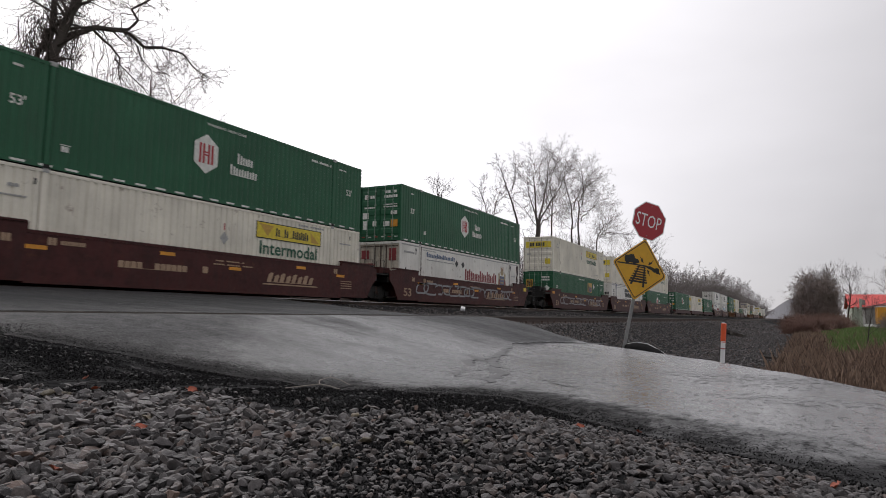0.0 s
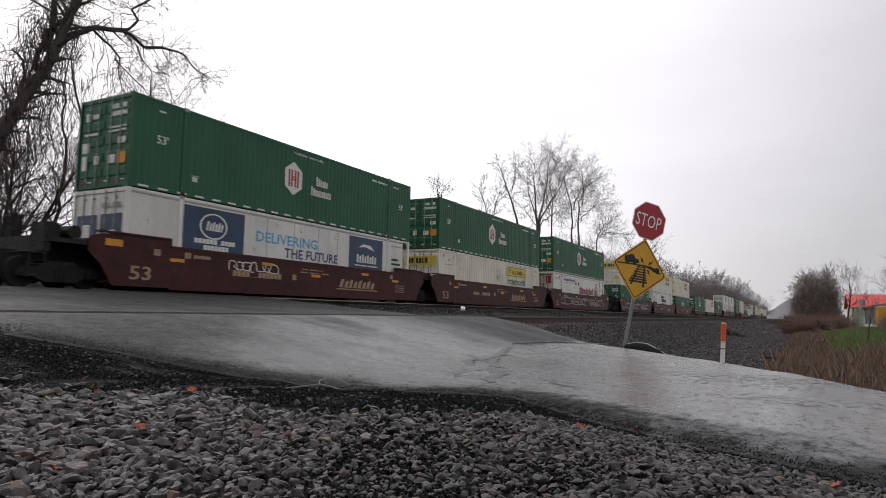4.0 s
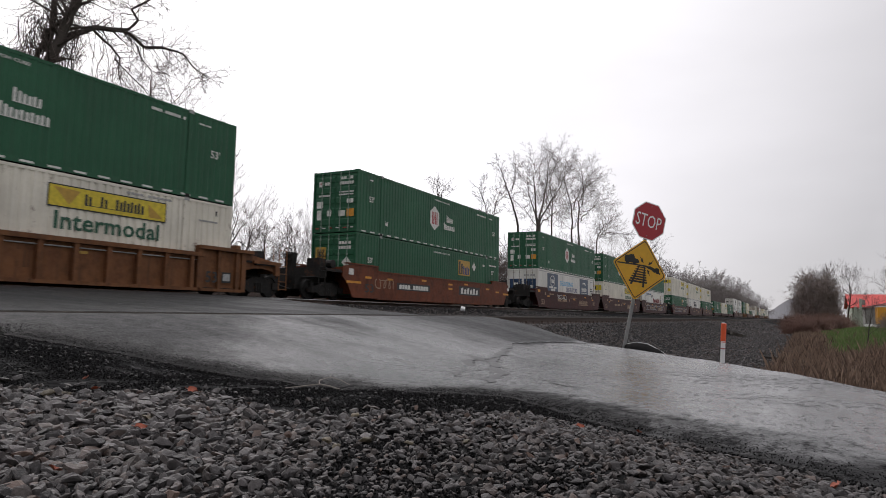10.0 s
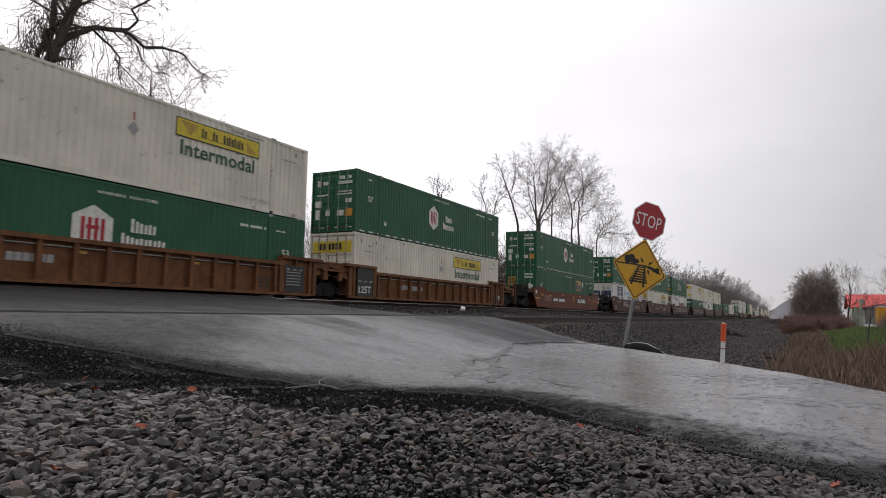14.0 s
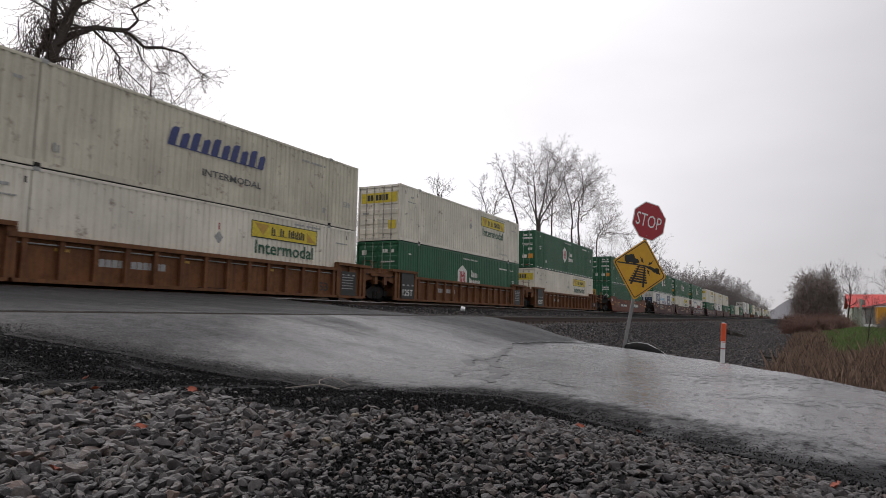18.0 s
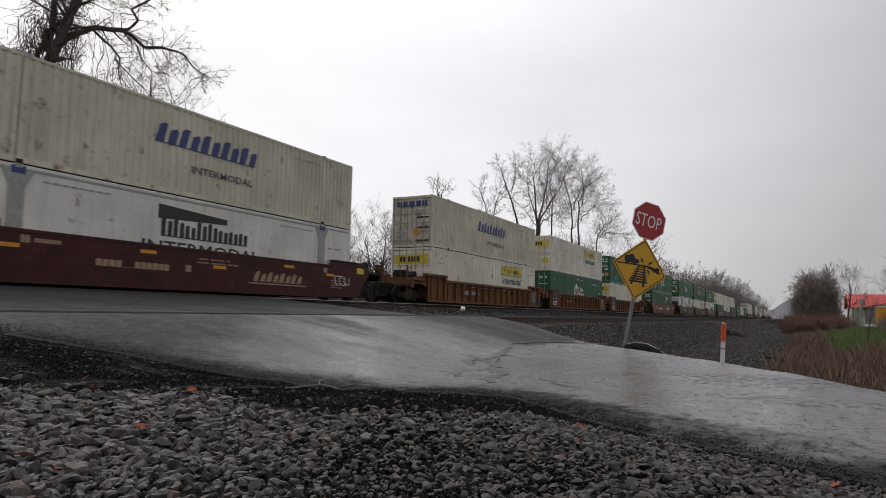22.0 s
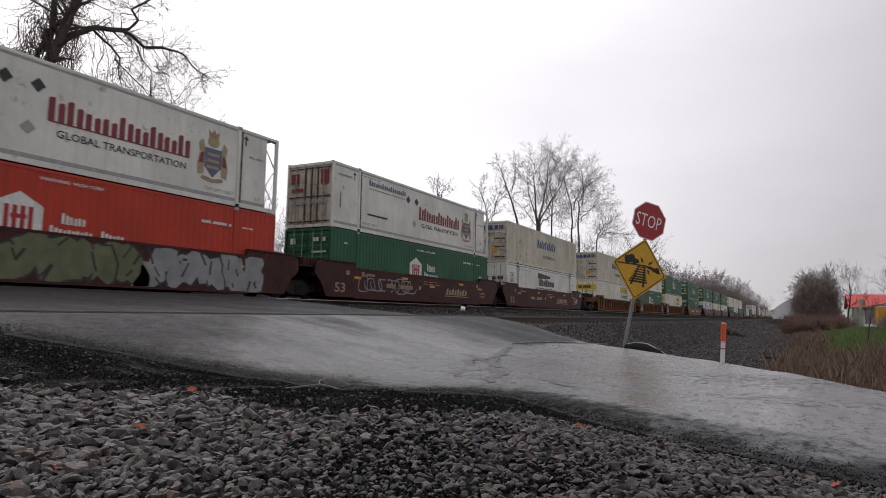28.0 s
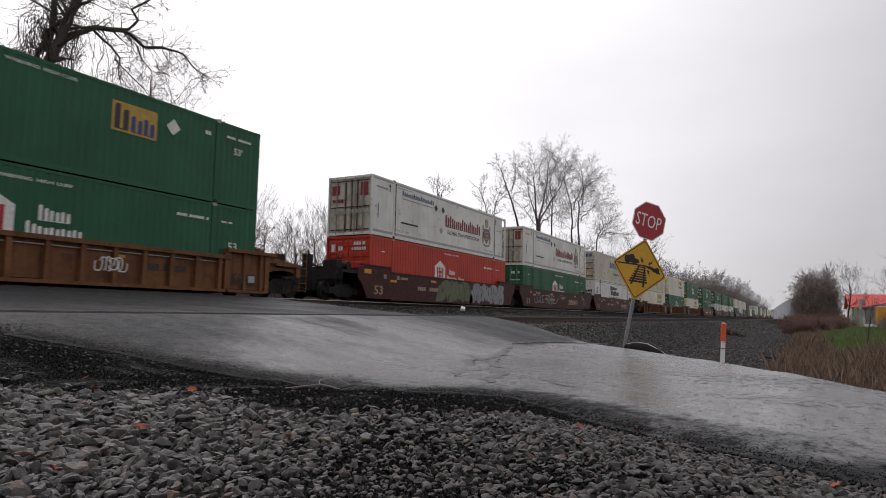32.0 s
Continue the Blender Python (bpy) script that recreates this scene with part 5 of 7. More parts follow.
def block_graffiti(car, y0, y1, z0, z1, fills, line, seed, name="graffiti"):
    """Large sprayed shapes: filled bubbles with a dark outline, no words."""
    rng, n = random.Random(seed), len(fills)
    w = (y1 - y0) / n
    for i, fill in enumerate(fills):
        cy = y0 + (i + 0.5) * w
        shape = []
        for k in range(18):
            a = math.tau * k / 18
            r = 1 + 0.25 * math.sin(2 * a + rng.uniform(-0.6, 0.6) + i) + rng.uniform(-0.16, 0.16)
            sq = 1 / max(abs(math.cos(a)), abs(math.sin(a))) ** 0.8
            shape.append((0.56 * w * r * sq * math.cos(a), 0.52 * (z1 - z0) * r * sq * math.sin(a)))
        lean = rng.uniform(-0.3, 0.3)

        def put_at(scale):
            return [(cy + scale * p + lean * q, min(z1, max(z0, (z0 + z1) / 2 + scale * q))) for p, q in shape]
        x = SIDE + 0.0035 + 0.0012 * (i % 3)
        patch(car, put_at(1.04), line, x, name, 0.003)
        patch(car, put_at(0.93), fill, x + 0.0022, name, 0.003, "sprayed graffiti shape")
        for k in range(3):
            t0 = rng.uniform(0, 6)
            ya, za = cy + 0.18 * w * math.cos(t0), (z0 + z1) / 2 + 0.28 * (z1 - z0) * math.sin(t0)
            yb, zb = ya + w * rng.uniform(-0.3, 0.3), za + (z1 - z0) * rng.uniform(-0.45, 0.45)
            zb = min(z1 - 0.05, max(z0 + 0.05, zb))
            d = math.hypot(yb - ya, zb - za) or 1
            h = rng.uniform(0.02, 0.045)
            ny, nz = -(zb - za) / d * h, (yb - ya) / d * h
            patch(car, [(ya + ny, za + nz), (ya - ny, za - nz), (yb - ny, zb - nz), (yb + ny, zb + nz)], line, x + 0.0055, name, 0.002)


def flat_car(label):
    """A low spine car carrying one container on raised saddles."""
    car = thing("spine_car", pose(0, 0, 0), label, "freight car", "cars of the train")
    part("centre_sill", Geo().box(-0.35, 0.35, -1.6, LONG + 1.6, 0.5, 0.85), BROWN, car)
    part("side_sill", Geo().box(SIDE - 0.25, SIDE - 0.15, -0.2, LONG + 0.2, 0.30, 0.84), BROWN, car)
    part("side_sill", Geo().box(-SIDE + 0.15, -SIDE + 0.25, -0.2, LONG + 0.2, 0.30, 0.84), BROWN, car)
    for y in (0.1, 3.9, 7.9, 11.9, 15.6):
        part("saddle", Geo().box(-SIDE + 0.15, SIDE - 0.15, y, y + 0.45, 0.6, 0.88), BROWN, car)
    add_truck(car, -1.675, False)
    part("end_platform", Geo().box(-1.2, 1.2, LONG + 0.3, LONG + 1.6, 0.85, 0.95), BROWN, car)
    return car

# ---- the train: each stack at its place along the track when the clip begins ----
MAKERS = {"hex": hex_green, "house": house_green, "gold": gold_green, "banner": banner_white, "slant": slant_cream,
          "prime": smooth_white, "crest": crest_cold, "panel": panel_cold, "red": house_red}
MODELS = {}
MOVERS = []   # (thing, x, y at the start, z)


def stack_box(kind, y, z):
    if kind not in MODELS:
        ob = MODELS[kind] = MAKERS[kind]()
    else:
        ob = copy_thing(MODELS[kind], Matrix.Identity(4))
    ob.matrix_basis = pose(RAIL_MID, y, z)
    MOVERS.append((ob, RAIL_MID, y, z))
    return ob


TRAIN = [
    # y, upper, lower, style, rear end, front end
    (-184.3, "gold", "house", "ribbed", "joint", "coupler"),
    (-160.8, "crest", "red", "smooth", "coupler", "joint"),
    (-141.25, "crest", "house", "smooth", "joint", "joint"),
    (-121.8, "slant", "prime", "smooth", "joint", "coupler"),
    (-98.27, "slant", "banner", "ribbed", "coupler", "joint"),
    (-78.5, "banner", "house", "ribbed", "joint", "joint"),
    (-58.95, "hex", "banner", "ribbed", "joint", "coupler"),
    (-35.4, "hex", "gold", "rust", "coupler", "coupler"),
    (-11.55, "hex", "panel", "smooth", "coupler", "joint"),
    (7.80, "hex", "banner", "smooth", "joint", "joint"),
    (27.45, "hex", "crest", "smooth", "joint", "coupler"),
    (51.0, "banner", "gold", "smooth", "coupler", "joint"),
    (70.5, "banner", "prime", "smooth", "joint", "joint"),
    (90.0, "banner", "house", "smooth", "joint", "coupler"),
    (113.6, "", "hex", "flat", "", ""),
    (132.8, "", "banner", "flat", "", ""),
    (152.0, "", "hex", "flat", "", ""),
    (172.0, "prime", "crest", "smooth", "coupler", "joint"),
    (191.5, "prime", "panel", "smooth", "joint", "coupler"),
    (215.0, "hex", "house", "ribbed", "coupler", "coupler"),
    (238.5, "banner", "banner", "smooth", "coupler", "joint"),
    (258.0, "", "gold", "smooth", "joint", "coupler"),
    (281.5, "", "prime", "flat", "", ""),
    (301.0, "slant", "banner", "ribbed", "coupler", "joint"),
    (320.5, "", "hex", "ribbed", "joint", "coupler"),
    (344.0, "crest", "banner", "smooth", "coupler", "joint"),
    (363.5, "", "slant", "smooth", "joint", "joint"),
    (383.0, "", "crest", "smooth", "joint", "coupler"),
    (406.5, "banner", "hex", "ribbed", "coupler", "joint"),
    (426.0, "", "banner", "ribbed", "joint", "coupler"),
    (449.5, "", "crest", "smooth", "coupler", "joint"),
    (469.0, "prime", "banner", "smooth", "joint", "coupler"),
]
CAR_LABEL = {"smooth": "dark oxide-brown well car with smooth weathered sides", "ribbed": "ochre-brown well car with upright side ribs, rusty and dirty",
             "rust": "rust-orange well car with smooth sides and black panels", "flat": "brown spine car with raised saddles"}
CAR_MODELS = {}
for y, upper, lower, style, rear, front in TRAIN:
    near = y < 60
    key = (style, rear, front, near, y if near else 0)
    if key in CAR_MODELS:
        car = copy_thing(CAR_MODELS[key], Matrix.Identity(4))
    else:
        car = flat_car(CAR_LABEL[style]) if style == "flat" else well_car(style, CAR_LABEL[style], rear, front, near)
        CAR_MODELS[key] = car
    car.matrix_basis = pose(RAIL_MID, y, FAR_TOP)
    MOVERS.append((car, RAIL_MID, y, FAR_TOP))
    z = FAR_TOP + (0.88 if style == "flat" else FLOOR)
    stack_box(lower, y, z)
    if upper:
        stack_box(upper, y, z + 2.92)
    if y == -160.8:
        block_graffiti(car, 6.3, 10.4, 0.14, 1.42, [D_OLIVE] * 4, D_BLACK, 3)
        block_graffiti(car, 10.4, 15.4, 0.14, 1.42, [D_CHALK] * 5, D_BLACK, 8)
    elif y == -141.25:
        scrawl(car, 2.0, 6.7, 0.16, 1.42, D_CHALK, 5, 9, 0.03)
    elif y == -11.55:
        scrawl(car, 3.9, 6.3, 0.75, 1.35, D_WHITE, 11, 7, 0.02)
    elif y == -121.8:
        scrawl(car, 15.0, 15.9, 0.5, 1.15, D_WHITE, 2, 3, 0.02)
    elif y == -184.3:
        scrawl(car, 9.9, 10.8, 0.40, 1.10, D_WHITE, 6, 6, 0.018)
        bars(car, "XXXX XXXXXX", D_BLACK, SIDE - 0.157, 11.5, 13.1, 0.68, 0.88)
    elif y in (51.0, 27.45):
        scrawl(car, 1.5, 14.5, 0.3, 1.3, D_CHALK, 9, 14, 0.05)

# ---- signs and markers beside the crossing ----


def disc(n, r, turn=0.0):
    return [(r * math.cos(math.tau * k / n + turn), r * math.sin(math.tau * k / n + turn)) for k in range(n)]


def facing(p, q, w):
    """Outlines in (x, z) on a sign that faces -y; w is the depth towards the viewer."""
    return (p, -w, q)


def rounded(corners, r, steps=4):
    out, n = [], len(corners)
    for i, c in enumerate(corners):
        c, a, b = Vector(c), Vector(corners[i - 1]), Vector(corners[(i + 1) % n])
        p, q = c + (a - c).normalized() * r, c + (b - c).normalized() * r
        for k in range(steps + 1):
            t = k / steps
            out.append(tuple((1 - t) ** 2 * p + 2 * t * (1 - t) * c + t * t * q))
    return out


def crossing_sign():
    base = thing("road_sign", pose(-3.02, 13.05, -0.30, 0.0, 13.2, 46), "leaning steel post with red stop and amber warning plates", "road sign")
    post = Geo().prism([(-0.035, -0.02), (0.035, -0.02), (0.035, 0.0), (0.018, 0.0), (0.018, 0.025), (-0.018, 0.025), (-0.018, 0.0), (-0.035, 0.0)], 0, 3.0, lambda p, q, w: (p, q, w))
    part("post", post, GALV, base, "grey galvanized channel post")
    z = 2.77
    oct_ = disc(8, 0.415, math.pi / 8)
    stop = part("stop_plate", Geo().prism([(p, z + q) for p, q in oct_], 0.03, 0.034, facing), S_WHITE, base, "octagonal red stop plate with white rim")
    part("red_field", Geo().prism([(p * 0.945, z + q * 0.945) for p, q in oct_], 0.034, 0.036, facing), S_RED, stop)
    text = letters("STOP", 0.60, 0.27, 0.002, 0.0)
    text.materials.clear()
    text.materials.append(S_WHITE)
    part("lettering", text, None, stop, "white lettering", Matrix(((1, 0, 0, -0.31), (0, 0, -1, -0.0362), (0, 1, 0, z - 0.135), (0, 0, 0, 1))))
    for dz in (0.31, -0.31):
        part("bolt", Geo().tube([(0, -0.036, z + dz), (0, -0.044, z + dz)], [0.011, 0.011], 8), GALV, stop)
    z = 1.75
    h = 0.645
    dia = part("warning_plate", Geo().prism([(p, z + q) for p, q in rounded([(0, -h), (h, 0), (0, h), (-h, 0)], 0.07)], 0.03, 0.034, facing), S_YELLOW, base, "amber diamond plate with a truck stuck on a hump")
    inner, outer = rounded([(0, -h + 0.035), (h - 0.035, 0), (0, h - 0.035), (-h + 0.035, 0)], 0.06), rounded([(0, -h + 0.06), (h - 0.06, 0), (0, h - 0.06), (-h + 0.06, 0)], 0.05)
    g = Geo()
    for i in range(len(inner)):
        j = (i + 1) % len(inner)
        g.prism([(inner[i][0], z + inner[i][1]), (inner[j][0], z + inner[j][1]), (outer[j][0], z + outer[j][1]), (outer[i][0], z + outer[i][1])], 0.034, 0.0355, facing)
    part("border", g, S_BLACK, dia)

    def ink(name, pts):
        part(name, Geo().prism([(p, z + q) for p, q in pts], 0.034, 0.036, facing), S_BLACK, dia)
    # the hump, the truck on it, sparks and the track below
    ink("road_line", [(-0.53, -0.003), (-0.06, 0.064), (0.121, 0.078), (0.484, 0.011), (0.491, 0.041), (0.122, 0.114), (-0.043, 0.093), (-0.537, 0.023)])
    ink("truck_cab", [(-0.375, 0.065), (-0.10, 0.095), (-0.04, 0.13), (-0.08, 0.184), (-0.165, 0.19), (-0.17, 0.215), (-0.205, 0.258), (-0.275, 0.245), (-0.30, 0.225), (-0.385, 0.20), (-0.40, 0.16)])
    ink("trailer_tail", [(0.12, 0.10), (0.27, 0.075), (0.40, 0.05), (0.45, 0.083), (0.426, 0.128), (0.365, 0.13), (0.34, 0.105), (0.228, 0.122)])
    for cx, cz in ((-0.31, 0.075), (-0.15, 0.10), (0.33, 0.06), (0.41, 0.05)):
        ink("truck_wheel", [(cx + p, cz + q) for p, q in disc(10, 0.04)])
    for x0, z0, x1, z1 in ((-0.07, 0.27, 0.06, 0.14), (0.28, 0.265, 0.17, 0.13), (0.26, -0.08, 0.165, 0.04)):
        d = Vector((x1 - x0, z1 - z0)).normalized()
        s = Vector((-d.y, d.x))
        tip, mid, tail = Vector((x1, z1)), Vector(((x0 + x1) / 2, (z0 + z1) / 2)), Vector((x0, z0))
        ink("spark", [tuple(p) for p in (tail, mid - s * 0.012 + d * 0.01, mid - s * 0.034 + d * 0.015, tip, mid + s * 0.03 - d * 0.01, mid + s * 0.01 - d * 0.015)])
    for x0, x1 in ((-0.033, -0.14), (0.096, 0.148)):
        ink("track_rail", [(x0 - 0.014, 0.07), (x1 - 0.024, -0.34), (x1 + 0.024, -0.34), (x0 + 0.014, 0.07)])
    for k in range(7):
        t = k / 6
        za, zb, deep = 0.05 - 0.31 * t, 0.07 - 0.28 * t, 0.022 + 0.016 * t
        ink("track_tie", [(-0.083 - 0.12 * t, za - deep), (0.13 + 0.085 * t, zb - deep), (0.13 + 0.085 * t, zb), (-0.083 - 0.12 * t, za)])
    return base


crossing_sign()


def marker_post(m, tall, label):
    base = thing("marker_post", m, label, "marker post")
    r = 0.036
    part("post", Geo().tube([(0, 0, -0.2), (0, 0, tall * 0.62)], [r, r], 14), S_WHITE, base, "white plastic lower post", smooth=False)
    part("sleeve", Geo().tube([(0, 0, tall * 0.615), (0, 0, tall), (0, 0, tall + 0.012)], [r + 0.006, r + 0.006, r], 14), P_ORANGE, base, "orange upper sleeve")
    part("band", Geo().tube([(0, 0, tall * 0.59), (0, 0, tall * 0.60)], [r + 0.002, r + 0.002], 14), P_ORANGE, base)
    part("cap", Geo().tube([(0, 0, tall + 0.01), (0, 0, tall + 0.022)], [r, r - 0.012], 14), S_WHITE, base)
    part("label_mark", Geo().tube([(0, 0, tall * 0.44), (0, 0, tall * 0.46)], [r + 0.001, r + 0.001], 14), D_RED, base)
    return base


marker_post(pose(-1.05, 11.4, -0.36, 0, 3.0, 0), 0.72, "orange and white plastic utility marker post behind the road edge")
stake = thing("stake", pose(-0.45, 62.0, -0.30, 0, 2, 0), "small white stake far along the track", "stake")
part("post", Geo().tube([(0, 0, -0.2), (0, 0, 0.46), (0, 0, 0.48)], [0.035, 0.035, 0.02], 8), S_WHITE, stake)


def drain_pipe():
    base = thing("drain_pipe", pose(-2.5, 12.75, -0.215, 0, 4, -42), "black plastic pipe end half buried behind the road edge", "drain pipe")
    g = Geo()
    pts = [(-0.62, 0, -0.02), (-0.3, 0, 0.03), (0.0, 0, 0.035), (0.35, 0, -0.02), (0.9, 0, -0.18)]
    g.tube(pts, [0.10, 0.12, 0.12, 0.11, 0.08], 12)
    part("pipe", g, MATTE, base, smooth=True)
    part("worn_rim", Geo().tube([(p[0], 0.02, p[2] + 0.118 if i in (1, 2) else p[2] + 0.10) for i, p in enumerate(pts)], [0.012] * 5, 6), D_GREY, base, "pale top edge")


drain_pipe()


def white_scrap():
    base = thing("litter", pose(-15.4, 30.5, 0.52, 20, 10, 30), "crumpled white scrap lying on the ballast", "litter")
    g = Geo().prism([(-0.2, 0), (0.1, -0.03), (0.22, 0.1), (0.05, 0.3), (-0.18, 0.26)], -0.1, 0.12, on_side)
    part("scrap", g, S_WHITE, base)


white_scrap()


def timber(name, m, size, label):
    base = thing(name, m, label, name.replace("_", " "))
    a, b, c = size
    part("beam", Geo().prism([(-b, 0), (b, 0), (b, c * 0.9), (b * 0.8, c), (-b * 0.9, c), (-b, c * 0.85)], -a, a, on_side), TIE, base)


timber("old_tie", pose(-2.95, 36.5, -0.36, 0, 12, 60), (0.45, 0.11, 0.18), "dark discarded railway tie lying on the ballast")
timber("old_tie", pose(-2.6, 35.6, -0.42, 3, 14, 40), (0.3, 0.11, 0.16), "dark broken railway tie half sunk in the ballast")
timber("old_tie", pose(-2.3, 35.0, -0.44, 3, 4, 75), (0.25, 0.11, 0.12), "dark broken railway tie half sunk in the ballast")
timber("pale_plank", pose(-0.25, 17.5, -0.50, 0, 3, 8), (0.45, 0.07, 0.05), "pale weathered plank lying by the weeds")

# ---- bare trees ----


def grow(rng, wood, twigs, p, d, length, radius, level, droop, fork, fine=0.006, spread=0.95):
    """One branch and, past it, its forks: wood for limbs, twigs for what is thin."""
    steps = 5 if level > 1 else 4
    pts, radii = [p.copy()], [radius]
    q, dirn = p.copy(), d.copy()
    for i in range(steps):
        dirn = (dirn + Vector((rng.gauss(0, 0.16), rng.gauss(0, 0.16), rng.gauss(0.03, 0.12) - droop)) * (1.0 if level else 1.2)).normalized()
        q = q + dirn * (length / steps)
        pts.append(q.copy())
        radii.append(max(fine * 0.7, radius * (1 - 0.62 * (i + 1) / steps)))
    big = radius > 0.035
    (wood if big else twigs).tube(pts, radii, 7 if radius > 0.12 else 5 if big else 3, cap=False)
    if level == 0:
        return
    n = fork + (1 if rng.random() < 0.5 else 0)
    for k in range(n):
        t = rng.uniform(0.3, 1.0) if k else 1.0
        i = min(steps, max(1, int(round(t * steps))))
        side = Vector((rng.gauss(0, 1), rng.gauss(0, 1), rng.gauss(0.15, 0.6)))
        base_d = (pts[i] - pts[i - 1]).normalized()
        nd = (base_d * rng.uniform(0.7, 1.1) + side.normalized() * rng.uniform(0.5 * spread, spread)).normalized()
        grow(rng, wood, twigs, pts[i], nd, length * rng.uniform(0.55, 0.8), max(fine, radii[i] * rng.uniform(0.5, 0.8)), level - 1, droop, fork, fine, spread)


def tree_model(name, seed, height, radius, levels, fork, label, clear=0.3, lean=(0, 0), droop=0.0, stems=1, fine=0.008, spread=0.75, rise=0.45):
    rng = random.Random(seed)
    wood, twigs = Geo(), Geo()
    for s in range(stems):
        d = Vector((lean[0] + rng.gauss(0, 0.08 + 0.12 * (stems > 1)), lean[1] + rng.gauss(0, 0.08 + 0.12 * (stems > 1)), 1)).normalized()
        p = Vector((rng.gauss(0, 0.4) * (stems > 1), rng.gauss(0, 0.4) * (stems > 1), -0.3))
        trunk, rad = [p.copy()], [radius * 1.25]
        n = 9
        for i in range(n):
            d = (d + Vector((rng.gauss(0, 0.06), rng.gauss(0, 0.06), 0.04))).normalized()
            p = p + d * (height * 0.72 / n)
            trunk.append(p.copy())
            rad.append(radius * (1 - 0.80 * (i + 1) / n))
        wood.tube(trunk, rad, 9 if radius > 0.15 else 6, cap=False)
        for i in range(n):
            t = (i + 1) / n
            if t < clear:
                continue
            for k in range(2 if t < 0.99 else 3):
                a = rng.uniform(0, math.tau)
                nd = Vector((math.cos(a), math.sin(a), rng.uniform(rise, rise + 0.95))).normalized()
                grow(rng, wood, twigs, trunk[i + 1], nd, height * rng.uniform(0.18, 0.30) * (1.15 - 0.5 * t), max(0.012, rad[i + 1] * rng.uniform(0.45, 0.75)), levels, droop, fork, fine, spread)
    base = thing(name, pose(0, 0, 0), label, "tree")
    part("trunk", wood, BARK, base, smooth=True)
    part("crown", twigs, TWIG, base, "fine bare twigs")
    return base


def branch(rng, wood, twigs, p, d, length, radius, level, fine, open_by, up):
    """A limb that keeps its line and sends side branches out in turn, as an old broad-leaved tree does."""
    steps = (2, 4, 6, 8)[level]
    pts, radii, q, dirn = [p.copy()], [radius], p.copy(), d.copy()
    for i in range(steps):
        dirn = (dirn + Vector((rng.gauss(0, 0.10), rng.gauss(0, 0.10), up + rng.gauss(0, 0.06)))).normalized()
        q = q + dirn * (length / steps) * rng.uniform(0.85, 1.15)
        pts.append(q.copy())
        radii.append(max(fine * 0.6, radius * (1 - 0.86 * (i + 1) / steps)))
    big = radius > 0.04
    (wood if big else twigs).tube(pts, radii, 6 if radius > 0.1 else 4 if big else 3, cap=False)
    if not level:
        return
    turn = rng.uniform(0, math.tau)
    for i in range(2 if level > 1 else 1, steps + 1):
        for k in range(2 if i == steps or (level == 3 and rng.random() < 0.4) else 1):
            turn += 2.4 + rng.uniform(-0.5, 0.5)
            axis = (pts[i] - pts[i - 1]).normalized()
            flat = axis.orthogonal().normalized()
            side = Matrix.Rotation(turn, 3, axis) @ flat
            nd = (axis + side * open_by * rng.uniform(0.6, 1.25)).normalized()
            left = 1 - 0.6 * i / steps
            branch(rng, wood, twigs, pts[i], nd, length * rng.uniform(0.42, 0.62) * left, max(fine, radii[i] * rng.uniform(0.45, 0.7)), level - 1, fine, open_by, up)


def limbed_tree(seed, height, radius, label, limbs, fork_at, flare, fine=0.013, open_by=0.95, up=0.03, lean=(0, 0), bark=BARK, thin=TWIG):
    """Trunk forking into several long rising limbs under an airy round crown."""
    rng, wood, twigs = random.Random(seed), Geo(), Geo()
    foot = Vector((0, 0, -0.3))
    fork = Vector((lean[0] * height * fork_at, lean[1] * height * fork_at, height * fork_at))
    mid = foot.lerp(fork, 0.5) + Vector((rng.gauss(0, 0.1), rng.gauss(0, 0.1), 0))
    wood.tube([foot, mid, fork], [radius * 1.3, radius, radius * 0.85], 9, cap=False)
    for k in range(limbs):
        a = math.tau * k / limbs + rng.uniform(-0.4, 0.4)
        tilt = flare * rng.uniform(0.6, 1.3) * (1 if k else 0.25)
        d = Vector((lean[0] + tilt * math.cos(a), lean[1] + tilt * math.sin(a), 1)).normalized()
        branch(rng, wood, twigs, fork, d, height * (1 - fork_at) * rng.uniform(0.8, 1.0), radius * rng.uniform(0.5, 0.7), 3, fine, open_by, up)
    base = thing("tree", pose(0, 0, 0), label, "tree")
    part("trunk", wood, bark, base, smooth=True)
    part("crown", twigs, thin, base, "fine bare twigs")
    return base


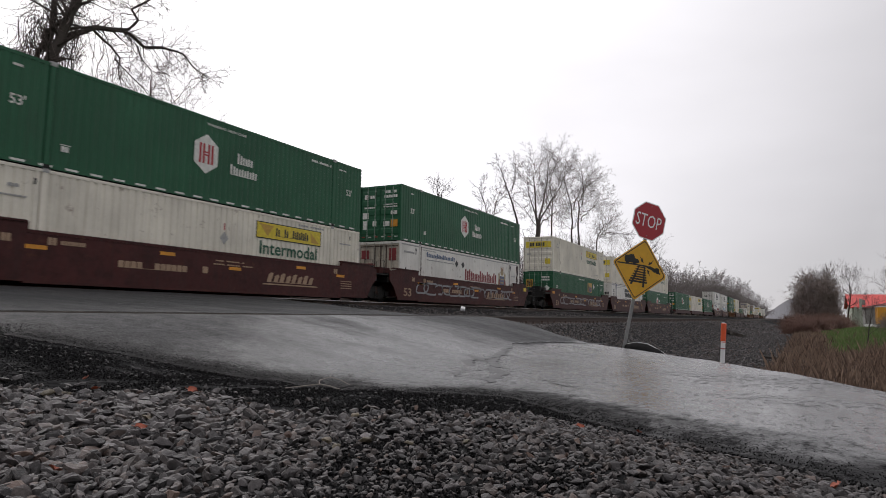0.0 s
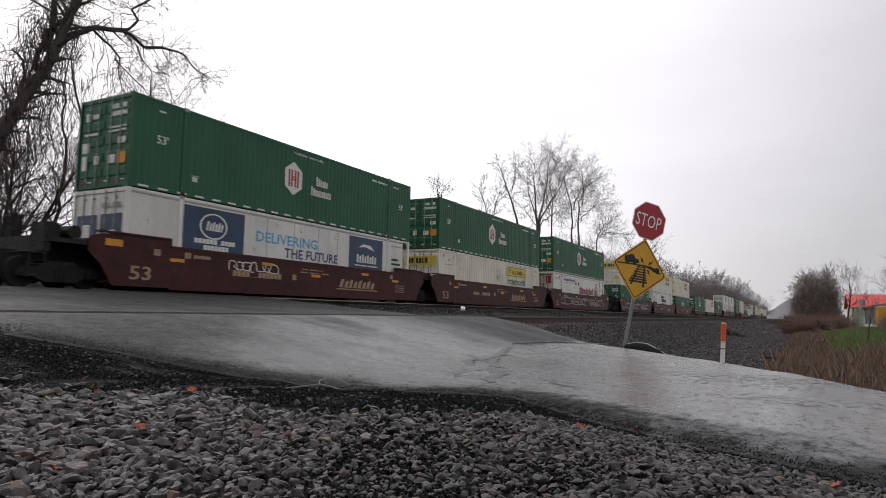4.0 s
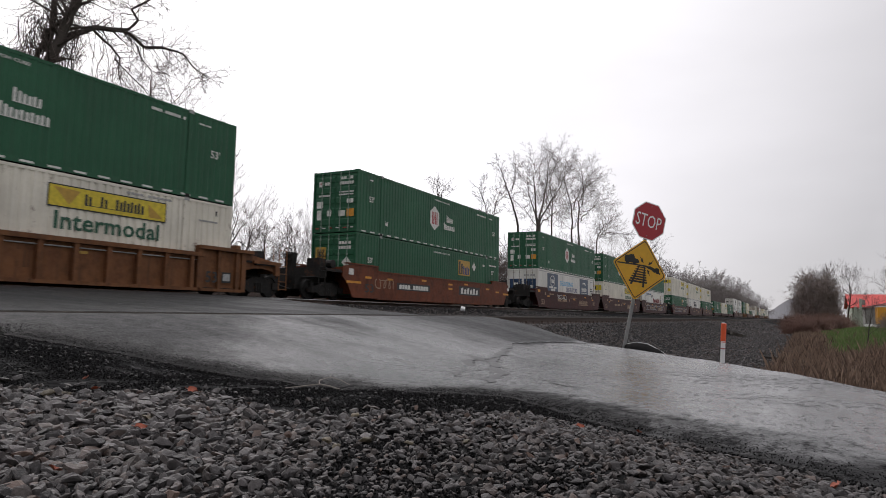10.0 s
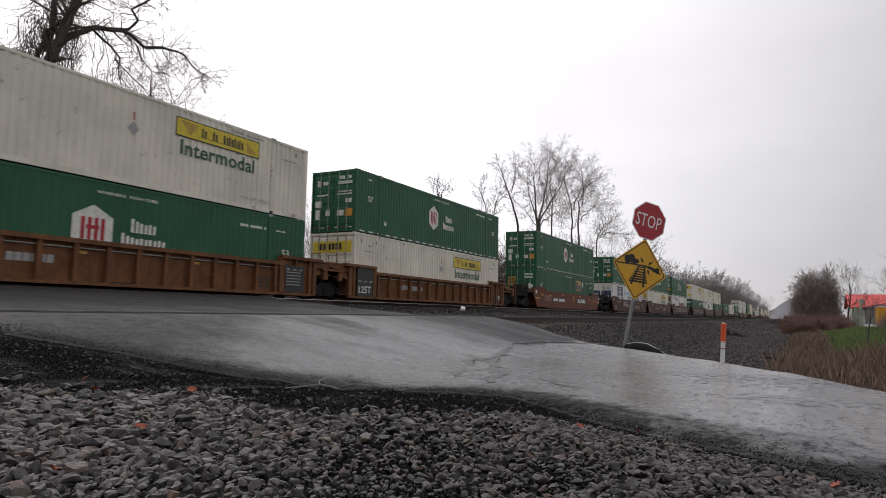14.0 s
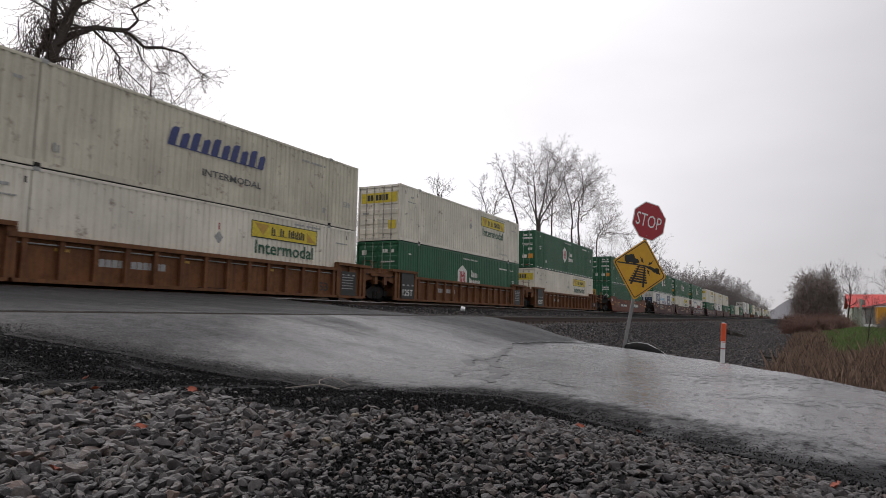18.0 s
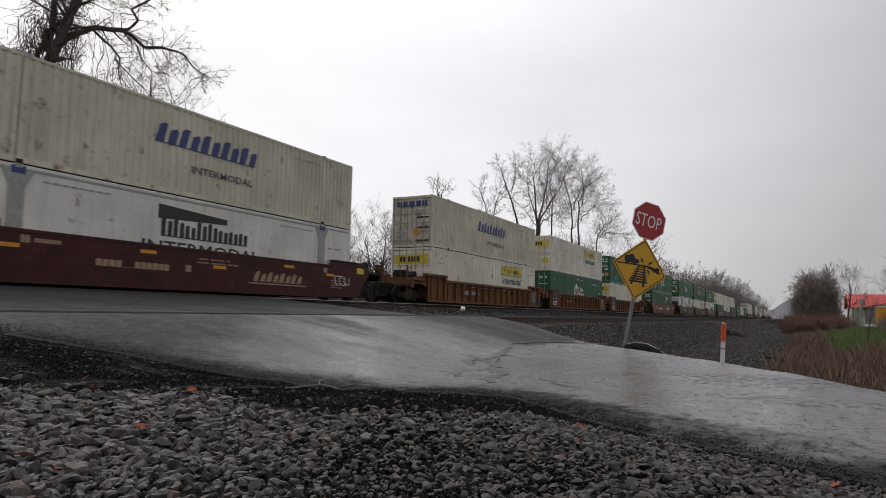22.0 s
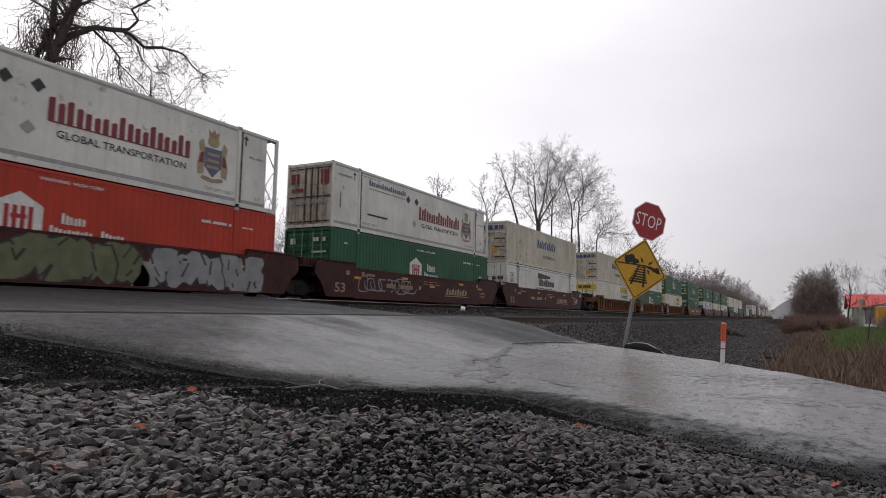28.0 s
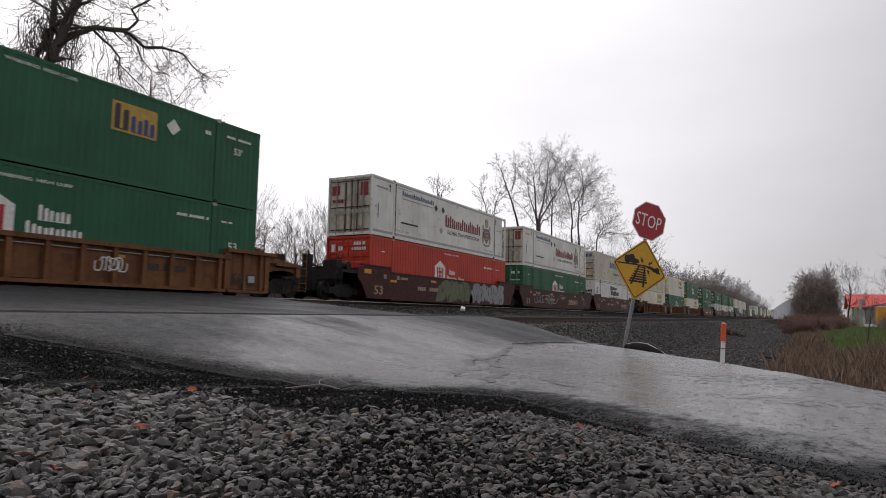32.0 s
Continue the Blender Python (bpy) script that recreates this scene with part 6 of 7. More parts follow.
def drawn_tree(name, x, limbs, label, seed, fine=0.010, reach=1.6, open_by=0.9, up=0.03, level=2, many=2, squat=1.0, slim=1.0, shift=0.0):
    """A tree whose limbs run as given, (y, z) in the plane x, each with its girth at both ends; twigs grow from them all round."""
    rng, wood, twigs = random.Random(seed), Geo(), Geo()
    y0 = limbs[0][0][0][0]
    for pts, r0, r1, grown in limbs:
        drift, line = rng.gauss(0, 0.12), []
        pts = [Vector((drift * i, y - y0, z if z < 12 else 12 + (z - 12) * squat)) for i, (y, z) in enumerate(pts)]
        r0, r1 = r0 * slim, r1 * slim
        for a, b in zip(pts, pts[1:]):
            n = max(2, min(6, int((b - a).length / (reach * 0.32))))
            wig = 0.02 * (b - a).length
            line += [a.lerp(b, k / n) + Vector((rng.gauss(0, wig), rng.gauss(0, wig * (k > 0)), rng.gauss(0, wig * (k > 0)))) for k in range(n)]
        line.append(pts[-1])
        n = len(line)
        rad = [r0 + (r1 - r0) * (i / (n - 1)) ** 0.8 for i in range(n)]
        wood.tube(line, rad, 8 if r0 > 0.08 else 5, cap=False)
        turn = rng.uniform(0, 6)
        for i in range(max(1, int(grown * n)), n):
            for k in range(many + (i > n - 3)):
                turn += 2.4 + rng.uniform(-0.6, 0.6)
                axis = (line[i] - line[i - 1]).normalized()
                side = Matrix.Rotation(turn, 3, axis) @ axis.orthogonal().normalized()
                nd = (axis * rng.uniform(0.6, 1.0) + side * open_by * rng.uniform(0.7, 1.3)).normalized()
                branch(rng, wood, twigs, line[i], nd, reach * rng.uniform(0.6, 1.25), max(fine * 1.6, rad[i] * rng.uniform(0.25, 0.5)), level, fine, open_by, up)
    base = thing(name, pose(x, y0 + shift, 0.0), label, "tree")
    part("trunk", wood, BARK, base, smooth=True)
    part("crown", twigs, TWIG, base, "fine bare twigs")
    return base, wood, twigs


def vine_tree():
    """The old leaning tree with vines hanging in it, behind the train."""
    base, wood, twigs = drawn_tree("tree", -25.0, [
        ([(9.0, -0.2), (10.2, 2.2), (11.4, 4.5), (12.3, 6.7), (12.8, 7.9), (13.3, 9.0), (13.7, 10.2), (14.1, 11.7), (14.5, 12.9), (15.4, 15.2)], 0.36, 0.13, 0.4),
        ([(13.7, 10.2), (13.9, 11.3), (13.9, 12.3), (13.8, 13.5), (14.0, 15.5)], 0.14, 0.07, 0.2),
        ([(13.8, 10.3), (14.6, 11.2), (15.4, 11.8), (16.6, 12.2), (17.1, 12.1), (17.6, 11.8), (18.5, 12.1), (19.6, 12.2), (20.3, 11.7), (21.0, 11.5)], 0.16, 0.016, 0.25),
        ([(16.5, 12.15), (17.0, 12.4), (17.3, 12.9), (16.9, 13.2), (17.4, 13.7), (17.9, 14.2), (18.6, 15.0)], 0.08, 0.03, 0.3),
        ([(15.5, 11.75), (16.2, 11.3), (16.5, 10.9), (16.4, 10.1), (16.5, 9.4)], 0.06, 0.015, 0.2),
        ([(16.5, 10.9), (16.7, 10.5), (17.4, 9.9), (17.9, 9.2)], 0.04, 0.012, 0.2), ([(17.5, 11.85), (17.7, 11.3), (18.2, 10.9), (18.8, 11.0)], 0.04, 0.012, 0.3),
        ([(12.95, 8.3), (13.0, 9.1), (12.9, 9.5), (12.7, 9.7), (12.5, 9.8)], 0.07, 0.035, 2.0), ([(13.3, 9.3), (13.6, 10.9), (14.0, 11.4), (14.6, 12.2), (15.5, 13.4)], 0.11, 0.05, 0.2),
    ], "large leaning bare tree hung with tangled vines", 21, 0.0085, 1.05, 1.1, -0.02, many=3)
    rng = random.Random(5)
    for k in range(230):
        y = 11.6 + abs(rng.gauss(0, 2.3))
        top = 8.2 + rng.uniform(0, 4.6) if y < 17 else rng.uniform(9.5, 12)
        if y < 13:
            top = min(top, 4.5 + (y - 11.4) * 3.2 + rng.uniform(0, 2))
        p, line = Vector((rng.uniform(-0.8, 0.8), y - 9.0, top)), []
        for i in range(7):
            line.append(p)
            p = p + Vector((rng.gauss(0, 0.12), rng.gauss(0.02, 0.17), -rng.uniform(0.15, 0.75)))
        twigs.tube(line, [rng.uniform(0.006, 0.016)] * 7, 3, cap=False)
    # a mat of vines round the upper trunk
    for k in range(420):
        t = rng.random()
        p = Vector((rng.gauss(0, 0.4), 3.6 + 2.0 * t + rng.gauss(0, 0.45), 8.6 + 5.5 * t + rng.gauss(0, 0.5)))
        d, line = Vector((rng.gauss(0, 1), rng.gauss(0, 1), rng.gauss(0, 1))).normalized(), []
        for i in range(6):
            line.append(p)
            d = (d + Vector((rng.gauss(0, 0.5), rng.gauss(0, 0.5), rng.gauss(-0.1, 0.5)))).normalized()
            p = p + d * rng.uniform(0.10, 0.24)
        twigs.tube(line, [rng.uniform(0.006, 0.014)] * 6, 3, cap=False)
    for name, geo, mat in (("trunk", wood, BARK), ("crown", twigs, TWIG)):
        for child in base.children:
            if child.name.split(".")[0] == name:
                old, child.data = child.data, geo.mesh(name, mat, name == "trunk")
                bpy.data.meshes.remove(old)


vine_tree()


def sapling_row():
    """The young trees right behind the far track."""
    young = "slender bare young tree behind the tracks"
    drawn_tree("tree", -27.0, [([(18.4, 0), (18.1, 3.7), (17.7, 5.5), (17.2, 6.7), (16.7, 8.1), (16.2, 9.4), (15.8, 11.0)], 0.15, 0.03, 0.3), ([(17.9, 4.9), (17.6, 7.8), (17.3, 9.8)], 0.06, 0.02, 0.2)], young, 3, 0.008, 1.9, 0.8, 0.05)
    drawn_tree("tree", -27.4, [([(19.2, 0), (19.5, 3.2), (19.6, 4.5), (19.8, 6.5), (20.0, 8.4), (20.2, 9.7), (20.0, 11.5)], 0.14, 0.025, 0.3), ([(20.0, 8.9), (20.9, 10.3), (21.6, 11.1), (22.3, 12.3)], 0.05, 0.012, 0.3), ([(19.5, 4.1), (20.0, 5.1), (20.7, 5.9), (21.0, 7.4)], 0.07, 0.02, 0.3)],
               "forked bare young tree behind the tracks", 4, 0.008, 1.7, 0.8, 0.05)
    drawn_tree("tree", -27.0, [([(22.0, 0), (21.6, 3.3), (20.9, 6.3), (20.5, 7.4)], 0.10, 0.025, 0.3), ([(21.1, 5.4), (21.5, 6.8), (21.6, 8.3), (21.8, 10.2)], 0.06, 0.015, 0.2)], young, 6, 0.008, 1.5, 0.8, 0.05)
    drawn_tree("tree", -27.0, [([(21.7, 0), (21.8, 4.0), (22.0, 6.8), (22.8, 8.2), (23.3, 9.2)], 0.09, 0.02, 0.3)], young, 7, 0.008, 1.5, 0.8, 0.05)
    drawn_tree("tree", -28.2, [([(16.4, 0), (16.3, 4.0), (16.6, 7.0), (16.2, 10.0), (16.5, 12.0)], 0.12, 0.02, 0.25)], young, 8, 0.008, 1.7, 0.8, 0.05)
    drawn_tree("tree", -28.6, [([(14.6, 0), (14.9, 4.0), (14.4, 7.0), (14.6, 9.5)], 0.12, 0.02, 0.25), ([(14.8, 3.5), (15.4, 6.0), (15.5, 8.5)], 0.05, 0.015, 0.2)], young, 9, 0.008, 1.7, 0.85, 0.04)


sapling_row()


def crossing_grove():
    """The tall trees that stand over the train beyond the crossing."""
    big, side = "tall bare tree forking into many rising limbs", "tall slender bare tree in the grove behind the train"
    drawn_tree("tree", -30.0, [([(78.8, 0), (78.8, 9.2), (79.2, 12.9)], 0.50, 0.38, 2.0), ([(79.0, 12.7), (77.9, 14.7), (76.2, 16.0), (75.0, 17.4), (74.4, 19.2)], 0.15, 0.03, 0.25),
                               ([(79.0, 12.8), (78.6, 16.0), (78.2, 18.8), (77.8, 20.9), (78.4, 22.6)], 0.20, 0.03, 0.3), ([(79.3, 12.8), (80.9, 16.8), (81.8, 20.4), (81.9, 22.8), (82.2, 24.6)], 0.22, 0.03, 0.3),
                               ([(79.4, 12.7), (82.8, 16.8), (85.6, 19.6), (87.6, 22.6), (88.8, 25.0)], 0.20, 0.03, 0.3), ([(79.3, 12.6), (84.2, 15.0), (89.4, 17.4), (94.0, 19.2)], 0.12, 0.025, 0.3), ([(78.8, 12.4), (76.2, 13.4), (74.0, 14.5)], 0.09, 0.025, 0.3)],
               big, 31, 0.015, 3.1, 1.05, 0.02, many=3, shift=2.4, squat=0.80, slim=0.8)
    drawn_tree("tree", -31.0, [([(87.2, 0), (87.2, 11.1), (87.2, 15.5), (87.2, 18.8), (85.9, 21.7), (87.6, 24.5), (88.9, 26.8)], 0.25, 0.04, 0.45), ([(87.2, 17.6), (84.0, 20.5), (82.0, 22.4)], 0.10, 0.03, 0.2), ([(87.2, 18.3), (90.8, 22.1), (92.6, 25.2)], 0.10, 0.03, 0.2)], side, 32, 0.015, 3.1, 1.05, 0.02, many=3, shift=2.6, squat=0.80, slim=0.8)
    drawn_tree("tree", -30.0, [([(94.2, 0), (94.2, 11.6), (94.5, 15.7), (94.5, 19.2), (92.9, 21.9), (92.0, 24.0), (93.4, 27.3)], 0.28, 0.04, 0.45), ([(94.5, 18.3), (97.4, 22.5), (100.6, 25.8), (103.0, 28.2)], 0.14, 0.03, 0.2)], side, 33, 0.015, 3.1, 1.05, 0.02, many=3, shift=3.2, squat=0.80, slim=0.8)
    drawn_tree("tree", -30.0, [([(97.6, 0), (97.6, 11.5), (98.2, 16.2), (99.3, 20.8), (103.0, 24.4), (107.6, 27.0), (111.4, 28.2)], 0.26, 0.04, 0.4), ([(99.1, 20.0), (100.2, 23.7), (99.6, 26.4), (99.0, 28.6)], 0.12, 0.03, 0.2), ([(98.4, 16.8), (105.6, 20.8), (112.2, 23.6), (117.4, 25.4)], 0.12, 0.03, 0.25)],
               big, 34, 0.015, 3.1, 1.05, 0.02, many=3, shift=3.2, squat=0.80, slim=0.8)
    drawn_tree("tree", -30.0, [([(111.1, 0), (111.1, 11.7), (111.9, 14.2), (114.2, 16.0), (118.7, 18.7), (123.4, 20.4)], 0.22, 0.03, 0.45), ([(113.2, 15.2), (116.6, 18.4), (115.6, 21.0)], 0.10, 0.03, 0.2), ([(114.2, 15.8), (121.9, 17.3), (127.0, 17.6)], 0.10, 0.03, 0.2)],
               "smaller bare tree with an arched crown beside the grove", 35, 0.015, 3.1, 1.05, 0.02, many=3, shift=0.6, squat=0.80, slim=0.8)
    drawn_tree("tree", -30.0, [([(73.4, 0), (73.0, 11.5), (72.2, 13.1), (71.3, 14.6), (70.2, 16.1), (69.2, 17.6), (68.0, 18.6)], 0.20, 0.03, 0.55), ([(70.5, 15.7), (71.9, 17.4), (72.3, 19.2)], 0.08, 0.02, 0.2)], "slender leaning bare tree beside the grove", 36, 0.014, 1.3, 0.9, 0.03, shift=2.0)
    drawn_tree("tree", -30.0, [([(54.6, 0), (54.3, 10.6), (54.1, 11.7), (53.6, 12.7)], 0.15, 0.03, 0.6), ([(54.2, 11.3), (55.0, 12.8)], 0.05, 0.02, 0.2)], "slender bare tree standing alone behind the tracks", 37, 0.012, 1.3, 0.9, 0.03)
    drawn_tree("tree", -30.0, [([(66.8, 0), (66.2, 10.0), (64.9, 12.8), (63.6, 14.2)], 0.14, 0.03, 0.55), ([(66.1, 10.6), (68.0, 13.4), (69.0, 14.8)], 0.07, 0.02, 0.2)], "slender bare tree beside the grove", 38, 0.016, 1.5, 0.8, 0.04)


crossing_grove()

# mist over the far tree line is put into this paler twig and bark colour
HAZETWIGS = plain("hazed_twigs", (0.15, 0.13, 0.124), 0.9, vary=0.3, scale=1.0)
TREES = {
    "slim": tree_model("tree", 5, 11.0, 0.16, 3, 3, "slim bare young tree behind the tracks", 0.25, droop=-0.05, fine=0.009),
    "fork": tree_model("tree", 8, 12.0, 0.19, 3, 3, "bare forked tree behind the tracks", 0.3, (0.05, 0.12), stems=2, fine=0.009),
    "lean": tree_model("tree", 44, 11.5, 0.21, 3, 3, "bare tree leaning over the brush behind the tracks", 0.4, (0.02, -0.22), droop=-0.02, fine=0.009),
    "stout": tree_model("tree", 12, 9.0, 0.15, 4, 2, "bare tree with a spreading crown behind the tracks", 0.35, (0, 0.05)),
    "tall": limbed_tree(17, 23.5, 0.36, "tall bare tree forking into many rising limbs", 6, 0.36, 0.34, 0.014),
    "round": limbed_tree(31, 13.0, 0.22, "rounded bare tree in the far tree line", 14, 0.2, 0.85, 0.026, 1.0, -0.005, bark=HAZETWIGS, thin=HAZETWIGS),
    "thicket": tree_model("shrub", 37, 5.5, 0.035, 2, 3, "tangle of thin bare saplings behind the tracks", 0.1, stems=4),
}
USED = set()


def plant(kind, x, y, z=0.0, size=1.0, turn=0.0, slim=1.0, shift=0.0):
    m = pose(x, y, z + (land(x, y) - 0.1 if kind == "thicket" else 0.0), 0, 0, turn)
    src = TREES[kind]
    if kind in USED:
        ob = copy_thing(src, m)
    else:
        ob = src
        ob.matrix_basis = m
        USED.add(kind)
    ob.scale = (size * slim, size * slim, size)
    return ob


for kind, x, y, size, turn in (
        ("lean", -29.0, 26.5, 0.9, 190), ("slim", -28.5, 12.6, 0.8, 200), ("fork", -30, 13.2, 0.8, 20), ("slim", -31, 11.5, 0.9, 330), ("fork", -28.5, 29.5, 0.62, 75), ("slim", -28.2, 32.5, 0.68, 15), ("fork", -28.5, 35.5, 0.66, 140), ("slim", -29, 38.5, 0.75, 260), ("fork", -29, 41.5, 0.78, 320), ("stout", -30, 44, 1.0, 100), ("slim", -29, 46.5, 0.8, 30), ("fork", -30, 49.5, 0.8, 200), ("slim", -29.5, 18.6, 0.75, 60), ("slim", -30, 14.0, 0.8, 220),  ("fork", -30, 24.5, 0.95, 200), ("stout", -31, 30.5, 0.95, 20),
        ("slim", -31, 27.2, 0.8, 250), ("fork", -26.5, 13.0, 0.75, 300), ("stout", -33, 35, 0.8, 140), ("slim", -33, 40, 0.8, 80), ("fork", -36, 60, 0.9, 30), ("stout", -37, 47, 0.9, 75), ("fork", -31.5, 15, 1.0, 95), ("slim", -29, 10.5, 1.0, 44), 
        
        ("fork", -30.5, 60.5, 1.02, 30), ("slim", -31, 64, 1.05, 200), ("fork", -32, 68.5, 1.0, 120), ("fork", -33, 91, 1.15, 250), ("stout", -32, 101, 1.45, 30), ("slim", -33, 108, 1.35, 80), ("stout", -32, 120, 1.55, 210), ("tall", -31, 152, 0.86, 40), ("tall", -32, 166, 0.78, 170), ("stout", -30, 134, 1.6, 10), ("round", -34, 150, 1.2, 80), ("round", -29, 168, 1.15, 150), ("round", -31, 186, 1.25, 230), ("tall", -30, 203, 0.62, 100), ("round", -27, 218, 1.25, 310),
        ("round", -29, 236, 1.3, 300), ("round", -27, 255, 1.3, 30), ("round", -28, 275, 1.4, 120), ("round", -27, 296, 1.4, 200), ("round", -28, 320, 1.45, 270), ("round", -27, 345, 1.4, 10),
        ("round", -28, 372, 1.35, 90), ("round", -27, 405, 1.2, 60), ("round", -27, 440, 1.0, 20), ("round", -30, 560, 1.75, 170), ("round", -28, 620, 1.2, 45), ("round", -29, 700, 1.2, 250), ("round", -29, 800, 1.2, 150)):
    plant(kind, x, y, 0.0, size, turn)
rng = random.Random(77)
for i in range(13):
    plant("thicket", rng.uniform(-34, -26.5), 8 + i * 3.6 + rng.uniform(-1, 1), 0.0, rng.uniform(0.5, 0.95), rng.uniform(0, 360))
for i in range(15):
    plant("thicket", rng.uniform(-38, -27), 68 + i * 4.6 + rng.uniform(-1, 1), 0.0, rng.uniform(1.0, 1.8), rng.uniform(0, 360))

for i in range(14):
    plant("thicket", rng.uniform(-26.5, -24.8), 3 + i * 2.2 + rng.uniform(-1, 1), 0.0, rng.uniform(0.28, 0.45), rng.uniform(0, 360))

# ---- brush, weeds and houses past the verge ----


def far_brush():
    """Dead grass and brush along the bank behind the far track."""
    rng, g = random.Random(52), Geo()
    for i in range(52000):
        y = -4 + 500 * rng.random() ** 2.2
        x = rng.uniform(-30, -24.2)
        h = rng.uniform(0.25, 0.75) * (0.6 + 0.12 * (-24.0 - x)) * (1.8 if rng.random() < 0.12 else 1)
        w = rng.uniform(0.004, 0.009) * (1 + y / 35)
        z, a, n = land(x, y) - 0.05, rng.uniform(0, math.tau), len(g.v)
        dx, dy, lx, ly = w * math.cos(a), w * math.sin(a), h * rng.gauss(0, 0.35), h * rng.gauss(0, 0.35)
        g.v += [(x - dx, y - dy, z), (x + dx, y + dy, z), (x + lx * 0.5 + dx * 0.6, y + ly * 0.5 + dy * 0.6, z + h * 0.65), (x + lx, y + ly, z + h)]
        g.f += [(n, n + 1, n + 2), (n, n + 2, n + 3)]
    tagged(new("far_brush", g.mesh("far_brush", FARWEED)), "grey-brown dead brush along the bank behind the far track", "brush", kind="stuff")


FARWEED = rocky("dead_brush", (0.045, 0.036, 0.03), (0.20, 0.16, 0.13), 1.5, 0.9, 0.005)
far_brush()


def brush_clump(name, m, seed, wide, tall, stems, label, material=None):
    rng, g = random.Random(seed), Geo()
    for s in range(stems):
        a, r = rng.uniform(0, math.tau), wide * math.sqrt(rng.random())
        p = Vector((r * math.cos(a), r * math.sin(a), -0.3))
        h = tall * (1 - 0.2 * (r / wide) ** 2) * rng.uniform(0.35, 1.05)
        d = Vector((0.04 * math.cos(a) + rng.gauss(0, 0.06), 0.04 * math.sin(a) + rng.gauss(0, 0.06), 1)).normalized()
        pts, rad = [p], [0.05]
        for i in range(5):
            d = (d + Vector((rng.gauss(0, 0.12), rng.gauss(0, 0.12), 0.05))).normalized()
            p = p + d * h / 5
            pts.append(p)
            rad.append(0.05 * (1 - 0.17 * (i + 1)))
        g.tube(pts, rad, 3, cap=False)
        for i in range(1, 6):
            for k in range(5):
                side = Vector((rng.gauss(0, 1), rng.gauss(0, 1), rng.gauss(0.5, 0.6))).normalized()
                e = pts[i] + side * rng.uniform(0.35, 0.85)
                g.tube([pts[i], (pts[i] + e) / 2 + Vector((rng.gauss(0, 0.1), rng.gauss(0, 0.1), 0.1)), e], [0.02, 0.014, 0.006], 3, cap=False)
                for q in range(2):
                    f = e + Vector((rng.gauss(0, 0.35), rng.gauss(0, 0.35), rng.gauss(0.25, 0.3)))
                    g.tube([(pts[i] + e) / 2, f], [0.012, 0.006], 3, cap=False)
    base = thing(name, m, label, "shrub")
    part("brush", g, material or BRUSH, base)
    return base


under = brush_clump("shrub", pose(-25.2, 2, 0.1), 14, 1.7, 1.5, 55, "low tangle of bare brush behind the far track")
for i in range(1, 11):
    copy_thing(under, pose(-25.2 + rng.uniform(-0.8, 0.8), 2 + i * 3.0, 0.1, 0, 0, rng.uniform(0, 360)))
brush_clump("thicket", pose(1.15, 73, -0.3), 3, 0.7, 5.2, 90, "tall dense thicket of bare brown brush beside the tracks")
brush_clump("thicket", pose(2.05, 75, -0.3), 5, 0.8, 6.1, 105, "tall dense thicket of bare brown brush beside the tracks")
brush_clump("thicket", pose(3.0, 78, -0.3), 6, 0.65, 5.4, 75, "tall dense thicket of bare brown brush beside the tracks")
russet = brush_clump("shrub", pose(2.1, 66, -0.4), 4, 1.1, 0.8, 110, "low reddish-brown brush beside the tracks", RUSSET)
for bx, by, turn, size in ((0.6, 62, 40, 0.8), (3.3, 68, 90, 1.0), (1.2, 54, 150, 0.75), (0.3, 70, 200, 1.0), (2.6, 59, 280, 0.8), (0.2, 47, 320, 0.6)):
    copy_thing(russet, pose(bx, by, -0.4, 0, 0, turn) @ Matrix.Scale(size, 4))
brush_clump("shrub", pose(6.4, 56, -0.15), 9, 0.6, 0.5, 50, "low dark shrub beside the yard")
plant("slim", 2.75, 77, -0.3, 0.60, 15, 0.55)
plant("fork", 3.2, 79, -0.3, 0.55, 100, 0.5)
plant("slim", 3.9, 82, -0.3, 0.60, 200, 0.55)
plant("slim", 3.1, 75, -0.3, 0.56, 310, 0.6)
plant("slim", 2.5, 80, -0.3, 0.58, 250, 0.55)
plant("stout", 5.3, 88, 0.0, 0.80, 190)
plant("stout", 8.6, 118, 0.0, 0.95, 45)
plant("slim", 2.78, 25.5, -0.2, 0.27, 60)
plant("slim", 1.92, 24.0, -0.35, 0.16, 130)


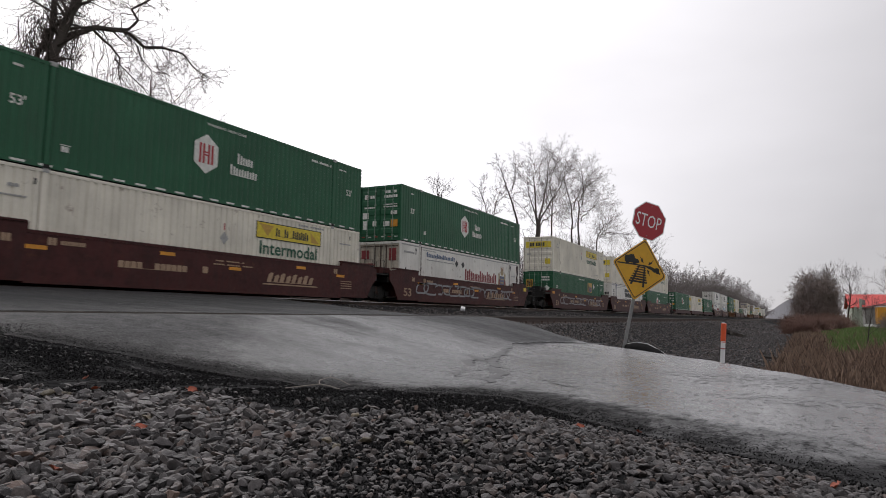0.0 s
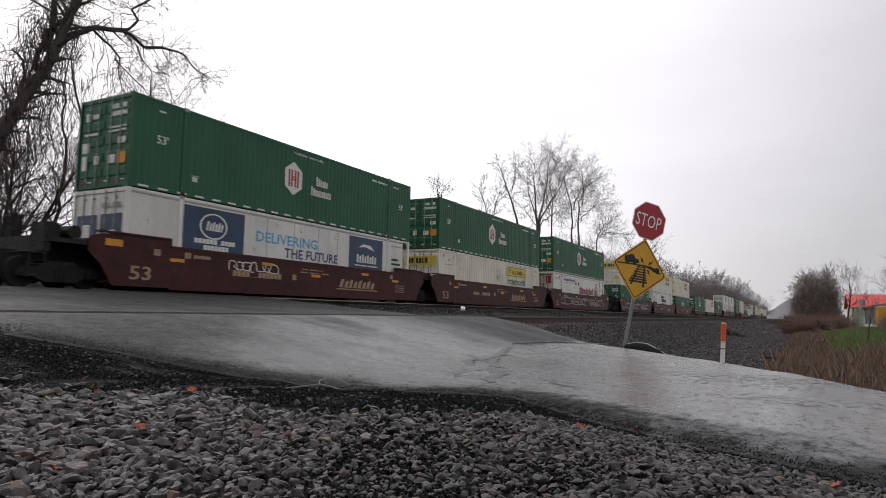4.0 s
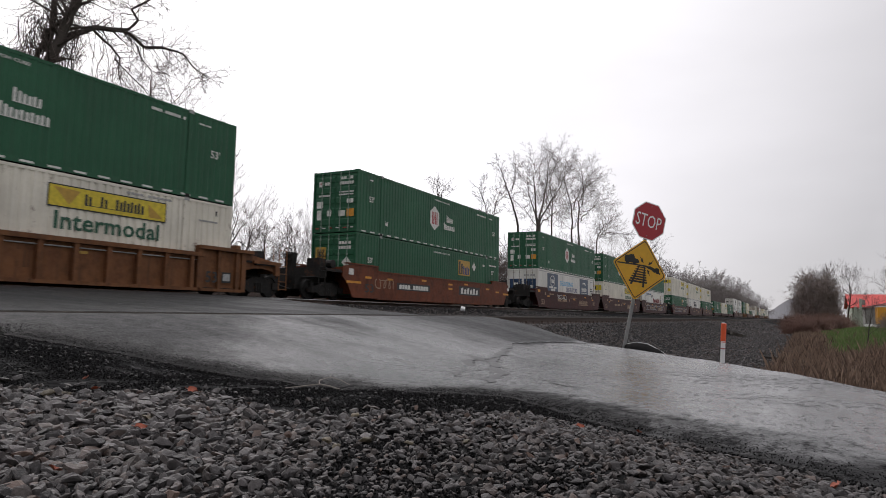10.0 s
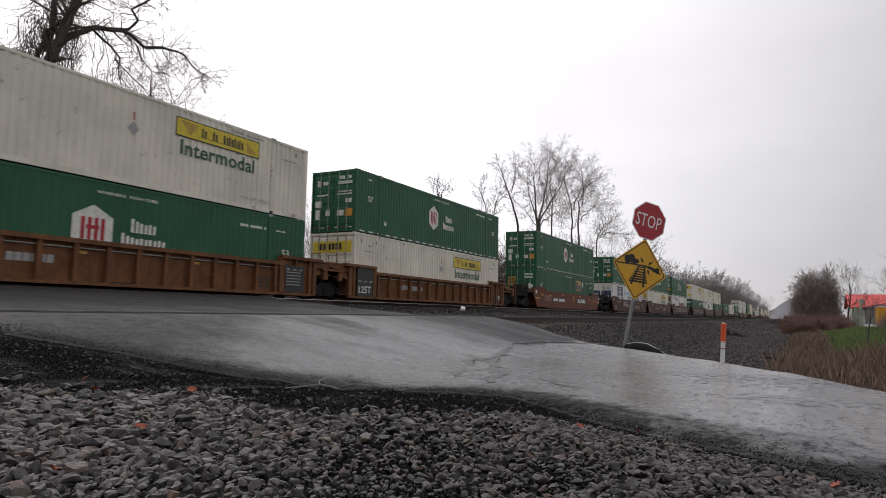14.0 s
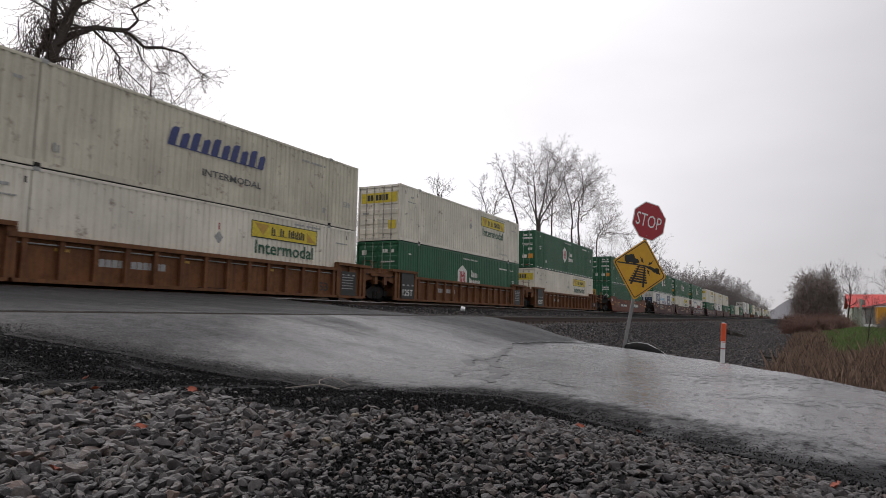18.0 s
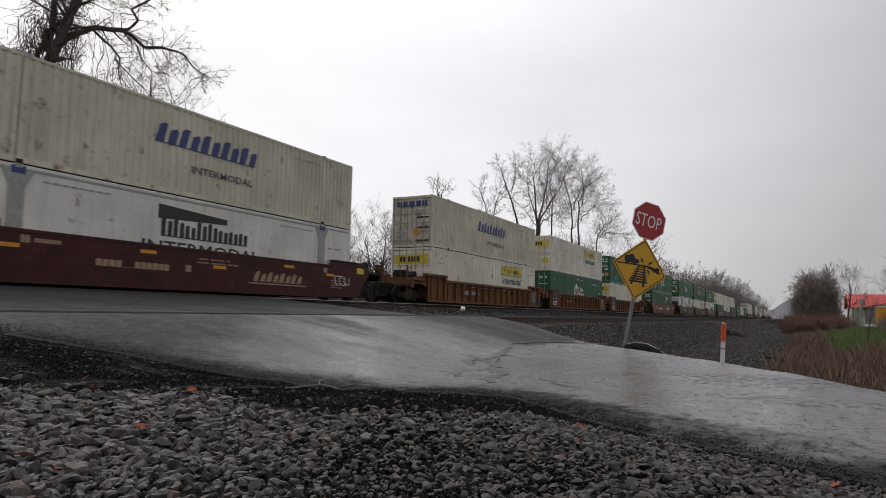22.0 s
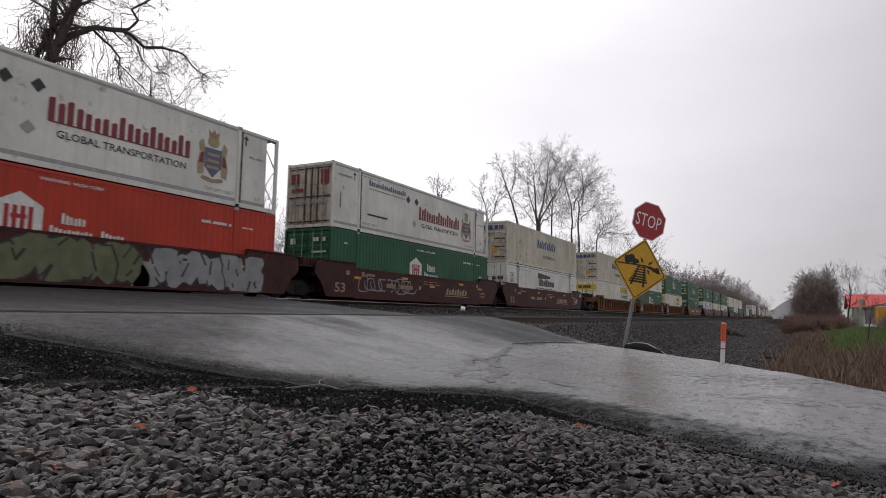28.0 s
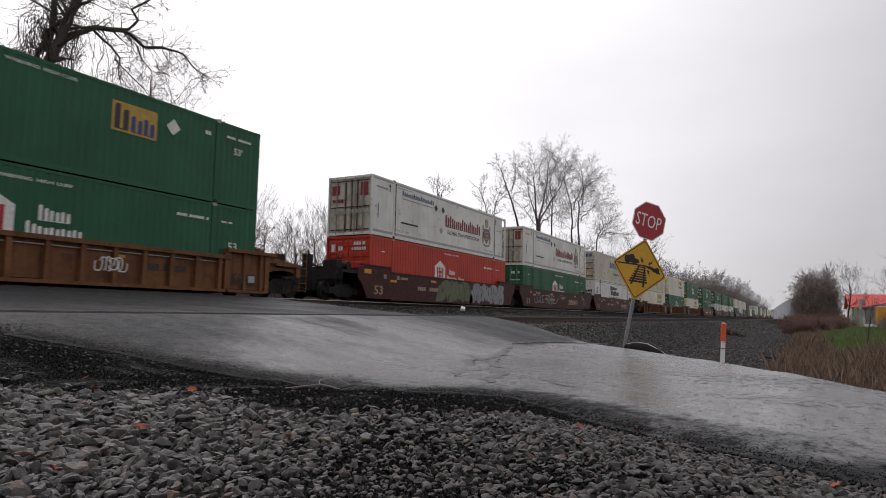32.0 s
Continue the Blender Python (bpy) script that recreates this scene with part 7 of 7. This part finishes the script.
def weeds():
    rng, g = random.Random(15), Geo()

    def blade(x, y, z, h, w):
        a, lean = rng.uniform(0, math.tau), rng.uniform(0.02, 0.45)
        dx, dy = math.cos(a), math.sin(a)
        n = len(g.v)
        g.v += [(x - dy * w, y + dx * w, z), (x + dy * w, y - dx * w, z), (x + dx * lean * h * 0.4 + dy * w * 0.6, y + dy * lean * h * 0.4 - dx * w * 0.6, z + h * 0.6), (x + dx * lean * h, y + dy * lean * h, z + h)]
        g.f += [(n, n + 1, n + 2), (n, n + 2, n + 3)]
    for i in range(190000):
        y = 7.0 + 62 * rng.random() ** 1.9
        x = -0.45 + 0.010 * (y - 8) + abs(rng.gauss(0, 1)) * (1.5 + 0.03 * y)
        if x < 0.2 and rng.random() < 0.55:
            continue
        if x > 0.45 + 0.021 * y and 21 < y and rng.random() < 0.93:
            continue
        if y < along(FAR_EDGE, x) + 0.15 + 0.6 * rng.random():
            continue
        thick = 1.0 + 0.9 * noise.noise((x * 1.3, y * 0.8, 1)) + 0.4 * noise.noise((x * 4, y * 2.5, 4))
        if thick < 0.35 and rng.random() < 0.7:
            continue
        blade(x, y, land(x, y) - 0.03, rng.uniform(0.04, 0.20) * thick * (1.8 if rng.random() < 0.08 else 1), rng.uniform(0.0008, 0.0022) * (1 + y / 16))
    ob = new("dry_weeds", g.mesh("dry_weeds", WEED))
    tagged(ob, "matted reddish-brown dry weeds along the verge", "weeds", kind="stuff")
    h = Geo()
    g = h
    for i in range(16000):
        y = rng.uniform(20, 64)
        x = rng.uniform(0.3 + 0.022 * y, 0.6 + 0.10 * y)
        blade(x, y, land(x, y) - 0.02, rng.uniform(0.06, 0.2), rng.uniform(0.01, 0.03))
    return h


lawn_geo = weeds()
tagged(new("grass_patch", lawn_geo.mesh("grass_patch", GRASS)), "patch of short green grass before the houses", "grass", kind="stuff")

WALL_PALE = paint("pale_green_siding", (0.42, 0.46, 0.38), 0.7, (0.2, 0.2, 0.17), 0.5)
WALL_GREY = paint("grey_siding", (0.30, 0.29, 0.28), 0.7, (0.12, 0.11, 0.1), 0.5)
ROOF_RED = paint("red_metal_roof", (0.62, 0.07, 0.06), 0.5, (0.3, 0.06, 0.05), 0.3)
ROOF_GREY = paint("grey_shingle", (0.20, 0.19, 0.185), 0.8)
TRUCK = paint("amber_panel", (0.62, 0.28, 0.03), 0.5, (0.3, 0.15, 0.03), 0.3)
DARKGLASS = plain("dark_glass", (0.02, 0.022, 0.025), 0.15)


def houses():
    h = thing("house", pose(6.05, 92, 0.0), "pale house with a bright red metal roof", "house")
    part("wall", Geo().box(0, 9, 0, 8, -0.5, 2.1), WALL_PALE, h)
    part("gable", Geo().prism([(0, 2.1), (8, 2.1), (4, 3.45)], 0.05, 8.95, on_side), WALL_PALE, h)
    part("roof", Geo().prism([(-0.5, 1.95), (4, 3.62), (8.5, 1.95), (8.5, 2.07), (4, 3.76), (-0.5, 2.07)], -0.35, 9.35, on_side), ROOF_RED, h, "bright red standing-seam roof")
    for k in range(20):
        x = -0.3 + k * 0.48
        part("roof_seam", Geo().prism([(-0.5, 2.07), (4, 3.76), (4, 3.80), (-0.5, 2.11)], x, x + 0.04, on_side), ROOF_RED, h)
    part("chimney", Geo().box(0.95, 1.4, 0.3, 0.8, 2.0, 3.0), WALL_GREY, h)
    w = part("window", Geo().box(1.0, 1.8, -0.04, 0.02, -0.1, 0.9), S_WHITE, h)
    part("pane", Geo().box(1.08, 1.72, -0.06, -0.03, -0.02, 0.82), DARKGLASS, w)
    s = thing("shed", pose(6.3, 78, 0.0), "grey weathered shed with a lean-to roof", "shed")
    part("wall", Geo().prism([(0, -0.4), (7, -0.4), (7, 2.6), (4, 2.6), (0, 1.75)], 0, 5, on_end), WALL_GREY, s)
    part("roof", Geo().prism([(-0.25, 1.72), (4, 2.66), (7.3, 2.66), (7.3, 2.76), (4, 2.78), (-0.25, 1.84)], -0.3, 5.3, on_end), ROOF_GREY, s)
    part("pillar", Geo().box(-0.5, -0.28, -0.3, -0.1, -0.4, 2.7), WALL_PALE, s)
    part("pillar", Geo().box(-0.95, -0.75, -0.3, -0.1, -0.4, 1.9), WALL_PALE, s)
    d = part("door", Geo().box(1.0, 1.9, -0.04, 0.02, -0.3, 1.5), WALL_PALE, s)
    part("door_handle", Geo().box(1.75, 1.82, -0.08, -0.03, 0.5, 0.6), STEEL, d)
    t = thing("box_trailer", pose(6.45, 68.5, -0.05), "amber box trailer parked in the yard", "trailer")
    part("box", Geo().box(0, 4.5, 0, 2.2, 0.25, 1.75), TRUCK, t)
    part("roof_cap", Geo().box(-0.03, 4.53, -0.03, 2.23, 1.75, 1.82), S_WHITE, t)
    for x in (0.9, 3.4):
        part("wheel", Geo().tube([(x, -0.06, 0.28), (x, 0.14, 0.28)], [0.28, 0.28], 14), S_BLACK, t)
    b = thing("bag", pose(5.55, 66, -0.12), "white plastic bags lying in the yard", "litter")
    part("sack", Geo().prism([(-0.5, 0), (0.45, 0), (0.6, 0.22), (0.1, 0.36), (-0.35, 0.28)], -0.2, 0.25, on_end), S_WHITE, b)


houses()


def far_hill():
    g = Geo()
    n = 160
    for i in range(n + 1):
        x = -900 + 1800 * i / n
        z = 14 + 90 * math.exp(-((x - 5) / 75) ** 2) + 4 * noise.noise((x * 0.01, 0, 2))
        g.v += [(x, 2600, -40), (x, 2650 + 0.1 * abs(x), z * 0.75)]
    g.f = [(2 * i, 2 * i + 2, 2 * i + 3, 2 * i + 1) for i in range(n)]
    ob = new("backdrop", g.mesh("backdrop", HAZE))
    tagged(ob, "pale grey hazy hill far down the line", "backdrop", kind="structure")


# the mist before the hill is put into this flat grey colour
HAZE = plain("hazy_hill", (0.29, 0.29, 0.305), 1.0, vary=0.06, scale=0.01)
far_hill()

# ---- loose stones ----


def crushed(seed, corners, flat):
    """A split stone about 1 m across, to be scaled: the hull of a few corners."""
    rng = random.Random(seed)
    bm = bmesh.new()
    for k in range(corners):
        d = Vector((rng.gauss(0, 1), rng.gauss(0, 1), rng.gauss(0, 1))).normalized() * rng.uniform(0.42, 0.56)
        bm.verts.new((d.x * rng.uniform(1.1, 1.4), d.y, d.z * flat))
    bmesh.ops.convex_hull(bm, input=bm.verts)
    bmesh.ops.delete(bm, geom=[v for v in bm.verts if not v.link_faces], context="VERTS")
    bmesh.ops.triangulate(bm, faces=bm.faces)
    bm.verts.index_update()
    vs, fs = np.array([tuple(v.co) for v in bm.verts]), np.array([[v.index for v in f.verts] for f in bm.faces])
    bm.free()
    return vs, fs


GRAINS = [crushed(s, 8, 0.8) for s in range(10)]
LUMPS = [crushed(s, 10, 0.7) for s in range(60, 76)]
STONES = [crushed(s, 22, 0.45 + 0.04 * (s % 8)) for s in range(20, 44)]


def scatter(name, spots, material, label, shapes, tilt=0.5):
    """Many stones as one mesh: (x, y, z, size)."""
    rng = np.random.default_rng(5)
    spots = np.array(spots)
    kind = rng.integers(len(shapes), size=len(spots))
    allv, allf, n = [], [], 0
    for k, (vs, fs) in enumerate(shapes):
        at = spots[kind == k]
        if not len(at):
            continue
        a, b, c = rng.normal(0, tilt, len(at)), rng.normal(0, tilt, len(at)), rng.uniform(0, 6.28, len(at))
        ca, sa, cb, sb, cc, sc = np.cos(a), np.sin(a), np.cos(b), np.sin(b), np.cos(c), np.sin(c)
        turn = np.stack([np.stack([cc * cb, cc * sb * sa - sc * ca, cc * sb * ca + sc * sa], -1),
                         np.stack([sc * cb, sc * sb * sa + cc * ca, sc * sb * ca - cc * sa], -1),
                         np.stack([-sb, cb * sa, cb * ca], -1)], 1)
        v = np.einsum("nij,vj->nvi", turn, vs) * at[:, None, 3:4] + at[:, None, :3]
        allv.append(v.reshape(-1, 3))
        allf.append((fs[None] + (n + np.arange(len(at)) * len(vs))[:, None, None]).reshape(-1, 3))
        n += len(at) * len(vs)
    co, tri = np.concatenate(allv), np.concatenate(allf)
    me = bpy.data.meshes.new(name)
    me.vertices.add(len(co))
    me.vertices.foreach_set("co", co.ravel())
    me.loops.add(tri.size)
    me.loops.foreach_set("vertex_index", tri.ravel().astype(np.int32))
    me.polygons.add(len(tri))
    me.polygons.foreach_set("loop_start", np.arange(0, tri.size, 3, dtype=np.int32))
    me.update(calc_edges=True)
    me.shade_flat()
    me.materials.append(material)
    ob = new(name, me)
    tagged(ob, label, "gravel", kind="stuff")
    return ob


def in_gravel(x, y):
    return along(NEAR_EDGE, x) - y


# where the broken stones end and the dark grit begins
STONE_LINE = [(-5.5, 1.0), (-3.5, 1.75), (-3.2, 1.85), (-2.94, 2.14), (-2.73, 2.37), (-2.41, 2.4), (-2.1, 2.35), (-1.9, 2.42), (-1.74, 2.63), (-1.5, 2.78), (-1.38, 2.93), (-1.33, 3.38), (-1.15, 3.58), (-0.94, 3.46), (-0.7, 3.38), (-0.47, 3.32), (-0.19, 3.16), (0.0, 3.02), (0.29, 2.86), (1.0, 2.39), (3, 1.14)]


def in_view(x, y):
    return y > 0.9 + 0.35 * max(0, x) and y > -0.44 * x - 0.05


def fines(x, y):
    """How much of the bed is worn down to small dark bits: a wheel track through the stones."""
    worn = 1 - smooth(0.10, 0.42, abs((x + 1.12) * 0.87 + (y - 1.75) * 0.50))
    worn *= 1 - smooth(2.0, 2.6, y)
    worn = max(worn, 1 - smooth(0.08, 0.25, math.hypot((x + 0.70), (y - 1.88) * 0.7)))
    east = smooth(-2.1, -1.5, x) * smooth(2.1, 2.5, y) * (1 - smooth(-1.5, -1.2, x))
    return min(1, max(0, max(0.7 * worn, 0.7 * east) + 0.35 * noise.noise((x * 4, y * 4, 3))))


def gravel():
    rng = random.Random(2)
    bed, grit, bits = [], [], []
    y = 0.75
    while y < 4.1:
        step = 0.030 + 0.001 * y
        x = -5.2
        while x < 2.4:
            px, py = x + rng.uniform(-0.5, 0.5) * step, y + rng.uniform(-0.5, 0.5) * step
            x += step
            if not in_view(px, py) or in_gravel(px, py) < 0.02:
                continue
            into = along(STONE_LINE, px) + 0.10 * noise.noise((px * 3.1, py * 3.1, 9)) - py
            z = land(px, py)
            worn = fines(px, py)
            if into > 0 or rng.random() < 0.25 * math.exp(into * 9):
                small = 0.72 + 0.38 * smooth(-1.2, -2.1, px)
                if rng.random() < 0.95 - 0.45 * worn:
                    size = small * rng.choice((0.022, 0.029, 0.035, 0.041, 0.047, 0.054)) * (1 - 0.25 * worn)
                    bed.append((px, py, z + size * rng.uniform(-0.05, 0.30), size))
                if rng.random() < (0.55 if px < -1.2 else 0.95):
                    size = small * rng.uniform(0.014, 0.032)
                    bed.append((px + rng.uniform(-1, 1) * step, py + rng.uniform(-1, 1) * step, z + size * 0.25, size))
        y += step
    y = 1.2
    while y < 5.2:
        step = 0.0085 + 0.0016 * y
        x = -5.4
        while x < 1.2:
            px, py = x + rng.uniform(-0.6, 0.6) * step, y + rng.uniform(-0.6, 0.6) * step
            x += step
            inside = in_gravel(px, py)
            if not in_view(px, py) or inside < -0.9 or (px < -4.2 and py < 1.9):
                continue
            into = along(STONE_LINE, px) - py
            if inside <= 0.0:
                if rng.random() < 0.75 * math.exp(inside * (4.0 if px < -1.9 else 8.0)):
                    size = rng.uniform(0.005, 0.011) * math.exp(inside * 0.6)
                    grit.append((px, py, road_top(px, py) + size * 0.2, size))
                continue
            if into > 0.10 and fines(px, py) < 0.30 + 0.3 * rng.random():
                continue
            size = rng.uniform(0.007, 0.015)
            grit.append((px, py, land(px, py) + size * rng.uniform(0.0, 0.5), size))
            if rng.random() < 0.022:
                size = rng.uniform(0.013, 0.024)
                bits.append((px, py, land(px, py) + size * 0.3, size))
        y += step
    scatter("gravel_bed", bed, BALLAST, "bed of broken grey stones beside the road", STONES)
    scatter("small_gravel", bits, GRITSTONE, "small dark stones lying in the grit", STONES)
    scatter("fine_gravel", grit, GRIT, "fine dark grit along the road edge", GRAINS, 1.0)


def single_stones():
    """The largest stones that lie on top, each one apart."""
    rng = random.Random(9)
    base = thing("stone_scatter", pose(0, 0, 0), "larger broken grey stones lying on the gravel", "stones")
    meshes = []
    for k, (vs, fs) in enumerate(STONES):
        for mat in (STONE, TANSTONE):
            g = Geo()
            g.v, g.f = [tuple(v) for v in vs], [tuple(int(i) for i in f) for f in fs]
            meshes.append(g.mesh("stone", mat))
    made = 0
    while made < 260:
        x, y = rng.uniform(-3.4, 1.3), rng.uniform(1.2, 3.4)
        if along(STONE_LINE, x) - y < 0.04 or y < -0.5 * x + 0.1:
            continue
        size = rng.uniform(0.042, 0.066) * (0.72 + 0.28 * smooth(-1.0, -2.0, x))
        k = rng.randrange(len(STONES)) * 2 + (1 if rng.random() < 0.05 else 0)
        ob = part("stone", meshes[k], None, base, at=pose(x, y, land(x, y) + size * 0.32, rng.uniform(-22, 22), rng.uniform(-22, 22), rng.uniform(0, 360)))
        ob.scale = (size, size, size)
        made += 1


def fallen_leaf(x, y, size, turn):
    """A curled dead leaf on the stones."""
    g, n = Geo(), 7
    for i in range(n):
        t = i / (n - 1)
        w = 0.42 * math.sin(math.pi * min(1, 0.08 + t)) ** 0.7 * (1 - 0.25 * (i % 2))
        for j in (-1, 0, 1):
            g.v.append((size * (t - 0.5), size * w * j, size * (0.16 * abs(j) + 0.22 * (t - 0.5) ** 2 + 0.05 * (i % 2))))
    g.f = [(3 * i + j, 3 * i + j + 3, 3 * i + j + 4, 3 * i + j + 1) for i in range(n - 1) for j in (0, 1)]
    leaf = thing("fallen_leaf", pose(x, y, land(x, y) + 0.036, 28, 12, turn), "curled rust-red dead leaf on the gravel", "leaf", "dead leaves on the gravel")
    part("blade", g, DEADLEAF, leaf, smooth=True)
    part("stalk", Geo().tube([(-0.5 * size, 0, 0.055 * size), (-0.85 * size, 0.05 * size, 0.12 * size)], [0.0012, 0.0009], 4), DEADLEAF, leaf)


def twig():
    """A pale forked twig lying in the grit."""
    ob = thing("twig", pose(-2.47, 3.05, land(-2.47, 3.05) + 0.012, 0, 0, 62) @ Matrix.Scale(0.62, 4), "pale forked dead twig lying in the grit", "twig")
    part("stem", Geo().tube([(-0.34, 0, 0.01), (-0.12, 0.02, 0.02), (0.0, 0, 0.03), (0.06, -0.10, 0.02), (0.10, -0.24, 0.005)], [0.004, 0.005, 0.006, 0.005, 0.003], 5), PALETWIG, ob)
    part("fork", Geo().tube([(0.0, 0, 0.03), (0.05, 0.14, 0.05), (0.20, 0.22, 0.07), (0.28, 0.34, 0.11)], [0.005, 0.004, 0.003, 0.002], 5), PALETWIG, ob)
    part("fork", Geo().tube([(0.20, 0.22, 0.07), (0.26, 0.10, 0.05), (0.31, -0.02, 0.01)], [0.003, 0.003, 0.002], 5), PALETWIG, ob)


def shoulder():
    """Ballast of the track shoulders, as far as single stones can be told."""
    rng = random.Random(6)
    spots = []
    for i in range(30000):
        y = 11.5 + 38 * rng.random() ** 1.6
        x = rng.uniform(-5.6, 0.3)
        if y < along(FAR_EDGE, x) + 0.12:
            continue
        size = rng.uniform(0.03, 0.068)
        spots.append((x, y, land(x, y) + size * 0.15, size))
    for i in range(5000):
        y = 15.0 + 40 * rng.random() ** 1.3
        x = rng.uniform(-17.2, -8.8)
        if y < along(FAR_EDGE, x) + 0.15:
            continue
        size = rng.uniform(0.06, 0.12)
        spots.append((x, y, land(x, y) + size * 0.15, size))
    for i in range(2500):
        y = 14.2 + 40 * rng.random() ** 1.5
        x = rng.uniform(-8.7, -5.4)
        size = rng.uniform(0.05, 0.09)
        spots.append((x, y, land(x, y) + size * 0.1, size))
    for i in range(11000):
        y = 45 + 75 * rng.random() ** 1.3
        size = rng.uniform(0.07, 0.13)
        x = rng.uniform(-5.6, 0.9)
        spots.append((x, y, land(x, y) + size * 0.15, size))
    scatter("ballast", spots, BALLAST, "grey crushed-stone ballast on the track shoulder", LUMPS, 0.8)


gravel()
shoulder()
single_stones()
for leaf_at in ((-2.62, 2.26, 0.055, 20), (-2.09, 1.58, 0.045, 80), (-1.74, 1.06, 0.05, 150), (-3.02, 2.01, 0.04, 200), (-3.37, 2.19, 0.045, 310), (-0.86, 2.9, 0.04, 40), (-0.70, 3.35, 0.04, 120), (0.1, 2.45, 0.045, 260)):
    fallen_leaf(*leaf_at)
twig()

# ---- what moves ----


RUN_A, RUN_B, RUN_C = 5.9401, -0.002134, -0.000069


def run(t):
    """Metres that the train has gone by t seconds: it slows a little."""
    return RUN_A * t + RUN_B * t * t + RUN_C * t ** 3


def motions():
    marks = [2.0 * k for k in range(17)]
    for ob, x, y, z in MOVERS:
        walk(ob, [(t, pose(x, y + run(t), z)) for t in marks])
    ticks = [0.1 * k for k in range(321)]
    for w, dy in SPIN:
        walk(w, [(t, pose(0, dy, WHEEL_R, -math.degrees(run(t) / WHEEL_R))) for t in ticks])


motions()
